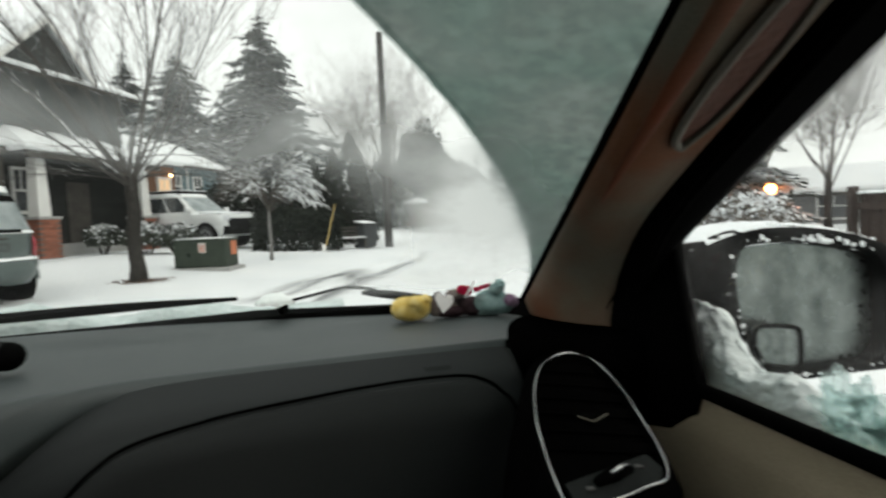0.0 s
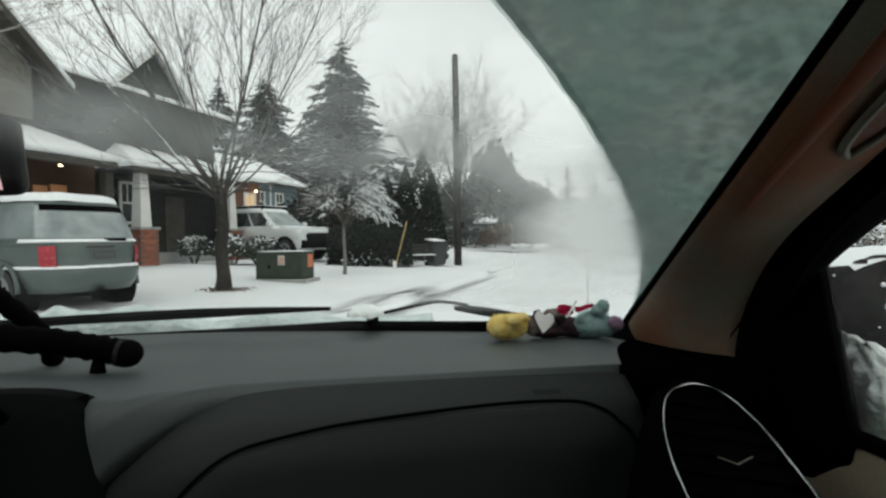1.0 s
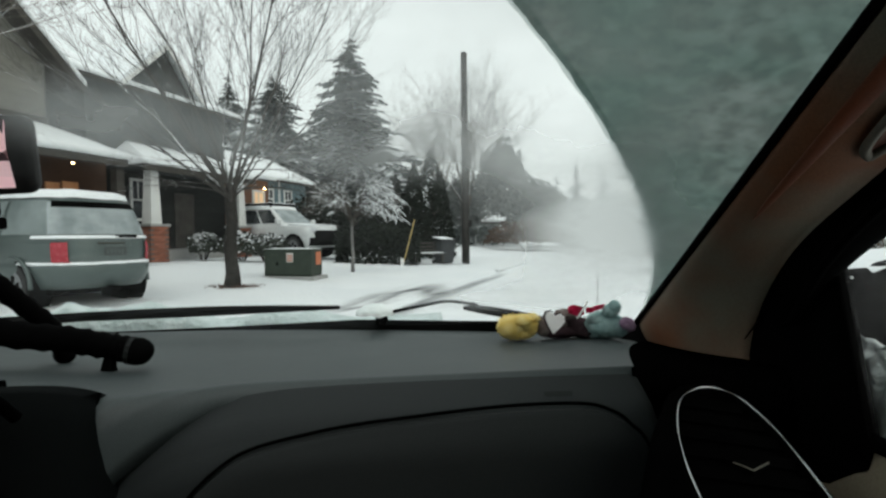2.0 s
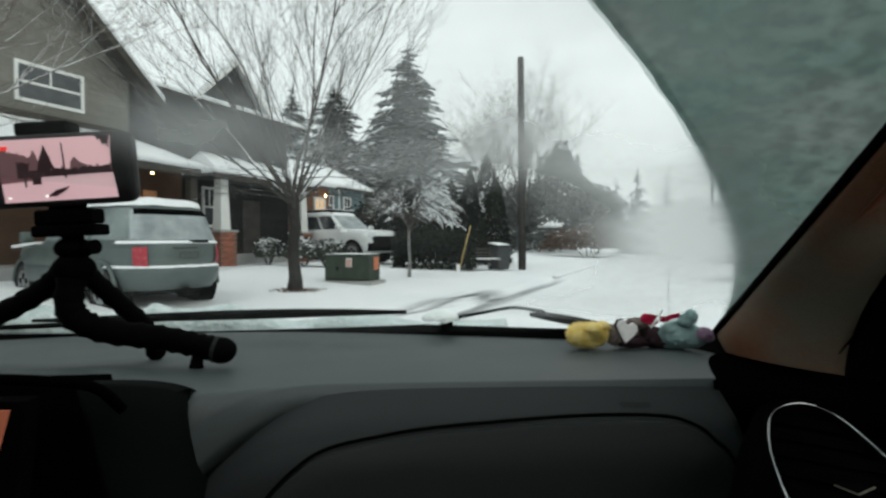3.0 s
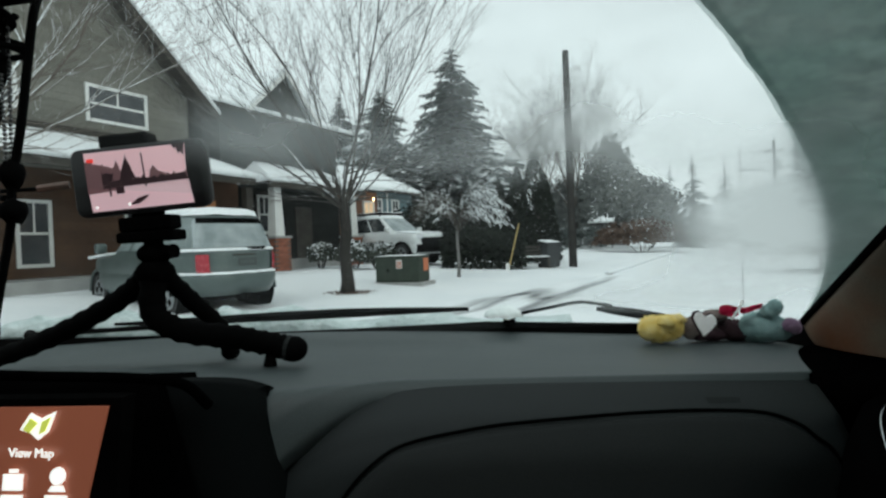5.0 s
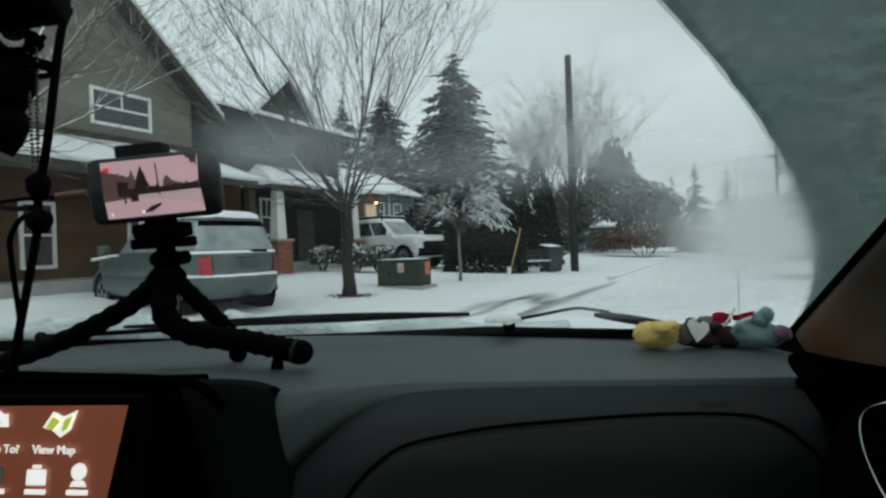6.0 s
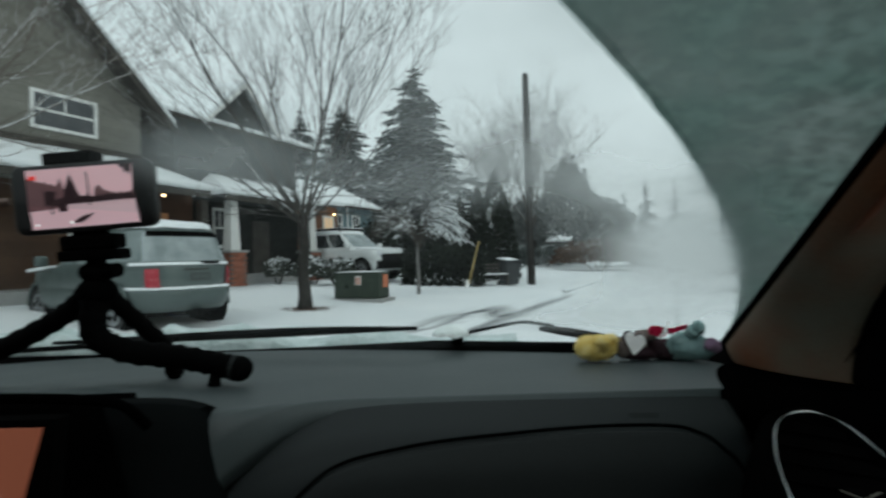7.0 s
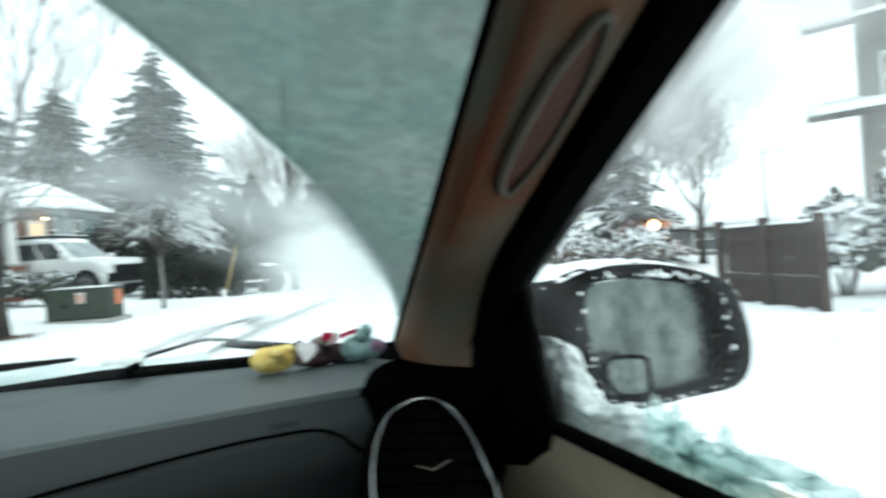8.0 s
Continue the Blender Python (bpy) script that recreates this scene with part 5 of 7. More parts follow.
M_BROWNBUSH = snowy("brown_bush", (0.085, 0.055, 0.042), (0.14, 0.10, 0.08), scale=3, fine=30, amount=-0.05, nscale=2)


def raw(name, verts, faces, material, parent=None, label=""):
    me = bpy.data.meshes.new(name)
    me.from_pydata(verts, [], faces)
    me.materials.append(material)
    ob = new(name, me)
    ob.parent = parent
    if label:
        ob["label"] = label
    return ob


def stick(V, F, a, b, ra, rb, sides=5):
    """A tapered stick into the lists V and F."""
    d = (b - a).normalized()
    s = d.orthogonal().normalized()
    t = d.cross(s)
    k = len(V)
    for p, r in ((a, ra), (b, rb)):
        for i in range(sides):
            w = 2 * math.pi * i / sides
            V.append(p + (s * math.cos(w) + t * math.sin(w)) * r)
    for i in range(sides):
        F.append((k + i, k + (i + 1) % sides, k + sides + (i + 1) % sides, k + sides + i))


def bare_tree(name, label, at, height, spread, trunk_r, fork, seed, limbs=9, twig=M_TWIG, upright=0.75, levels=4, group="", vase=False):
    rd = random.Random(seed)
    tree = empty(name, label, "tree", at, group)
    V, F = [], []
    top = Vector((0.03 * rd.uniform(-1, 1), 0.03 * rd.uniform(-1, 1), fork))
    segs = 6
    pts = [Vector((0.04 * noise.noise(Vector((seed, i * 0.6, 0))), 0.04 * noise.noise(Vector((seed, i * 0.6, 7))), -0.08 + (fork + 0.08) * i / segs)) for i in range(segs + 1)]
    radii = [trunk_r * (1.5 if i == 0 else 1.08 if i == 1 else 1.0 - 0.02 * i) for i in range(segs + 1)]
    part("trunk", tubem(pts, radii, 12), M_BARK, tree, "", True)

    def grow(p, d, length, r, level):
        n = 4 if level < 2 else 3
        for i in range(n):
            d = (d + Vector((rd.gauss(0, 0.10), rd.gauss(0, 0.10), 0.05 * upright + rd.gauss(0, 0.06)))).normalized()
            q = p + d * (length / n)
            r2 = r * (0.84 if level < 2 else 0.78)
            stick(V, F, p, q, r, r2, 6 if level == 0 else 4 if level < 3 else 3)
            p, r = q, r2
            if level < levels and (i > 0 or level > 0):
                for _ in range(2):
                    if rd.random() < 0.85:
                        side = Vector((rd.gauss(0, 1), rd.gauss(0, 1), rd.gauss(0.15, 0.5))).normalized()
                        nd = (d * rd.uniform(0.6, 1.1) + side * 0.75).normalized()
                        grow(p, nd, length * rd.uniform(0.42, 0.62), max(r * 0.6, 0.004), level + 1)

    if vase:
        def rod(p, d, length, r, level, bend):
            n = 7 if level == 0 else 5
            for i in range(n):
                d = (d + Vector((rd.gauss(0, 0.08), rd.gauss(0, 0.08), bend + rd.gauss(0, 0.05)))).normalized()
                q = p + d * (length / n)
                r2 = max(r * (0.83 if level == 0 else 0.78), 0.0022)
                stick(V, F, p, q, r, r2, 6 if level == 0 else 4 if level == 1 else 3)
                p, r = q, r2
                if level < 3 and i > 0:
                    for _ in range((2, 2, 1)[level]):
                        if rd.random() < 0.9:
                            side = Vector((rd.gauss(0, 1), rd.gauss(0, 1), rd.gauss(0.1, 0.5))).normalized()
                            rod(p, (d + side * (0.42, 0.55, 0.7)[level]).normalized(), length * rd.uniform(0.28, 0.5), max(r * 0.5, 0.0035), level + 1, 0.04)
        for k in range(limbs):
            w = 2.39996 * k + rd.uniform(-0.3, 0.3)
            out = 0.06 + 0.50 * spread * ((k + 0.5) / limbs) ** 0.8
            start = pts[-1] + Vector((0.05 * math.cos(w), 0.05 * math.sin(w), -0.05 - 0.35 * rd.random() * (k / limbs)))
            rod(start, Vector((math.cos(w) * out, math.sin(w) * out, 0.85)).normalized(), (height - fork) * rd.uniform(0.72, 1.0), trunk_r * rd.uniform(0.20, 0.36), 0, 0.03)
        for k in range(14):
            w = 2.39996 * k + 0.7
            start = pts[-1] + Vector((0.1 * math.cos(w), 0.1 * math.sin(w), rd.uniform(-0.15, 0.7)))
            rod(start, Vector((math.cos(w), math.sin(w), rd.uniform(0.25, 0.6))).normalized(), rd.uniform(1.3, 2.3), trunk_r * 0.16, 1, -0.09)
        limbs = 0
    for k in range(limbs):
        w = 2 * math.pi * (k + rd.uniform(-0.3, 0.3)) / limbs
        out = rd.uniform(0.12, 1.0) ** 1.3 * spread
        d = Vector((math.cos(w) * out, math.sin(w) * out, upright * rd.uniform(0.75, 1.2))).normalized()
        start = pts[-1] + Vector((0, 0, -0.35 * fork * rd.random() ** 2))
        grow(start, d, (height - fork) * rd.uniform(0.62, 0.9) * (0.75 + 0.25 * d.z), trunk_r * rd.uniform(0.32, 0.5) * 0.8, 0)
    raw("crown", V, F, twig, tree, "many thin bare branches")
    return tree


def conifer(name, label, at, height, width, seed, material=M_NEEDLE, whorls=22, per=11, droop=0.25, clear=0.08, group="", narrow=1.0):
    rd = random.Random(seed)
    tree = empty(name, label, "tree", at, group)
    part("trunk", tubem([(0, 0, -0.2), (0, 0, height * 0.5), (0, 0, height * 0.97)], [0.024 * height, 0.014 * height, 0.01], 8), M_BARK, tree, "", True)
    V, F = [], []
    for w in range(whorls):
        f = w / (whorls - 1)
        z = height * (clear + (0.985 - clear) * f)
        reach = width / 2 * (1 - f) ** narrow + 0.015 * height * (1 - f) + 0.06
        for k in range(per):
            a = 2 * math.pi * (k + rd.random()) / per
            L = reach * rd.uniform(0.5, 1.15) * (1 + 0.42 * noise.noise(Vector((math.cos(a) * 1.6, math.sin(a) * 1.6 + seed, f * 8))))
            d = Vector((math.cos(a), math.sin(a), 0))
            s = Vector((-math.sin(a), math.cos(a), 0))
            zz = z + rd.uniform(-0.8, 0.8) * height / whorls
            for i in range(7):
                t = (i + 0.5) / 7
                c = d * (L * t) + Vector((0, 0, zz + L * (0.10 * t - droop * 1.6 * t * t)))
                wd_ = L * 0.42 * (1 - 0.75 * t) * rd.uniform(0.7, 1.3) + 0.05
                for sg_ in (-1, 1):
                    tip = c + s * (sg_ * wd_) + d * (L * 0.22 * rd.uniform(0.6, 1.2)) + Vector((0, 0, -wd_ * rd.uniform(0.25, 0.8)))
                    b0 = c - d * (L * 0.10)
                    b1 = c + d * (L * 0.10) + Vector((0, 0, 0.03 * rd.uniform(-1, 1)))
                    mid = (b1 + tip) / 2 + d * (L * 0.08) + Vector((0, 0, -0.05 * wd_))
                    i0 = len(V)
                    V.extend((b0, b1, mid, tip))
                    F.append((i0, i0 + 1, i0 + 2, i0 + 3))
            i0 = len(V)
            V.extend((d * (L * 0.8) + s * 0.07 * L + Vector((0, 0, zz - L * 0.2)), d * (L * 0.8) - s * 0.07 * L + Vector((0, 0, zz - L * 0.2)), d * (L * 1.1) + Vector((0, 0, zz - L * droop * 1.5))))
            F.append((i0, i0 + 1, i0 + 2))
    raw("crown", V, F, material, tree, "dense drooping evergreen boughs dusted with snow")
    return tree


def shrub(name, label, at, size, seed, material=M_HEDGE, n=1500, leaf=0.09, shape="ball", category="bush", group=""):
    """A shrub: stems and many small leaves filling an uneven body of the given size."""
    rd = random.Random(seed)
    sh = empty(name, label, category, at, group)
    V, F = [], []
    sx, sy, sz = size
    for k in range(9):
        a = rd.uniform(0, 6.28)
        stick(V, F, Vector((0.05 * sx * math.cos(a), 0.05 * sy * math.sin(a), -0.05)), Vector((0.3 * sx * math.cos(a), 0.3 * sy * math.sin(a), sz * rd.uniform(0.5, 0.85))), 0.02, 0.006, 4)
    raw("stems", V, F, M_BARK, sh)
    V, F = [], []
    while len(F) < n:
        th, u = rd.uniform(0, 6.283), rd.uniform(0, 1)
        if shape == "ball":
            ph = math.acos(1 - 1.25 * u)
            d = Vector((math.sin(ph) * math.cos(th), math.sin(ph) * math.sin(th), math.cos(ph)))
            r = rd.uniform(0.7, 1.0) * (1 + 0.22 * noise.noise(d * 2.1 + Vector((seed, 0, 0))) + 0.16 * noise.noise(d * 6.3 + Vector((0, seed, 0))))
            c = Vector((d.x * sx / 2 * r, d.y * sy / 2 * r, sz * 0.42 + d.z * sz * 0.58 * r))
        elif shape == "cone":
            r = (1 - u ** 1.6) ** 0.7 * rd.uniform(0.75, 1.0) * (1 + 0.2 * noise.noise(Vector((math.cos(th) * 2, u * 6, seed))))
            c = Vector((math.cos(th) * r * sx / 2, math.sin(th) * r * sy / 2, u * sz))
            d = Vector((math.cos(th), math.sin(th), 0.5))
        else:
            c = Vector((rd.uniform(-0.5, 0.5) * sx, rd.uniform(-0.5, 0.5) * sy, 0))
            e = max(abs(c.x) / sx, abs(c.y) / sy) * 2
            top = sz * (1 - 0.25 * e ** 4) * (0.86 + 0.2 * noise.noise(Vector((c.x * 0.8, c.y * 0.8, seed))))
            c.z = top * rd.uniform(0.0, 1.0) ** (0.35 if e < 0.75 else 1.0)
            d = Vector((c.x / sx, c.y / sy, 0.5)).normalized()
        if c.z < 0:
            continue
        ax = Vector((rd.gauss(0, 1), rd.gauss(0, 1), rd.gauss(0, 0.6)))
        t1 = d.cross(ax).normalized()
        t2 = (d * 0.5 + ax.normalized() * 0.7).normalized()
        s = leaf * rd.uniform(0.5, 1.3)
        i0 = len(V)
        V.extend((c - t1 * s * 0.4, c + t2 * s * 0.6 - t1 * 0.1 * s, c + t1 * s * 0.4, c - t2 * s * 0.6))
        F.append((i0, i0 + 1, i0 + 2, i0 + 3))
    raw("foliage", V, F, material, sh)
    return sh


def G(x, y, dz=0.0):
    return (x, y, gz(x, y) + dz)


# street trees
bare_tree("bare_maple", "bare vase-shaped street tree with snow-dusted twigs", G(-2.95, 11.75), 8.2, 2.35, 0.135, 2.15, 11, limbs=13, twig=M_STREETTWIG, vase=True)
bare_tree("bare_maple", "bare tree beside the parked silver car", G(-6.9, 6.3), 8.0, 2.6, 0.13, 2.3, 19, limbs=13, twig=M_TWIGSNOW, vase=True)
def fan_tree(at, seed):
    """A young tree whose long thin shoots arch out and hang under snow, most of them to one side."""
    rd = random.Random(seed)
    tree = empty("young_tree", "small young tree with snow-laden arching twigs", "tree", at)
    part("trunk", tubem([(0, 0, -0.08), (0.02, 0, 0.5), (-0.01, 0.01, 1.1), (0.0, 0, 1.62)], [0.062, 0.048, 0.044, 0.036], 10), M_GREYBARK, tree, "slim pale grey trunk", True)
    V, F, W, H = [], [], [], []
    for k in range(26):
        side = 1 if k % 3 else -1
        w = rd.gauss(0.0, 0.75) if side > 0 else math.pi + rd.gauss(0, 0.6)
        reach = rd.uniform(1.0, 1.75) if side > 0 else rd.uniform(0.8, 1.35)
        rise = rd.uniform(0.35, 1.45) if side > 0 else rd.uniform(0.3, 1.2)
        d = Vector((math.cos(w), math.sin(w), 0))
        p = Vector((0, 0, rd.uniform(1.35, 1.66)))
        z0, r = p.z, rd.uniform(0.016, 0.024)
        for i in range(1, 11):
            t = i / 10
            q = d * (reach * t) + Vector((rd.gauss(0, 0.02), rd.gauss(0, 0.02), z0 + rise * math.sin(2.35 * t ** 0.85) - 0.25 * t ** 4))
            stick(V, F, p, q, r, r * 0.86, 4)
            r = max(r * 0.86, 0.005)
            if i > 2:
                for _ in range(4):
                    c = p.lerp(q, rd.random())
                    e = (d * rd.uniform(0.3, 1.0) + Vector((rd.gauss(0, 0.5), rd.gauss(0, 0.5), rd.uniform(-0.2, 0.5)))).normalized()
                    laden = side > 0 and rd.random() < 0.14 + 0.26 * t
                    for j in range(4):
                        n_ = c + e * rd.uniform(0.07, 0.13)
                        if laden:
                            stick(W, H, c, n_, 0.013, 0.010, 3)
                        else:
                            stick(V, F, c, n_, 0.0055, 0.0045, 3)
                        c = n_
                        e = (e + Vector((0, 0, (-0.26 - 0.25 * t) if side > 0 else -0.06))).normalized()
            p = q
    for k in range(16):
        w = rd.uniform(0, 6.283)
        p = Vector((0, 0, 1.55))
        lean = rd.uniform(0.25, 0.9)
        e = Vector((lean * math.cos(w), lean * math.sin(w), 1)).normalized()
        for j in range(7):
            q = p + e * rd.uniform(0.16, 0.27)
            stick(V, F, p, q, 0.014 - 0.0017 * j, 0.0125 - 0.0017 * j, 4)
            for _ in range(2 if j > 1 else 0):
                d = (e + Vector((rd.gauss(0, 0.7), rd.gauss(0, 0.7), rd.gauss(0, 0.4)))).normalized()
                tip = q + d * rd.uniform(0.15, 0.4)
                if rd.random() < 0.35:
                    stick(W, H, q, tip, 0.011, 0.006, 3)
                else:
                    stick(V, F, q, tip, 0.005, 0.004, 3)
            p, e = q, (e + Vector((rd.gauss(0, 0.15), rd.gauss(0, 0.15), -0.03))).normalized()
    raw("crown", V, F, M_TWIG, tree, "thin brown twigs")
    tagged(raw("twig_snow", W, H, M_SNOW, tree, "snow lying along the twigs"), kind="stuff")
    return tree


M_GREYBARK = snowy("grey_bark", (0.16, 0.155, 0.15), (0.24, 0.235, 0.225), scale=8, fine=40, amount=0.1, nscale=5)
fan_tree(G(-0.7, 16.4), 5)
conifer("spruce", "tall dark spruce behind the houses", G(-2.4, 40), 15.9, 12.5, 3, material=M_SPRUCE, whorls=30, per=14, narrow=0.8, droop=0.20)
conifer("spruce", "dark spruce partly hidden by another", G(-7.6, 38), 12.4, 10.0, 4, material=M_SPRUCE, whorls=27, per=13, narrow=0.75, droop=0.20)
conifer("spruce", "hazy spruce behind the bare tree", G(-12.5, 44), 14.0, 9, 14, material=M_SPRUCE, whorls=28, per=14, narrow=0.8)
for x, y, h, w, s in ((2.35, 24.0, 5.0, 2.0, 1), (1.6, 24.6, 4.4, 1.5, 2), (0.75, 25.2, 3.9, 1.3, 3), (2.9, 25.5, 4.2, 1.6, 4)):
    shrub("arborvitae", "narrow dark columnar evergreen with snow flecks", G(x, y), (w, w, h), s, n=2600, leaf=0.13, shape="cone", category="evergreen", group="columnar evergreens")
shrub("dark_hedge", "dark evergreen hedge behind the young tree", G(0.0, 20.7), (3.2, 2.2, 1.75), 21, n=6500, leaf=0.15, shape="box", category="hedge")
shrub("dark_hedge", "dark tall evergreen screen beside the drive", G(-1.0, 25.2), (7.0, 2.0, 3.2), 22, n=6000, leaf=0.18, shape="box", category="hedge")
for x, y, sx, sz, s in ((-5.9, 18.6, 1.0, 1.0, 31), (-4.6, 18.4, 1.5, 1.05, 32), (-3.7, 18.3, 1.5, 1.0, 33)):
    shrub("snowy_shrub", "rounded shrub with snow on its leaves", G(x, y), (sx, sx, sz), s, material=M_SHRUB, n=1500, leaf=0.11, group="front yard shrubs")
# leaf litter and grass showing round the street tree's foot
rd = random.Random(15)
V, F = [], []
lx, ly, lz = G(-2.95, 11.75)
for k in range(420):
    a, r = rd.uniform(0, 6.283), abs(rd.gauss(0.16, 0.13)) + 0.08
    c = Vector((lx + r * math.cos(a) * 1.3, ly + r * math.sin(a), lz + rd.uniform(-0.01, 0.03)))
    d = Vector((rd.gauss(0, 1), rd.gauss(0, 1), rd.uniform(0.2, 1.2))).normalized() * rd.uniform(0.03, 0.08)
    s = d.orthogonal().normalized() * 0.014
    i0 = len(V)
    V.extend((c - s, c + s, c + d))
    F.append((i0, i0 + 1, i0 + 2))
tagged(raw("leaf_litter", V, F, M_BROWNBUSH), "dark leaves and grass at the street tree's foot", "leaf litter", kind="stuff")
# beyond the pole
bare_tree("bare_maple", "large bare tree behind the far hedge", G(7.6, 47), 13.0, 0.8, 0.3, 3.0, 41, limbs=12, twig=M_TWIGSNOW, upright=0.9, levels=4)
bare_tree("bare_maple", "smaller bare tree beside the far hedge", G(4.2, 44), 11, 0.8, 0.2, 2.5, 42, limbs=9, twig=M_TWIGSNOW, upright=0.9, levels=4)
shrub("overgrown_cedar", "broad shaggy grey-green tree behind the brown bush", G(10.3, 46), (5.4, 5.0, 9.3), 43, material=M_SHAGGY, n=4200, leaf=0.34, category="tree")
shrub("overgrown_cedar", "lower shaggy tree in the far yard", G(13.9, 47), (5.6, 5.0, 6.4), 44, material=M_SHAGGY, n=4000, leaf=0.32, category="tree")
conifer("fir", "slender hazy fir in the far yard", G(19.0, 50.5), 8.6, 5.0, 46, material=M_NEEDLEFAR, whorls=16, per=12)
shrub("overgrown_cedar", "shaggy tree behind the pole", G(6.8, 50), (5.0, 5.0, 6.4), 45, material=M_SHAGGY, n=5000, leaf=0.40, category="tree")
shrub("brown_bush", "low brown leafless thicket with snow on top", G(10.9, 38.5), (6.6, 3.6, 2.3), 51, material=M_BROWNBUSH, n=5500, leaf=0.2)
shrub("hedge", "hazy grey-green hedge in the far yard", G(6.3, 43.5), (6.0, 2.0, 1.9), 52, material=M_SPRUCE, n=3600, leaf=0.2, shape="box", category="hedge")
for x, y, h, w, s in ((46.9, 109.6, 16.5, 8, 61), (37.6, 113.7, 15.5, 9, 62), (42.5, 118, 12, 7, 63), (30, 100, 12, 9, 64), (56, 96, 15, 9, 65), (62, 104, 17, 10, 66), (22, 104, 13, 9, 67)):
    conifer("far_fir", "distant fir with haze put into its pale colour", G(x, y), h, w, s, material=M_NEEDLEFAR, whorls=14, per=9, group="distant firs")
# by the far corner on the other side of the street
conifer("tall_fir", "very tall fir with drooping snowy boughs", G(23.0, 29.0), 22, 8.5, 71, whorls=30, per=11, clear=0.25, droop=0.4)
shrub("ivy_mass", "dark ivy-covered trunk base flecked with snow", G(22.8, 28.6), (6.4, 4.5, 7.4), 72, n=7000, leaf=0.26, shape="ball", category="ivy")
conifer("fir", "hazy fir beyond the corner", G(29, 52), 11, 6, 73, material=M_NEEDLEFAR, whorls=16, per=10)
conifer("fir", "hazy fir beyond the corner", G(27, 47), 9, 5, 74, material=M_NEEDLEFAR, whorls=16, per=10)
shrub("low_shrubs", "low snowy shrubs along the far kerb", G(17.2, 33.5), (2.4, 5.5, 0.9), 75, material=M_TWIGSNOW, n=1600, leaf=0.16)

# utility pole
M_POLE = mat("pole_wood", (0.03, 0.028, 0.026), (0.055, 0.051, 0.047), rough=0.9, scale=3, fine=60, bump=0.5, dist=0.01, spec=0.1)
px, py, pz = G(3.62, 21.7)
util = empty("utility_pole", "weathered dark wooden utility pole", "utility pole", (px, py, pz))
part("shaft", tubem([(0, 0, -0.3), (0, 0, 4.2), (-0.02, 0, 8.75)], [0.165, 0.15, 0.125], 14), M_POLE, util, "", True)
part("cap", tubem([(-0.02, 0, 8.72), (-0.02, 0, 8.80)], [0.128, 0.10], 14), M_POLE, util)
part("ground_strip", boxm(0.10, 0.13, -0.11, -0.085, 0.0, 2.4), M_BLACK, util)

# ---- houses, vehicles and yard things ----
def siding(name, a, b, pitch=0.16):
    """Lapped boards: a saw-tooth relief up the wall, with weathered tone."""
    m = mat(name, a, b, rough=0.85, scale=1.2, fine=25, bump=0, spec=0.12)
    n, l = m.node_tree.nodes, m.node_tree.links
    p = n["Principled BSDF"]
    tc = n.new("ShaderNodeTexCoord")
    sp = n.new("ShaderNodeSeparateXYZ")
    l.new(tc.outputs["Object"], sp.inputs[0])
    md = n.new("ShaderNodeMath")
    md.operation = 'MODULO'
    l.new(sp.outputs["Z"], md.inputs[0])
    md.inputs[1].default_value = pitch
    bp = n.new("ShaderNodeBump")
    bp.inputs["Strength"].default_value = 1.0
    bp.inputs["Distance"].default_value = 0.02
    bp.invert = True
    l.new(md.outputs[0], bp.inputs["Height"])
    l.new(bp.outputs[0], p.inputs["Normal"])
    return m


M_TANWALL = siding("siding_tan", (0.17, 0.165, 0.145), (0.21, 0.205, 0.18))
M_GREYWALL = siding("siding_grey", (0.05, 0.056, 0.056), (0.07, 0.077, 0.076))
M_DARKWALL = siding("siding_porch_shade", (0.022, 0.024, 0.022), (0.032, 0.034, 0.032))
M_BLUEWALL = siding("siding_blue", (0.13, 0.19, 0.21), (0.17, 0.23, 0.25))
M_WHITE = mat("white_paint", (0.72, 0.72, 0.7), (0.8, 0.8, 0.78), rough=0.5, scale=3, fine=60, bump=0.1)
M_EAVE = mat("eave_wood", (0.045, 0.04, 0.036), (0.07, 0.065, 0.057), rough=0.8, scale=3, fine=40, bump=0.2, spec=0.15)
M_DOORWOOD = mat("oak_door", (0.35, 0.14, 0.05), (0.45, 0.2, 0.08), rough=0.5, scale=4, fine=50, bump=0.2)
M_PANE = mat("window_pane", (0.03, 0.035, 0.04), (0.06, 0.065, 0.07), rough=0.08, scale=1.5, fine=5, bump=0, spec=0.8)
M_CONC = mat("concrete", (0.3, 0.3, 0.29), (0.38, 0.38, 0.37), rough=0.9, scale=3, fine=60, bump=0.4)
M_WARM = glow("warm_lamp", (1.0, 0.62, 0.28), 25)


def house(name, label, bx, by):
    p = street(bx, by)
    return empty(name, label, "house", (p.x, p.y, gz(p.x, p.y)), rz=66)


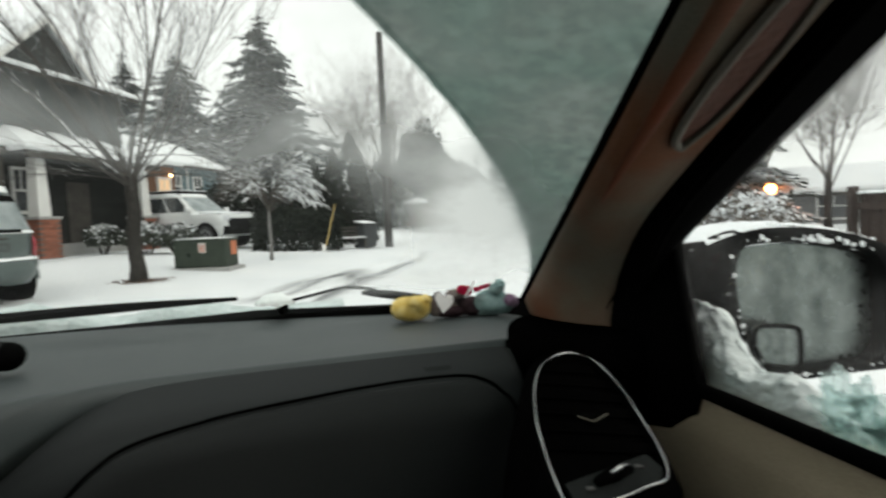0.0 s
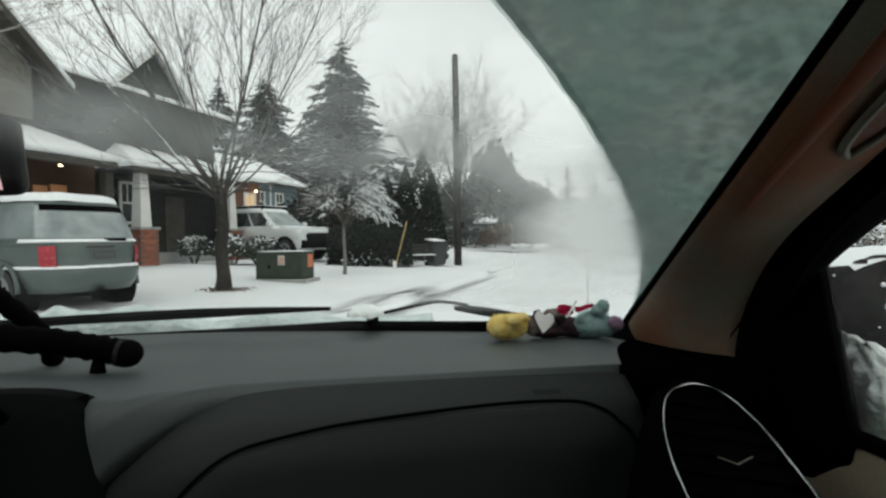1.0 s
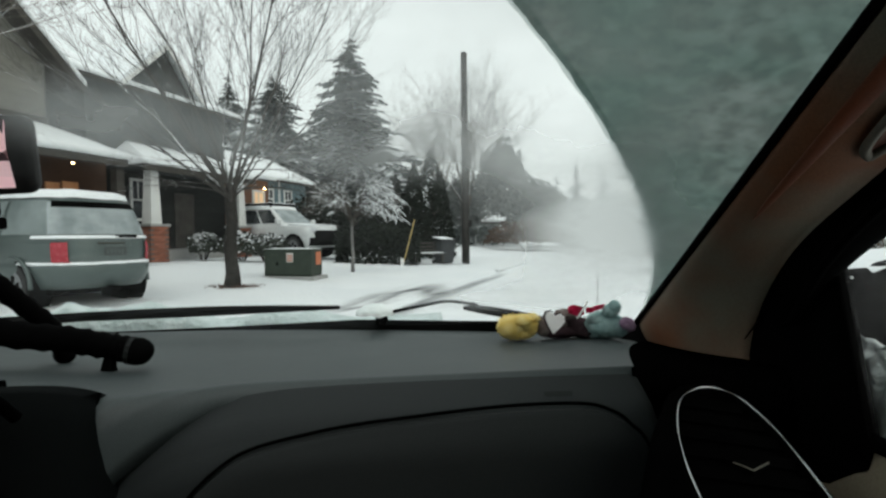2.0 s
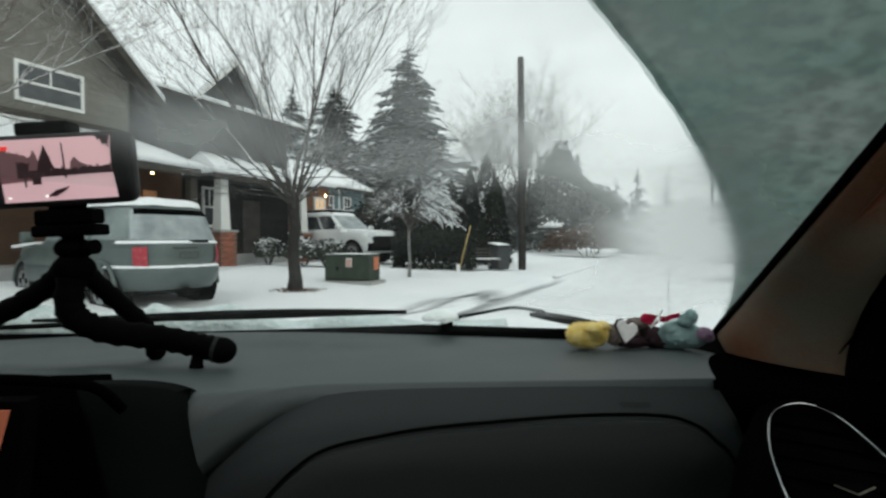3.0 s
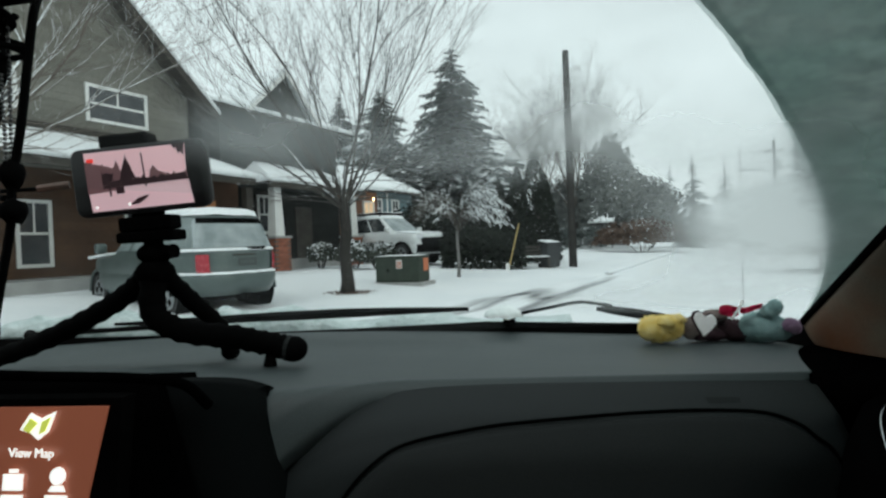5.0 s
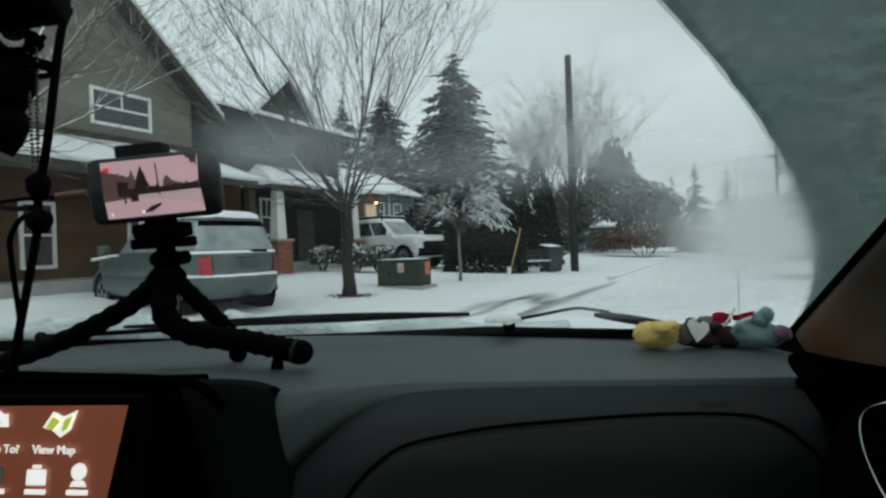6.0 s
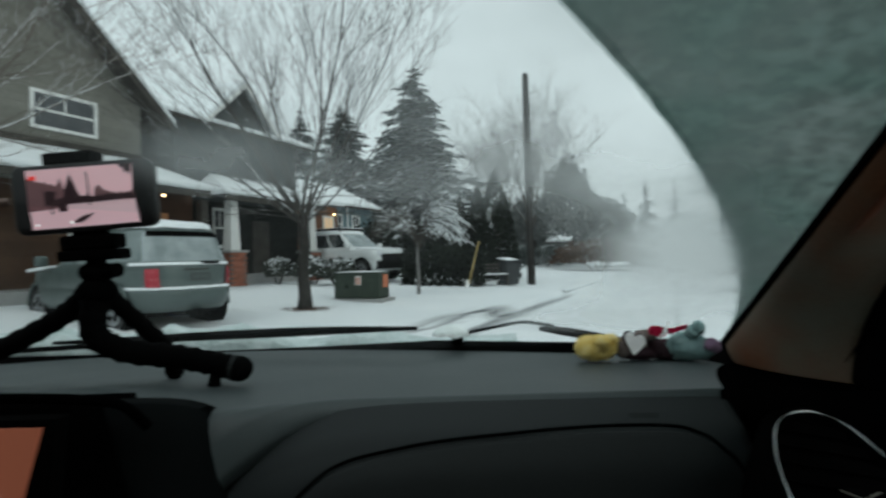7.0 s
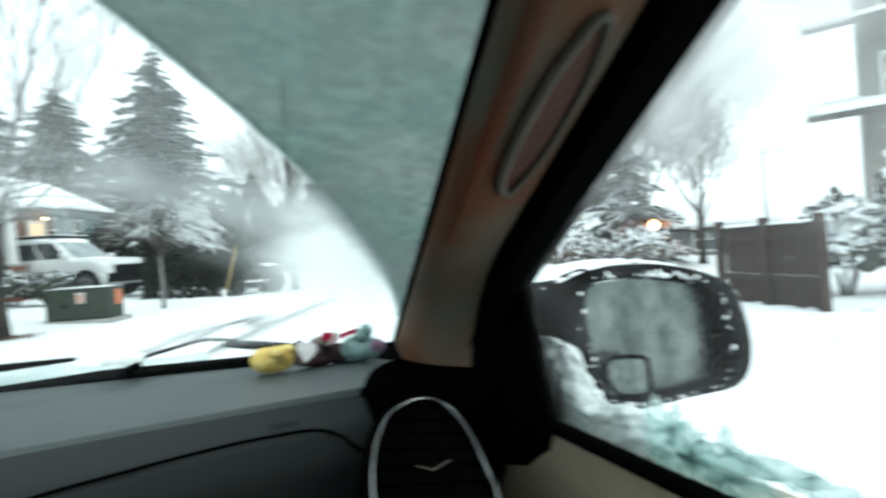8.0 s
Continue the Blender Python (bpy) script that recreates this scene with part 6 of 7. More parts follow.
def gable_block(h, s0, s1, d0, d1, eave, pitch, ridge, wall, over=0.5, snow=0.14):
    """Walls with a gable roof; ridge 'd' runs away from the street, 's' along it."""
    half = (s1 - s0) / 2 if ridge == 'd' else (d1 - d0) / 2
    rise = half * pitch
    if ridge == 'd':
        out = [(s0, d0, -0.4), (s1, d0, -0.4), (s1, d0, eave), ((s0 + s1) / 2, d0, eave + rise), (s0, d0, eave)]
        part("wall", prismm(out, (0, 0, 0), (0, d1 - d0, 0)), wall, h)
    else:
        out = [(s0, d0, -0.4), (s0, d1, -0.4), (s0, d1, eave), (s0, (d0 + d1) / 2, eave + rise), (s0, d0, eave)]
        part("wall", prismm(out, (0, 0, 0), (s1 - s0, 0, 0)), wall, h)
    for sg_ in (-1, 1):
        def at(t, e, dz):
            """t from the ridge (0) to the eave edge (1), e along the ridge."""
            k = (half + over) * t
            z = eave + rise - k * pitch + dz
            if ridge == 'd':
                return ((s0 + s1) / 2 + sg_ * k, d0 - over + (d1 - d0 + 2 * over) * e, z)
            return (s0 - over + (s1 - s0 + 2 * over) * e, (d0 + d1) / 2 + sg_ * k, z)
        part("roof", gridm(2, 2, lambda a, b: at(a, b, 0.02), (0, 0, 0.14)), M_EAVE, h, "dark roof slope")
        part("roof_snow", gridm(12, 24, lambda a, b: at(a * 1.01, b * 1.01 - 0.005, 0.165 + 0.02 * noise.noise(Vector((a * 5, b * 12, s0)))), (0, 0, snow)), M_SNOW, h, "thick even snow on the roof", True)
        if ridge == 'd':
            e = at(1, 0, 0)
            r0 = at(0, 0, 0)
            part("bargeboard", prismm([(r0[0], r0[1] - 0.03, r0[2] + 0.14), (e[0], e[1] - 0.03, e[2] + 0.14), (e[0], e[1] - 0.03, e[2] - 0.12), (r0[0], r0[1] - 0.03, r0[2] - 0.12)], (0, 0, 0), (0, 0.05, 0)), M_EAVE, h)


def house_window(h, s, z, w, tall, d=0.0, lit=None, mull=True):
    win = part("window", boxm(s - w / 2, s + w / 2, d - 0.02, d + 0.05, z - tall / 2, z + tall / 2), lit or M_PANE, h, "")
    fr = 0.09
    for x0, x1, z0, z1 in ((-w / 2 - fr, w / 2 + fr, tall / 2, tall / 2 + fr), (-w / 2 - fr, w / 2 + fr, -tall / 2 - fr, -tall / 2), (-w / 2 - fr, -w / 2, -tall / 2, tall / 2), (w / 2, w / 2 + fr, -tall / 2, tall / 2)):
        part("frame", boxm(s + x0, s + x1, d - 0.06, d + 0.04, z + z0, z + z1, 0.006), M_WHITE, win)
    if mull:
        part("frame", boxm(s - w / 2, s + w / 2, d - 0.045, d, z - 0.03, z + 0.03), M_WHITE, win)
        part("frame", boxm(s - 0.02, s + 0.02, d - 0.04, d, z + 0.03, z + tall / 2), M_WHITE, win)


def porch_roof(h, s0, s1, d0, d1, eave, top, snow=0.14):
    def f(a, b, dz):
        ins = 0.9 * b
        return s0 + ins + (s1 - s0 - 2 * ins) * a, d0 + (d1 - d0) * b, eave + (top - eave) * b + dz
    part("porch_roof", gridm(4, 2, lambda a, b: f(a, b, 0), (0, 0, -0.12)), M_EAVE, h)
    part("porch_snow", gridm(24, 10, lambda a, b: f(a * 1.02 - 0.01, b * 1.02 - 0.02, 0.012 + 0.02 * noise.noise(Vector((a * 9, b * 5, s0)))), (0, 0, snow)), M_SNOW, h, "snow on the porch roof", True)
    for sd in (0, 1):
        x = s0 + (s1 - s0) * sd
        xi = x + (0.9 if sd == 0 else -0.9)
        part("porch_hip", prismm([(x, d0, eave), (xi, d1, top), (x, d1, eave)], (0, 0, 0.0), (0, 0, 0.15)), M_SNOW, h)
    part("fascia", boxm(s0, s1, d0 - 0.02, d0 + 0.04, eave - 0.20, eave - 0.06), M_EAVE, h)


# first house: tall front gable in tan, porch with a lit oak door
h1 = house("house", "tan two-storey house with a steep snowy gable and lit porch", -14.3, 1.6)
gable_block(h1, -9.0, 0.0, 0.0, 8.0, 5.65, 0.95, 'd', M_TANWALL, over=0.65)
# brown siding, its tone lifted towards orange for the porch lamp's glow
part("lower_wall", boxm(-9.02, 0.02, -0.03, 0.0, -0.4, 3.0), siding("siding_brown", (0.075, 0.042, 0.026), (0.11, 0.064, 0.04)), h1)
part("belt_board", boxm(-9.05, 0.05, -0.06, 0.0, 3.9, 4.15, 0.01), M_EAVE, h1)
house_window(h1, -2.15, 4.9, 1.5, 0.85)
house_window(h1, -5.2, 4.9, 1.2, 0.85)
porch_roof(h1, -8.5, 0.7, -2.2, 0.0, 2.95, 3.85)
part("porch_deck", boxm(-8.2, 0.3, -2.1, 0.0, -0.3, 0.25), M_CONC, h1)
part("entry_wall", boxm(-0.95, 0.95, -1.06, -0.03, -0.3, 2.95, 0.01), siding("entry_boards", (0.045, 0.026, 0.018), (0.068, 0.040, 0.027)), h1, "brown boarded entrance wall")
d1_ = part("door", boxm(-0.38, 0.06, -1.13, -1.055, 0.25, 2.3, 0.01), M_DOORWOOD, h1, "warm oak front door")
part("door_panel", boxm(-0.31, -0.01, -1.15, -1.12, 1.35, 2.1, 0.01), M_DOORWOOD, d1_)
part("door_panel", boxm(-0.31, -0.01, -1.15, -1.12, 0.45, 1.15, 0.01), M_DOORWOOD, d1_)
house_window(h1, -1.75, 1.35, 0.6, 1.5, d=-0.04)
part("sidelight", boxm(-0.80, -0.44, -1.11, -1.055, 0.30, 2.25, 0.01), M_DOORWOOD, h1, "panelled oak side leaf lit by the porch lamp")
house_window(h1, -4.3, 1.35, 0.6, 1.5, d=-0.04)
part("porch_lamp", ball(bmesh.new(), (-0.36, -1.5, 2.77), 0.036, 1, 1, 0.5), M_WARM, h1, "lit porch lamp", True)
for s in (-8.0, 0.62):
    part("porch_post", boxm(s - 0.12, s + 0.12, -2.0, -1.76, 0.2, 2.7, 0.01), M_EAVE, h1)

# second house: dark grey, white porch column on a brick pier
h2 = house("house", "dark grey house with snowy porch roof and brick pier", -14.5, 2.9)
gable_block(h2, 0.0, 5.9, 0.0, 9.0, 5.75, 0.42, 's', M_GREYWALL, over=0.5)
# dark siding, lowered further in colour for the shade under the porch
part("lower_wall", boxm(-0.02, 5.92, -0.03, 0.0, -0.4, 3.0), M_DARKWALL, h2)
gable = [(1.3, -0.35, 5.9), (3.9, -0.35, 5.9), (2.6, -0.35, 7.35)]
part("dormer", prismm(gable, (0, 0, 0), (0, 3.2, 0)), M_GREYWALL, h2, "small front gable")
for sg_ in (-1, 1):
    part("dormer_roof", prismm([(2.6, -0.6, 7.50), (2.6 + sg_ * 1.75, -0.6, 5.78), (2.6 + sg_ * 1.75, -0.6, 5.93), (2.6, -0.6, 7.66)], (0, 0, 0), (0, 3.6, 0)), M_SNOW, h2, "snow on the dormer")
    part("dormer_board", prismm([(2.6, -0.63, 7.50), (2.6 + sg_ * 1.75, -0.63, 5.78), (2.6 + sg_ * 1.75, -0.63, 5.62), (2.6, -0.63, 7.30)], (0, 0, 0), (0, 0.06, 0)), M_WHITE, h2)
porch_roof(h2, 0.5, 5.7, -1.75, 0.0, 3.05, 3.85)
part("porch_deck", boxm(0.6, 5.5, -1.2, 0.0, -0.3, 0.35), M_CONC, h2)
for s in (1.15, 5.2):
    part("brick_pier", boxm(s - 0.34, s + 0.34, -1.62, -0.98, -0.3, 1.12, 0.01), mat("mortar", (0.13, 0.085, 0.07), (0.17, 0.115, 0.095), rough=0.95, scale=6, fine=90, bump=0.2), h2, "red brick pier")
    part("pier_cap", boxm(s - 0.39, s + 0.39, -1.67, -0.93, 1.12, 1.2, 0.01), M_CONC, h2)
    bm = prism(bmesh.new(), [(s - 0.2, -1.5, 1.2), (s + 0.2, -1.5, 1.2), (s + 0.2, -1.1, 1.2), (s - 0.2, -1.1, 1.2)], (0, 0, 0), (0, 0, 1.7))
    for v in bm.verts:
        if v.co.z > 2:
            v.co.x = s + (v.co.x - s) * 0.72
            v.co.y = -1.3 + (v.co.y + 1.3) * 0.72
    part("column", bm, M_WHITE, h2, "tapered white porch column")
house_window(h2, 1.75, 2.05, 0.45, 1.25, d=-0.04)
part("door", boxm(3.3, 4.2, -0.08, -0.02, 0.35, 2.4, 0.01), M_EAVE, h2)

# third house: blue-green wing with white windows and a lit entrance
h3 = house("house", "blue-green house with white windows and a lit entrance", -17.0, 12.4)
gable_block(h3, 0.0, 6.2, 0.0, 6.0, 3.95, 0.48, 's', M_BLUEWALL, over=0.45)
house_window(h3, 2.7, 2.85, 0.6, 1.0)
house_window(h3, 4.4, 2.85, 0.6, 1.0)
part("corner_board", boxm(3.55, 3.67, -0.03, 0.0, 0, 3.95), M_WHITE, h3)
part("entry", boxm(-1.6, 0.9, -1.3, 1.0, -0.3, 3.55), siding("siding_brown", (0.16, 0.085, 0.055), (0.2, 0.11, 0.07)), h3, "brown shingled entrance")
part("entry_snow", prismm([(-1.9, -1.6, 3.6), (1.2, -1.6, 3.6), (0.6, 1.2, 4.2), (-1.3, 1.2, 4.2)], (0, 0, 0), (0, 0, 0.16)), M_SNOW, h3)
house_window(h3, 0.1, 2.3, 0.7, 1.3, d=-1.33, lit=glow("lit_pane", (0.9, 0.6, 0.35), 0.3))
part("entry_lamp", ball(bmesh.new(), (0.45, -1.45, 3.15), 0.042), M_WARM, h3, "lit wall lamp", True)

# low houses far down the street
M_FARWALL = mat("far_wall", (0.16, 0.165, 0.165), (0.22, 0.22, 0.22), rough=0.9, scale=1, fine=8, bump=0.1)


def low_house(x, y, rz, w, d, eave, pitch=0.35):
    h = empty("low_house", "low distant house with a white snowy roof", "house", G(x, y), rz=rz, group="distant low houses")
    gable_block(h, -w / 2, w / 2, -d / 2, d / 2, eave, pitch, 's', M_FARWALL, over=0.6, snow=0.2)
    for s in (-w * 0.25, w * 0.2):
        house_window(h, s, eave * 0.55, 1.2, 1.1, d=-d / 2)
    return h


low_house(31, 74, -10, 11, 8, 3.4)
low_house(27.6, 68, -10, 6, 5, 2.3)
low_house(5.5, 58, 30, 10, 7, 3.0)
low_house(10.5, 56, 20, 6, 5, 2.2)


# ---- vehicles ----
def paint(name, c, rough=0.35):
    m = mat(name, c, tuple(v * 0.86 for v in c), rough=rough, scale=2.5, fine=70, bump=0.04, metal=0.15)
    return m


M_TYRE = mat("tyre", (0.015, 0.015, 0.015), (0.03, 0.03, 0.03), rough=0.9, scale=20, fine=90, bump=0.4)
M_RIM = mat("alloy_rim", (0.35, 0.36, 0.37), (0.25, 0.26, 0.27), rough=0.35, metal=0.8, bump=0)
M_CARGLASS = mat("dark_car_glass", (0.02, 0.024, 0.026), (0.035, 0.04, 0.042), rough=0.08, scale=3, bump=0, spec=0.9)
M_REDLIGHT = mat("red_lens", (0.30, 0.010, 0.024), (0.40, 0.030, 0.045), rough=0.25, scale=12, bump=0.1)
M_CLEARLIGHT = mat("clear_lens", (0.55, 0.57, 0.6), (0.7, 0.72, 0.74), rough=0.12, bump=0)
M_FROSTCAR = mat("frosted_car_glass", (0.12, 0.15, 0.15), (0.24, 0.28, 0.28), rough=0.5, scale=2, fine=50, bump=0.3)
M_SNOWGLASS = mat("snowed_glass", (0.18, 0.215, 0.22), (0.38, 0.42, 0.43), rough=0.5, scale=3, fine=60, bump=0.4)


def vehicle(name, label, at, rz, L, W, H, colour, belt, nose, cowl, rake, arch, group, rack=False, corner=5.0, side_glass=M_CARGLASS):
    """A sports utility with rounded corners: y is forward from the rear bumper (0) to the nose (L)."""
    v = empty(name, label, "car", at, group, rz)
    hw = W / 2
    wf, wr, R = L - 0.95, 1.02, arch
    span = H - belt
    ww = hw - (0.08 if corner < 4 else 0.0)
    # height, half width, rear end, front end
    layers = [(0.34, 0.93, 0.12, L - 0.20), (0.44, 0.965, 0.02, L - 0.06), (0.54, 0.975, -0.05, L - 0.01), (0.64, 0.985, -0.07, L), (0.70, 0.985, -0.05, L), (0.735, 0.975, 0.0, L - 0.02),
              (0.76, 0.985, 0.05, L - 0.03), (0.90, 1.0, 0.045, L - 0.06), (nose - 0.03, 1.0, 0.05, L - 0.11), (nose, 0.99, 0.055, L - 0.22), (belt - 0.05, 0.985, 0.06, cowl + 0.30), (belt - 0.01, 0.97, 0.075, cowl + 0.03),
              (belt + 0.02, 0.955, 0.09, cowl - 0.02), (belt + 0.25 * span, 0.915, 0.09 + rake * 0.25, cowl - 0.24), (belt + 0.55 * span, 0.865, 0.09 + rake * 0.6, cowl - 0.52), (belt + 0.80 * span, 0.81, 0.09 + rake * 0.95, cowl - 0.75),
              (belt + 0.90 * span, 0.76, 0.12 + rake * 1.15, cowl - 0.88), (belt + 0.96 * span, 0.69, 0.17 + rake * 1.35, cowl - 1.02), (belt + 0.99 * span, 0.58, 0.28 + rake * 1.5, cowl - 1.2), (H, 0.3, 0.7 + rake * 1.6, cowl - 1.7)]

    def at_height(z):
        for a, b in zip(layers, layers[1:]):
            if z <= b[0]:
                f = max(0.0, (z - a[0]) / (b[0] - a[0]))
                return [a[i] + (b[i] - a[i]) * f for i in (1, 2, 3)]
        return layers[-1][1:]

    def skin(t, z, off=0.0):
        """A point of the outline at height z; t in radians from the right-hand side, forward positive."""
        w, y0, y1 = at_height(z)
        c, s = math.cos(t), math.sin(t)
        x = math.copysign(abs(c) ** (2 / corner), c) * (w * hw + off)
        y = (y0 + y1) / 2 + math.copysign(abs(s) ** (2 / corner), s) * ((y1 - y0) / 2 + off)
        return (x, y, z)

    ring = [2 * math.pi * k / 72 for k in range(72)]
    bm = bmesh.new()
    rows = [[bm.verts.new(skin(t, lay[0])) for t in ring] for lay in layers]
    for a, b in zip(rows, rows[1:]):
        for i in range(72):
            bm.faces.new((a[i], a[(i + 1) % 72], b[(i + 1) % 72], b[i]))
    bm.faces.new(rows[0][::-1])
    bm.faces.new(rows[-1])
    part("body", bm, colour, v, "", True)

    def t_of_x(f, front):
        t = math.acos(max(-1.0, min(1.0, math.copysign(abs(f) ** (corner / 2), f))))
        return t if front else -t

    def t_of_y(f, side):
        t = math.asin(max(-1.0, min(1.0, math.copysign(abs(f) ** (corner / 2), f))))
        return t if side > 0 else math.pi - t

    def patch(nm, ts, z0, z1, material, off=0.006, nz=8, label_="", lean=0.0, parent=None):
        """A piece lying on the skin: from t to t, from height to height."""
        n = 24
        lap = 2 * math.pi
        ts = (ts[0], ts[1] - lap * round((ts[1] - ts[0]) / lap))
        return part(nm, gridm(n, nz, lambda a, b: skin(ts[0] + (ts[1] - ts[0]) * a, z0 + (z1 - z0) * b + lean * (0.5 - abs(a - 0.5)), off + 0.012 * min(1, 6 * min(a, 1 - a, b, 1 - b)) * (off > 0.01))), material, parent or v, label_, True)

    g0, g1 = belt + 0.05, belt + 0.80 * span
    patch("rear_window", (t_of_x(0.84, False), t_of_x(-0.84, False)), g0, g1 - 0.03 * span, M_SNOWGLASS, 0.007, label_="rear glass under thin snow")
    patch("rear_glass_gap", (t_of_x(0.80, False), t_of_x(-0.76, False)), g1 - 0.15 * span, g1 - 0.01, M_BLACK, 0.010, nz=2)
    patch("windscreen", (t_of_x(-0.86, True), t_of_x(0.86, True)), g0, g1 + 0.02, M_SNOWGLASS, 0.007)
    for side in (-1, 1):
        for a, b in ((-0.84, -0.36), (-0.30, 0.22), (0.28, 0.80)):
            patch("side_window", (t_of_y(a, side), t_of_y(b, side)), g0, g1, side_glass, 0.007)
        part("side_mirror", boxm(side * (hw + 0.06) - 0.10, side * (hw + 0.06) + 0.10, cowl - 0.42, cowl - 0.26, belt + 0.02, belt + 0.22, 0.04), colour, v, "", True)
        patch("taillight", (t_of_x(side * 0.60, False), t_of_y(-0.88, side)), belt - 0.38, belt - 0.07, M_REDLIGHT, 0.030, label_="red lamp")
        patch("headlight", (t_of_x(side * 0.60, True), t_of_y(0.93, side)), nose - 0.24, nose - 0.05, M_CLEARLIGHT, 0.012)
        for wy in (wr, wf):
            part("wheel_well", tubem([(side * (ww - 0.30), wy, 0.38), (side * (ww + 0.004), wy, 0.38)], R + 0.075, 28), M_BLACK, v)
            wheel = part("wheel", tubem([(side * (ww - 0.24), wy, 0.36), (side * (ww - 0.02), wy, 0.36), (side * (ww + 0.010), wy, 0.36)], [R, R, R * 0.93], 24), M_TYRE, v)
            part("rim", tubem([(side * (ww - 0.06), wy, 0.36), (side * (ww + 0.014), wy, 0.36)], [R * 0.62, R * 0.66], 20), M_RIM, wheel)
            for s in range(5):
                part("spoke_gap", boxm(-0.004, 0.004, -0.05, 0.05, 0.08, 0.19, m=pose(side * (ww + 0.014), wy, 0.36, 72.0 * s, 0, 0)), M_BLACK, wheel)
            part("fender_flare", tubem([(side * (ww + 0.004), wy + (R + 0.09) * math.cos(math.pi * k / 12), 0.36 + (R + 0.09) * math.sin(math.pi * k / 12)) for k in range(13)], 0.032, 6), M_BLACK if rack else colour, v, "", True)
        part("rocker", boxm(side * (hw - 0.16) - 0.04, side * (hw - 0.16) + 0.045, wr + R + 0.1, wf - R - 0.1, 0.34, 0.46, 0.02), M_BLACK, v)
    # lying snow: roof, bonnet, bumper and the ledge under the rear glass
    crown = belt + 0.86 * span
    bm = bmesh.new()
    rows = []
    for k in range(9):
        z = crown + (H - crown) * (k / 8) ** 0.7
        rows.append([bm.verts.new(Vector(skin(t, z, 0.022)) + Vector((0, 0, 0.055 * min(1, k / 2) + 0.02 * noise.noise(Vector((t * 3, k * 0.5, L)))))) for t in ring])
    for a, b in zip(rows, rows[1:]):
        for i in range(72):
            bm.faces.new((a[i], a[(i + 1) % 72], b[(i + 1) % 72], b[i]))
    bm.faces.new(rows[-1])
    part("roof_snow", bm, M_SNOW, v, "thick snow on the roof", True)
    part("bonnet_snow", gridm(14, 12, lambda a, b: ((-hw + 0.10) + (W - 0.20) * a, cowl + 0.02 + (L - 0.30 - cowl) * b, belt + 0.02 + (nose - belt + 0.02) * b + 0.03 * math.sin(math.pi * a) ** 0.5 + 0.015 * noise.noise(Vector((a * 6, b * 6, L)))), (0, 0, -0.06)), M_SNOW, v, "", True)
    part("bumper_snow", gridm(30, 4, lambda a, b: Vector(skin(t_of_x(0.93 - 1.86 * a, False), 0.70, 0.01)) + Vector((0, 0.11 * b, 0.03 + 0.02 * math.sin(math.pi * b) + 0.010 * noise.noise(Vector((a * 14, b * 3, 1))))), (0, 0, -0.025)), M_SNOW, v, "", True)
    patch("ledge_snow", (t_of_x(0.90, False), t_of_x(-0.90, False)), belt - 0.015, belt + 0.035, M_SNOW, 0.014, nz=3)
    # rear: plate, handle, seams, tow hitch
    plate = patch("plate", (t_of_x(0.22, False), t_of_x(-0.14, False)), 0.84, 0.97, mat("plate", (0.040, 0.048, 0.046), (0.060, 0.068, 0.066), rough=0.5, bump=0.1), 0.008, nz=2, label_="dim plate with illegible characters")
    for k in range(5):
        patch("character_bar", (t_of_x(0.17 - 0.06 * k, False), t_of_x(0.14 - 0.06 * k, False)), 0.872, 0.938, colour, 0.010, nz=1, parent=plate)
    patch("hatch_wiper", (t_of_x(0.46, False), t_of_x(0.06, False)), belt - 0.005, belt + 0.045, M_BLACK, 0.022, nz=3)
    patch("hatch_handle", (t_of_x(0.20, False), t_of_x(-0.24, False)), belt - 0.10, belt - 0.075, M_EAVE, 0.012, nz=3)
    for sd in (-1, 1):
        patch("hatch_seam", (t_of_x(sd * 0.705, False), t_of_x(sd * 0.698, False)), 0.76, belt - 0.02, M_BLACK, 0.003, nz=4)
    part("under_body", boxm(-hw + 0.30, hw - 0.30, 0.42, L - 0.5, 0.24, 0.40, 0.03), M_BLACK, v)
    part("tow_hitch", boxm(-0.06, 0.06, -0.04, 0.3, 0.25, 0.36, 0.01), M_BLACK, v)
    # front: grille and bumper
    patch("grille", (t_of_x(-0.74, True), t_of_x(0.74, True)), nose - (0.50 if rack else 0.36), nose - (0.16 if rack else 0.10), M_BLACK, 0.015)
    patch("front_bumper", (t_of_y(0.90, -1), t_of_y(0.90, 1)) if rack else (t_of_x(-0.7, True), t_of_x(0.7, True)), 0.40, 0.72, M_BLACK if rack else colour, 0.02)
    if rack:
        tz = H + 0.02
        y0, y1 = 0.45 + rake, cowl - 0.95
        for side in (-1, 1):
            part("rack_rail", tubem([(side * (hw - 0.3), y0, tz + 0.09), (side * (hw - 0.3), y1, tz + 0.09)], 0.025, 8), M_BLACK, v)
            for y in (y0 + 0.1, (y0 + y1) / 2, y1 - 0.1):
                part("rack_foot", boxm(side * (hw - 0.3) - 0.02, side * (hw - 0.3) + 0.02, y - 0.04, y + 0.04, H - 0.08, tz + 0.09), M_BLACK, v)
        for k in range(6):
            y = y0 + 0.04 + (y1 - y0 - 0.08) * k / 5
            part("rack_bar", boxm(-hw + 0.28, hw - 0.28, y - 0.03, y + 0.03, tz + 0.07, tz + 0.11, 0.01), M_BLACK, v)
        part("rack_snow", gridm(8, 12, lambda a, b: (-hw + 0.3 + (W - 0.6) * a, y0 + (y1 - y0) * b, tz + 0.135 + 0.02 * noise.noise(Vector((a * 5, b * 8, 3)))), (0, 0, -0.03)), M_SNOW, v, "", True)
    return v


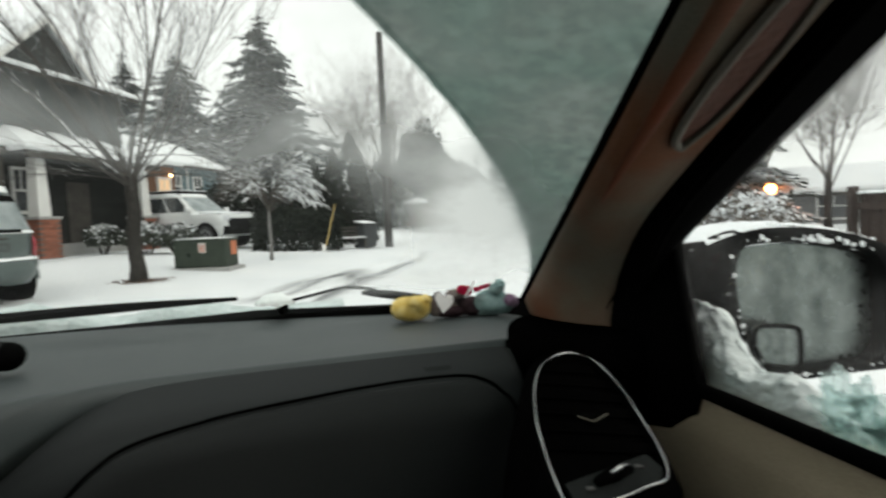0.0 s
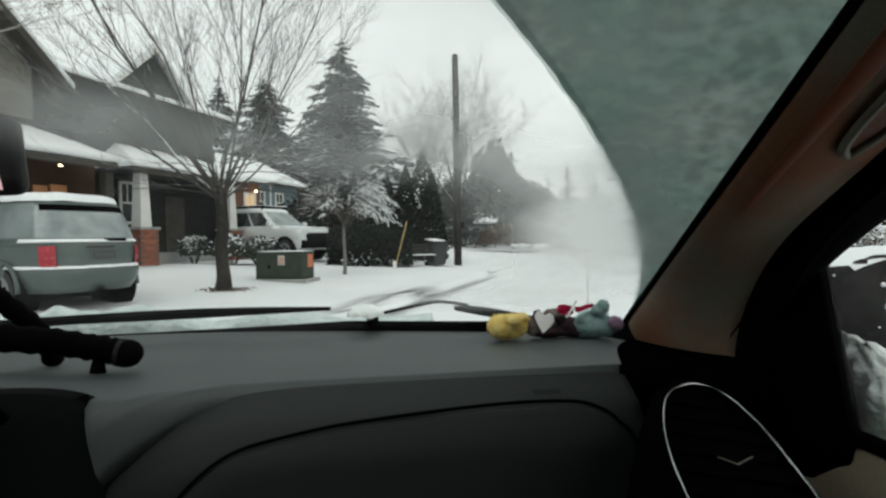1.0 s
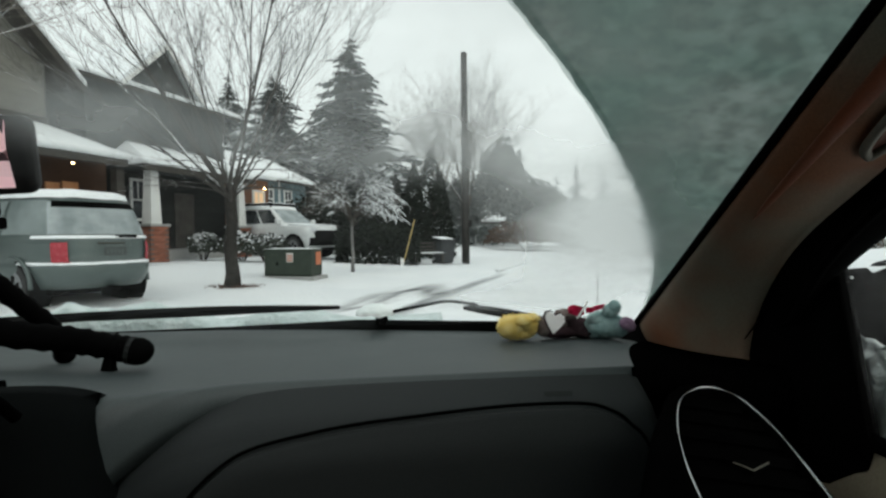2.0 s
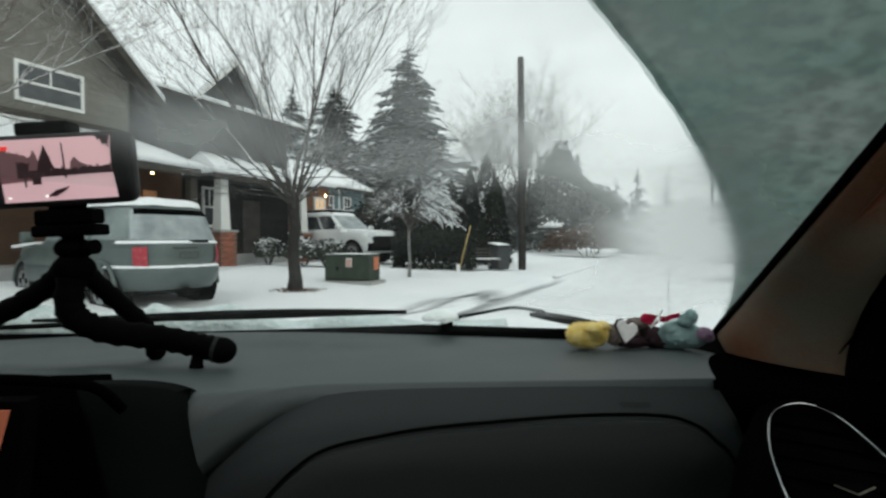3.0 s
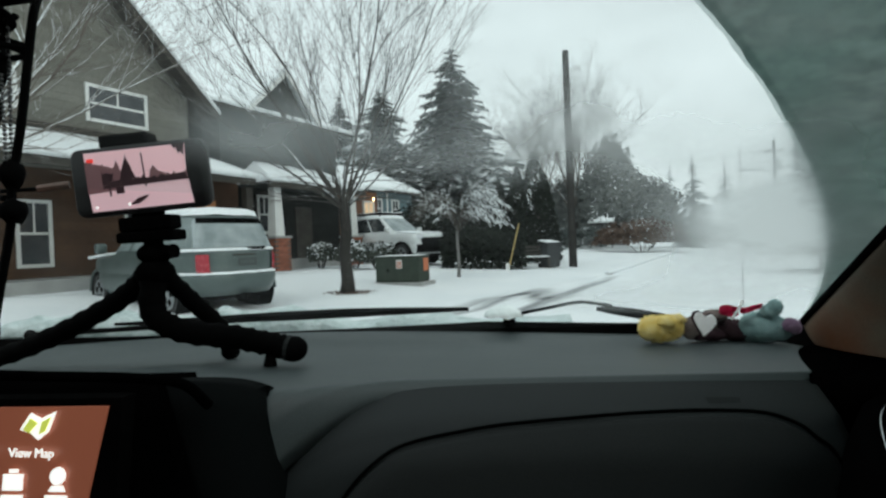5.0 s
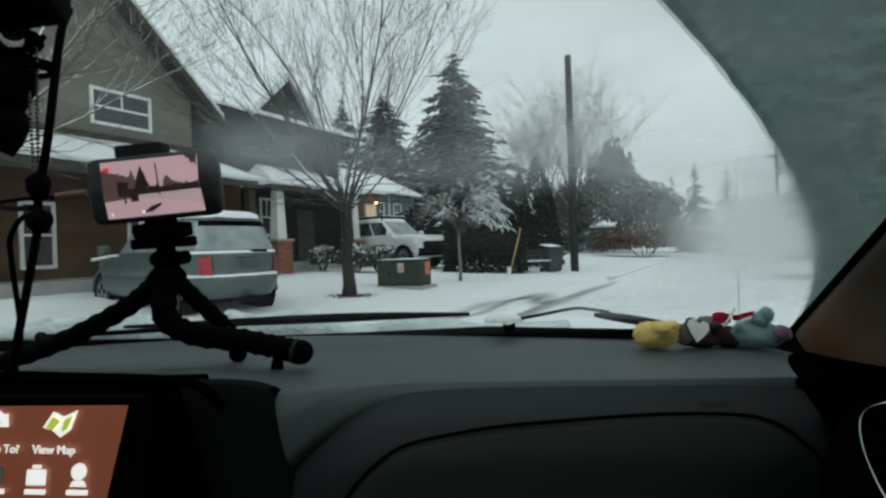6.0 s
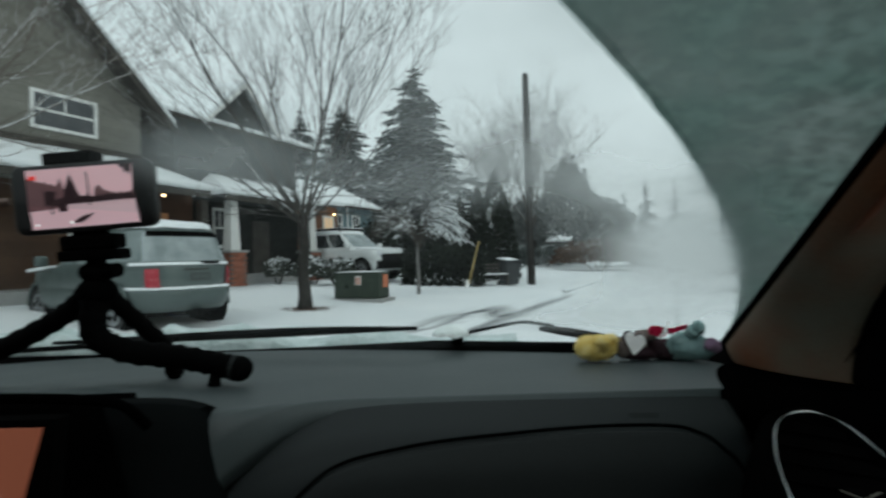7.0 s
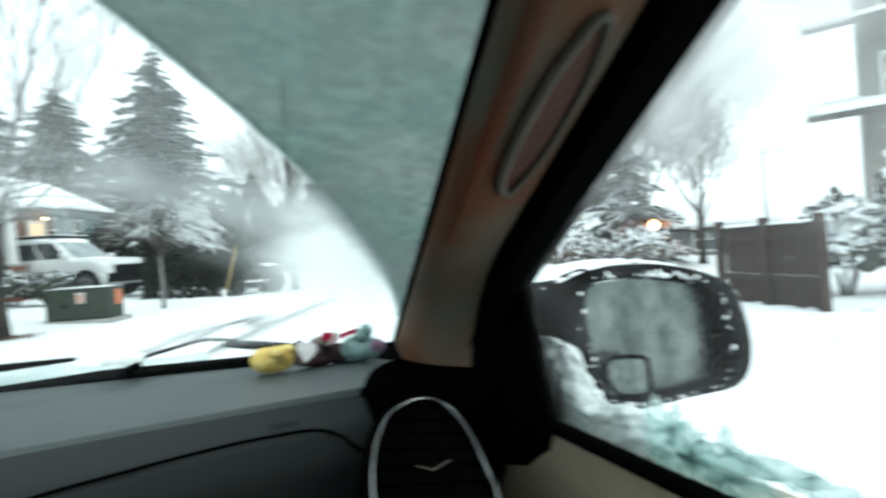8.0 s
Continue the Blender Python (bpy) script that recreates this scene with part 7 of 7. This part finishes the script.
vehicle("silver_suv", "silver-grey sports utility car with snow on roof and rear glass", G(-3.85, 8.76), 58, 5.0, 1.96, 1.84, paint("paint_silver", (0.084, 0.110, 0.106)), 1.12, 1.05, 3.85, 0.30, 0.38, "parked cars", corner=3.5, side_glass=M_FROSTCAR)
vehicle("white_suv", "white off-road car with roof rack parked on the drive", G(-5.95, 23.25), 238, 4.75, 1.92, 1.98, paint("paint_white", (0.74, 0.76, 0.76)), 1.24, 1.16, 3.45, 0.14, 0.40, "parked cars", rack=True, corner=6.0)

# transformer box
box_at = G(-2.08, 14.15)
tb = empty("transformer_box", "dark green steel transformer box with stickers and snow on top", "utility box", box_at, rz=-17)
M_GREEN_STEEL = mat("green_steel", (0.030, 0.042, 0.031), (0.045, 0.058, 0.044), rough=0.7, scale=4, fine=60, bump=0.1, spec=0.2)
part("cabinet", boxm(-0.66, 0.66, -0.34, 0.34, 0.06, 0.72, 0.03), M_GREEN_STEEL, tb)
part("lid", boxm(-0.68, 0.68, -0.36, 0.36, 0.71, 0.76, 0.02), M_GREEN_STEEL, tb)
part("lid_snow", gridm(14, 10, lambda a, b: (-0.66 + 1.32 * a, -0.34 + 0.68 * b, 0.765 + 0.02 * math.sin(math.pi * b) * math.sin(math.pi * a) + 0.008 * noise.noise(Vector((a * 6, b * 6, 0)))), (0, 0, -0.02)), M_SNOW, tb, "thin snow on the lid", True)
part("pad", boxm(-0.78, 0.78, -0.46, 0.46, -0.1, 0.05, 0.02), M_CONC, tb, "concrete pad")
M_STICK = mat("sticker_pale", (0.55, 0.5, 0.48), (0.62, 0.58, 0.55), rough=0.6, bump=0)
M_ORANGE = mat("sticker_orange", (0.50, 0.13, 0.05), (0.56, 0.18, 0.08), rough=0.6, bump=0)
st = part("warning_sticker", boxm(-0.02, 0.16, -0.346, -0.340, 0.42, 0.66), M_STICK, tb, "pale sticker with illegible print")
for k in range(3):
    part("print_bar", boxm(0.0, 0.14, -0.349, -0.3455, 0.45 + 0.06 * k, 0.480 + 0.06 * k), M_ORANGE, st)
part("orange_panel", boxm(0.661, 0.667, -0.06, 0.24, 0.34, 0.68), M_ORANGE, tb, "orange sticker")
part("padlock", boxm(-0.30, -0.25, -0.365, -0.338, 0.33, 0.42, 0.008), M_BLACK, tb)

# wheelie bin, bench and leaning board by the columnar evergreens
bin_ = empty("trash_bin", "dark grey wheeled bin with snow on its lid", "bin", G(2.62, 20.9), rz=25)
bm = prism(bmesh.new(), [(-0.27, -0.3, 0.05), (0.27, -0.3, 0.05), (0.27, 0.3, 0.05), (-0.27, 0.3, 0.05)], (0, 0, 0), (0, 0, 0.9))
for q in bm.verts:
    if q.co.z > 0.5:
        q.co.x *= 1.22
        q.co.y *= 1.2
bmesh.ops.bevel(bm, geom=list(bm.edges), offset=0.04, segments=2, affect='EDGES')
M_BIN = mat("bin_plastic", (0.022, 0.025, 0.027), (0.038, 0.042, 0.045), rough=0.6, scale=5, fine=60, bump=0.15)
part("body", bm, M_BIN, bin_)
part("lid", prismm([(-0.36, -0.4, 0.95), (0.36, -0.4, 0.95), (0.36, 0.4, 1.04), (-0.36, 0.4, 1.04)], (0, 0, 0), (0, 0, 0.06), 0.015), M_BIN, bin_)
part("lid_snow", gridm(8, 8, lambda a, b: (-0.34 + 0.55 * a, -0.38 + 0.74 * b, 1.03 + 0.09 * b + 0.03 * math.sin(3.14 * a) * math.sin(3.14 * b)), (0, 0, -0.03)), M_SNOW, bin_, "", True)
for sd in (-1, 1):
    part("wheel", tubem([(sd * 0.24, 0.32, 0.1), (sd * 0.32, 0.32, 0.1)], 0.1, 14), M_TYRE, bin_)
plank = empty("leaning_pole", "yellow wooden pole leaning beside the hedge", "pole", G(0.92, 19.2))
part("shaft", tubem([(0, 0, 0), (0.46, 0.3, 1.72)], 0.019, 8), mat("yellow_wood", (0.5, 0.36, 0.12), (0.58, 0.44, 0.18), rough=0.7, scale=4, fine=50), plank)
part("base_block", boxm(-0.09, 0.05, -0.06, 0.06, 0, 0.28, 0.02), M_WHITE, plank)
bench = empty("garden_bench", "dark slatted garden bench with snow on the slats", "bench", G(1.95, 20.5), rz=15)
for k in range(4):
    part("slat", boxm(-0.6, 0.6, -0.2 + 0.12 * k, -0.12 + 0.12 * k, 0.42, 0.45), M_EAVE, bench)
for k in range(3):
    part("back_slat", boxm(-0.6, 0.6, 0.26, 0.29, 0.52 + 0.14 * k, 0.6 + 0.14 * k), M_EAVE, bench)
for sx in (-0.55, 0.55):
    for yy, zt in ((-0.18, 0.42), (0.25, 0.9)):
        part("leg", boxm(sx - 0.03, sx + 0.03, yy, yy + 0.05, 0, zt), M_EAVE, bench)
part("seat_snow", gridm(10, 4, lambda a, b: (-0.6 + 1.2 * a, -0.2 + 0.44 * b, 0.46 + 0.03 * math.sin(3.14 * b)), (0, 0, -0.02)), M_SNOW, bench, "", True)

# kerb along the near yards, thin and snow-topped
tagged(setting("kerb", gridm(80, 3, lambda a, b: street(-3.16 + 0.19 * b, 9.0 + 70 * a, 0.06 + 0.045 * math.sin(math.pi * b) ** 0.5), (0, 0, -0.12)), snowy("kerb_stone", (0.25, 0.25, 0.245), (0.32, 0.32, 0.31), amount=1.05, nscale=0.8), "low concrete kerb under patchy snow", "kerb"))

# poles, lamp and signs at the far corner
M_GALV = mat("galvanised", (0.42, 0.43, 0.43), (0.5, 0.51, 0.51), rough=0.5, metal=0.5, scale=6, fine=60, bump=0.1)
wp = empty("light_pole", "pale slender metal pole at the far corner", "pole", G(14.4, 23.3))
part("shaft", tubem([(0, 0, -0.2), (0, 0, 7.2)], [0.085, 0.06], 10), M_GALV, wp)
part("base_plate", boxm(-0.18, 0.18, -0.18, 0.18, -0.05, 0.05), M_GALV, wp)
fp = empty("utility_pole", "far utility pole with a street lamp arm", "utility pole", G(25.1, 48.3))
part("shaft", tubem([(0, 0, -0.2), (0, 0, 9.2)], [0.15, 0.11], 10), M_POLE, fp)
part("crossarm", boxm(-0.7, 0.7, -0.06, 0.06, 8.2, 8.34, m=pose(0, 0, 0, 0, 0, -24)), M_POLE, fp)
part("transformer", tubem([(0.25, -0.1, 6.6), (0.25, -0.1, 7.5)], 0.22, 12), M_GALV, fp)
part("lamp_arm", tubem(spline([(0, 0, 6.2), (-0.9, 0.3, 6.7), (-2.0, 0.7, 6.8)], 6), 0.04, 6), M_GALV, fp)
part("lamp_head", boxm(-2.6, -1.9, 0.55, 0.85, 6.72, 6.86, 0.04), M_GALV, fp)
for k, (a, b, sag) in enumerate((((25.4, 48.6, 8.45), (-18, 62, 11.5), 1.4), ((24.9, 48.2, 8.4), (-14, 66, 9.0), 1.2))):
    w = empty("power_line", "thin black overhead wire sagging between poles", "wire", group="overhead wires")
    pts = [Vector(a) + (Vector(b) - Vector(a)) * (i / 24) - Vector((0, 0, sag * 4 * (i / 24) * (1 - i / 24))) for i in range(25)]
    part("wire", tubem(pts, 0.011, 4), M_BLACK, w)


def sign(x, y, h, w, tall, rz, label, col):
    s = empty("street_sign", label, "sign", G(x, y), rz=rz, group="corner signs")
    part("post", tubem([(0, 0, -0.1), (0, 0, h)], 0.035, 8), M_GALV, s)
    pl = part("plate", boxm(-w / 2, w / 2, -0.05, -0.035, h - tall, h, 0.005), col, s)
    part("print_bar", boxm(-w * 0.38, w * 0.38, -0.054, -0.049, h - tall * 0.62, h - tall * 0.38), M_WHITE, pl)


sign(15.6, 23.0, 2.6, 0.8, 0.25, -30, "green street name sign with illegible letters", mat("sign_green", (0.02, 0.12, 0.07), rough=0.5, bump=0.05))
sign(17.6, 21.2, 2.5, 0.45, 0.6, -35, "small pale rectangular parking sign", M_STICK)

# ---- the other side of the street, seen past the door mirror ----
fence = empty("wooden_fence", "dark brown board fence with snow on it", "fence", G(8.85, 5.55), rz=77)
M_FENCE = snowy("fence_board", (0.035, 0.026, 0.023), (0.06, 0.045, 0.04), scale=5, fine=50, amount=0.05, nscale=8)
fb = boxm(-0.09, 0.09, -0.012, 0.012, 0, 1.32)
fb_me = mesh_from(fb, "board", M_FENCE)
for k in range(10):
    ob = new("board", fb_me)
    ob.parent = fence
    ob.location = (-0.9 + 0.2 * k, 0, 0.03 * math.sin(k * 2.3))
for k in range(3):
    part("post", boxm(-1.0 + 1.0 * k, -0.9 + 1.0 * k, 0.02, 0.14, 0, 1.42), M_FENCE, fence)
part("rail", boxm(-1.0, 1.0, 0.012, 0.06, 0.4, 0.5), M_FENCE, fence)
part("rail", boxm(-1.0, 1.0, 0.012, 0.06, 1.05, 1.15), M_FENCE, fence)
part("fence_snow", gridm(40, 4, lambda a, b: (-1.0 + 2.0 * a, -0.04 + 0.10 * b, 1.325 + 0.02 * math.sin(3.14 * b) + 0.015 * noise.noise(Vector((a * 20, b, 0)))), (0, 0, -0.03)), M_SNOW, fence, "", True)
for x, y, s, z, sd in ((12.2, 15.0, 2.4, 1.7, 81), (14.4, 13.9, 2.4, 1.6, 82), (10.2, 16.6, 2.6, 1.8, 83), (17.2, 7.6, 1.8, 1.5, 84)):
    shrub("snowy_hedge", "round brownish hedge shrub under snow", G(x, y), (s, s, z), sd, material=M_TWIGSNOW, n=2200, leaf=0.13, group="hedge shrubs across the street")
conifer("fir", "dark fir across the street", G(15.8, 15.9), 7.0, 4.5, 85, whorls=18, per=11)
bare_tree("bare_maple", "bare street tree across the road", G(17.8, 14.2), 6.5, 0.8, 0.12, 2.0, 86, limbs=8, upright=0.8, levels=4)
bare_tree("bare_maple", "tall bare tree across the road", G(21.5, 20.5), 10, 0.8, 0.18, 2.5, 87, limbs=9, upright=0.8, levels=4)
ap = empty("apartment_house", "pale three-storey house with deep snowy eaves", "house", G(20.3, 6.2), rz=-62)
M_PALEWALL = siding("siding_pale", (0.20, 0.195, 0.18), (0.26, 0.255, 0.24))
part("wall", boxm(-3.2, 4.0, 0.0, 7.0, -0.3, 10.0), M_PALEWALL, ap)
for z in (4.3, 6.9, 9.6):
    part("eave", prismm([(-4.6, -1.4, z), (4.4, -1.4, z), (4.4, 0.4, z + 0.55), (-4.6, 0.4, z + 0.55)], (0, 0, -0.16), (0, 0, 0)), M_EAVE, ap)
    part("eave_snow", gridm(20, 4, lambda a, b: (-4.65 + 9.1 * a, -1.45 + 1.9 * b, z + 0.02 + 0.58 * b + 0.02 * noise.noise(Vector((a * 9, b * 3, z)))), (0, 0, 0.14)), M_SNOW, ap, "", True)
for z in (2.5, 5.4, 8.1):
    for s in (-2.2, 0.2, 2.6):
        house_window(ap, s, z, 1.0, 1.3, d=-0.03)
sl = empty("street_lamp", "lit street lamp with a warm glow on a slim pole", "street lamp", G(16.50, 10.73))
part("pole", tubem([(0, 0, -0.2), (0, 0, 3.75)], [0.07, 0.05], 10), M_GALV, sl)
part("arm", tubem(spline([(0, 0, 3.5), (0.34, -0.27, 3.55), (0.67, -0.54, 3.45)], 6), 0.03, 6), M_GALV, sl)
part("lens", ball(bmesh.new(), (0.67, -0.54, 3.27), 0.17, 1.3, 1.0, 0.7), glow("amber_lamp", (1.0, 0.62, 0.32), 22), sl, "glowing amber lens", True)
M_LOADED = snowy("snow_loaded_leaf", (0.03, 0.036, 0.03), (0.06, 0.066, 0.055), scale=3, fine=30, amount=0.75, nscale=1.4)
for x, y, w, h, sd in ((10.41, 5.35, 1.3, 1.75, 91), (11.31, 4.25, 2.0, 2.5, 92)):
    shrub("loaded_evergreen", "evergreen bush bowed under heavy snow", G(x, y), (w, w, h), sd, material=M_LOADED, n=2400, leaf=0.17, group="bushes beside the fence")
low_house(25, 22.5, -45, 9, 6, 1.5)
gl = empty("yard_lamp", "glowing orange lamp on a short post", "lamp", G(16.0, 14.8))
part("post", tubem([(0, 0, -0.1), (0, 0, 1.52)], 0.04, 8), M_BLACK, gl)
part("globe", ball(bmesh.new(), (0, 0, 1.64), 0.17), glow("orange_lamp", (1.0, 0.26, 0.07), 40), gl, "lit orange globe", True)
vehicle("dark_car", "dark car under snow parked across the street", G(15.6, 19.6), 215, 4.6, 1.85, 1.6, paint("paint_dark", (0.05, 0.05, 0.055)), 1.0, 0.95, 3.4, 0.12, 0.34, "parked cars")


# ---- boards and bricks of the near houses ----
def clad(wall, s0, s1, z0, z1, d, material, pitch=0.2, apex=None):
    """Lapped boards on a wall's front; apex: (eave height, slope) of a gable that narrows them."""
    z = z0
    while z < z1 - 0.05:
        top = min(z + pitch + 0.012, z1)
        a, b = s0, s1
        if apex and top > apex[0]:
            cut = (top - apex[0]) / apex[1]
            a, b = s0 + cut, s1 - cut
        if b - a > 0.15:
            part("board", prismm([(a, d - 0.018, z), (a, d, z), (a, d, top), (a, d - 0.005, top)], (0, 0, 0), (b - a, 0, 0)), material, wall)
        z += pitch


def front_wall(h, nm):
    return next(o for o in h.children if o.name.split(".")[0] == nm)


def board_paint(name, a, b):
    return mat(name, a, b, rough=0.8, scale=1.5, fine=30, bump=0.15, spec=0.12, rand=0.10)


clad(front_wall(h1, "wall"), -9.0, 0.0, 3.0, 9.6, 0.0, board_paint("tan_boards", (0.17, 0.165, 0.145), (0.21, 0.205, 0.18)), apex=(5.65, 0.95))
# brown boards with the lamp's warm glow mixed into the colour
clad(front_wall(h1, "lower_wall"), -9.0, 0.0, 0.25, 3.0, -0.03, board_paint("lamp_warmed_brown", (0.075, 0.042, 0.026), (0.11, 0.064, 0.04)))
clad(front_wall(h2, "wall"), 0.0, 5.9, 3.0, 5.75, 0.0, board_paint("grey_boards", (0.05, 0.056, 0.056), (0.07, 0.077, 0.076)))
# porch shade is put into the tone of these lower boards
clad(front_wall(h2, "lower_wall"), 0.0, 5.9, 0.35, 3.0, -0.03, board_paint("porch_shade_boards", (0.012, 0.0135, 0.0125), (0.018, 0.0195, 0.018)))
clad(front_wall(h3, "wall"), 0.9, 6.2, -0.2, 3.95, 0.0, board_paint("blue_boards", (0.13, 0.19, 0.21), (0.17, 0.23, 0.25)))

brick_me = mesh_from(boxm(-0.098, 0.098, -0.012, 0.012, -0.031, 0.031, 0.004), "brick", mat("red_brick", (0.26, 0.085, 0.05), (0.36, 0.14, 0.09), rough=0.9, scale=9, fine=80, bump=0.3, dist=0.004, spec=0.15, rand=0.25))
for pier, s in zip([o for o in h2.children if o.name.split(".")[0] == "brick_pier"], (1.15, 5.2)):
    for row in range(19):
        z = -0.275 + 0.075 * row
        shift = 0.105 if row % 2 else 0.0
        for k in range(3):
            t = -0.225 + 0.21 * k + shift
            if t < 0.26:
                for place in (pose(s + t, -1.62, z), pose(s - 0.34, -1.30 + t, z, 0, 0, 90), pose(s + 0.34, -1.30 + t, z, 0, 0, 90)):
                    ob = new("brick", brick_me)
                    ob.parent = pier
                    ob.matrix_basis = place

# the street runs a little to the left of the car's own axis
ASKEW = Matrix.Translation((0.48, 0.09, 0)) @ pose(0, 0, 0, 0, 0, 1.2) @ Matrix.Translation((-0.48, -0.09, 0))
for ob in list(scene.objects):
    if ob not in CABIN and ob.parent is None:
        ob.matrix_basis = ASKEW @ ob.matrix_basis
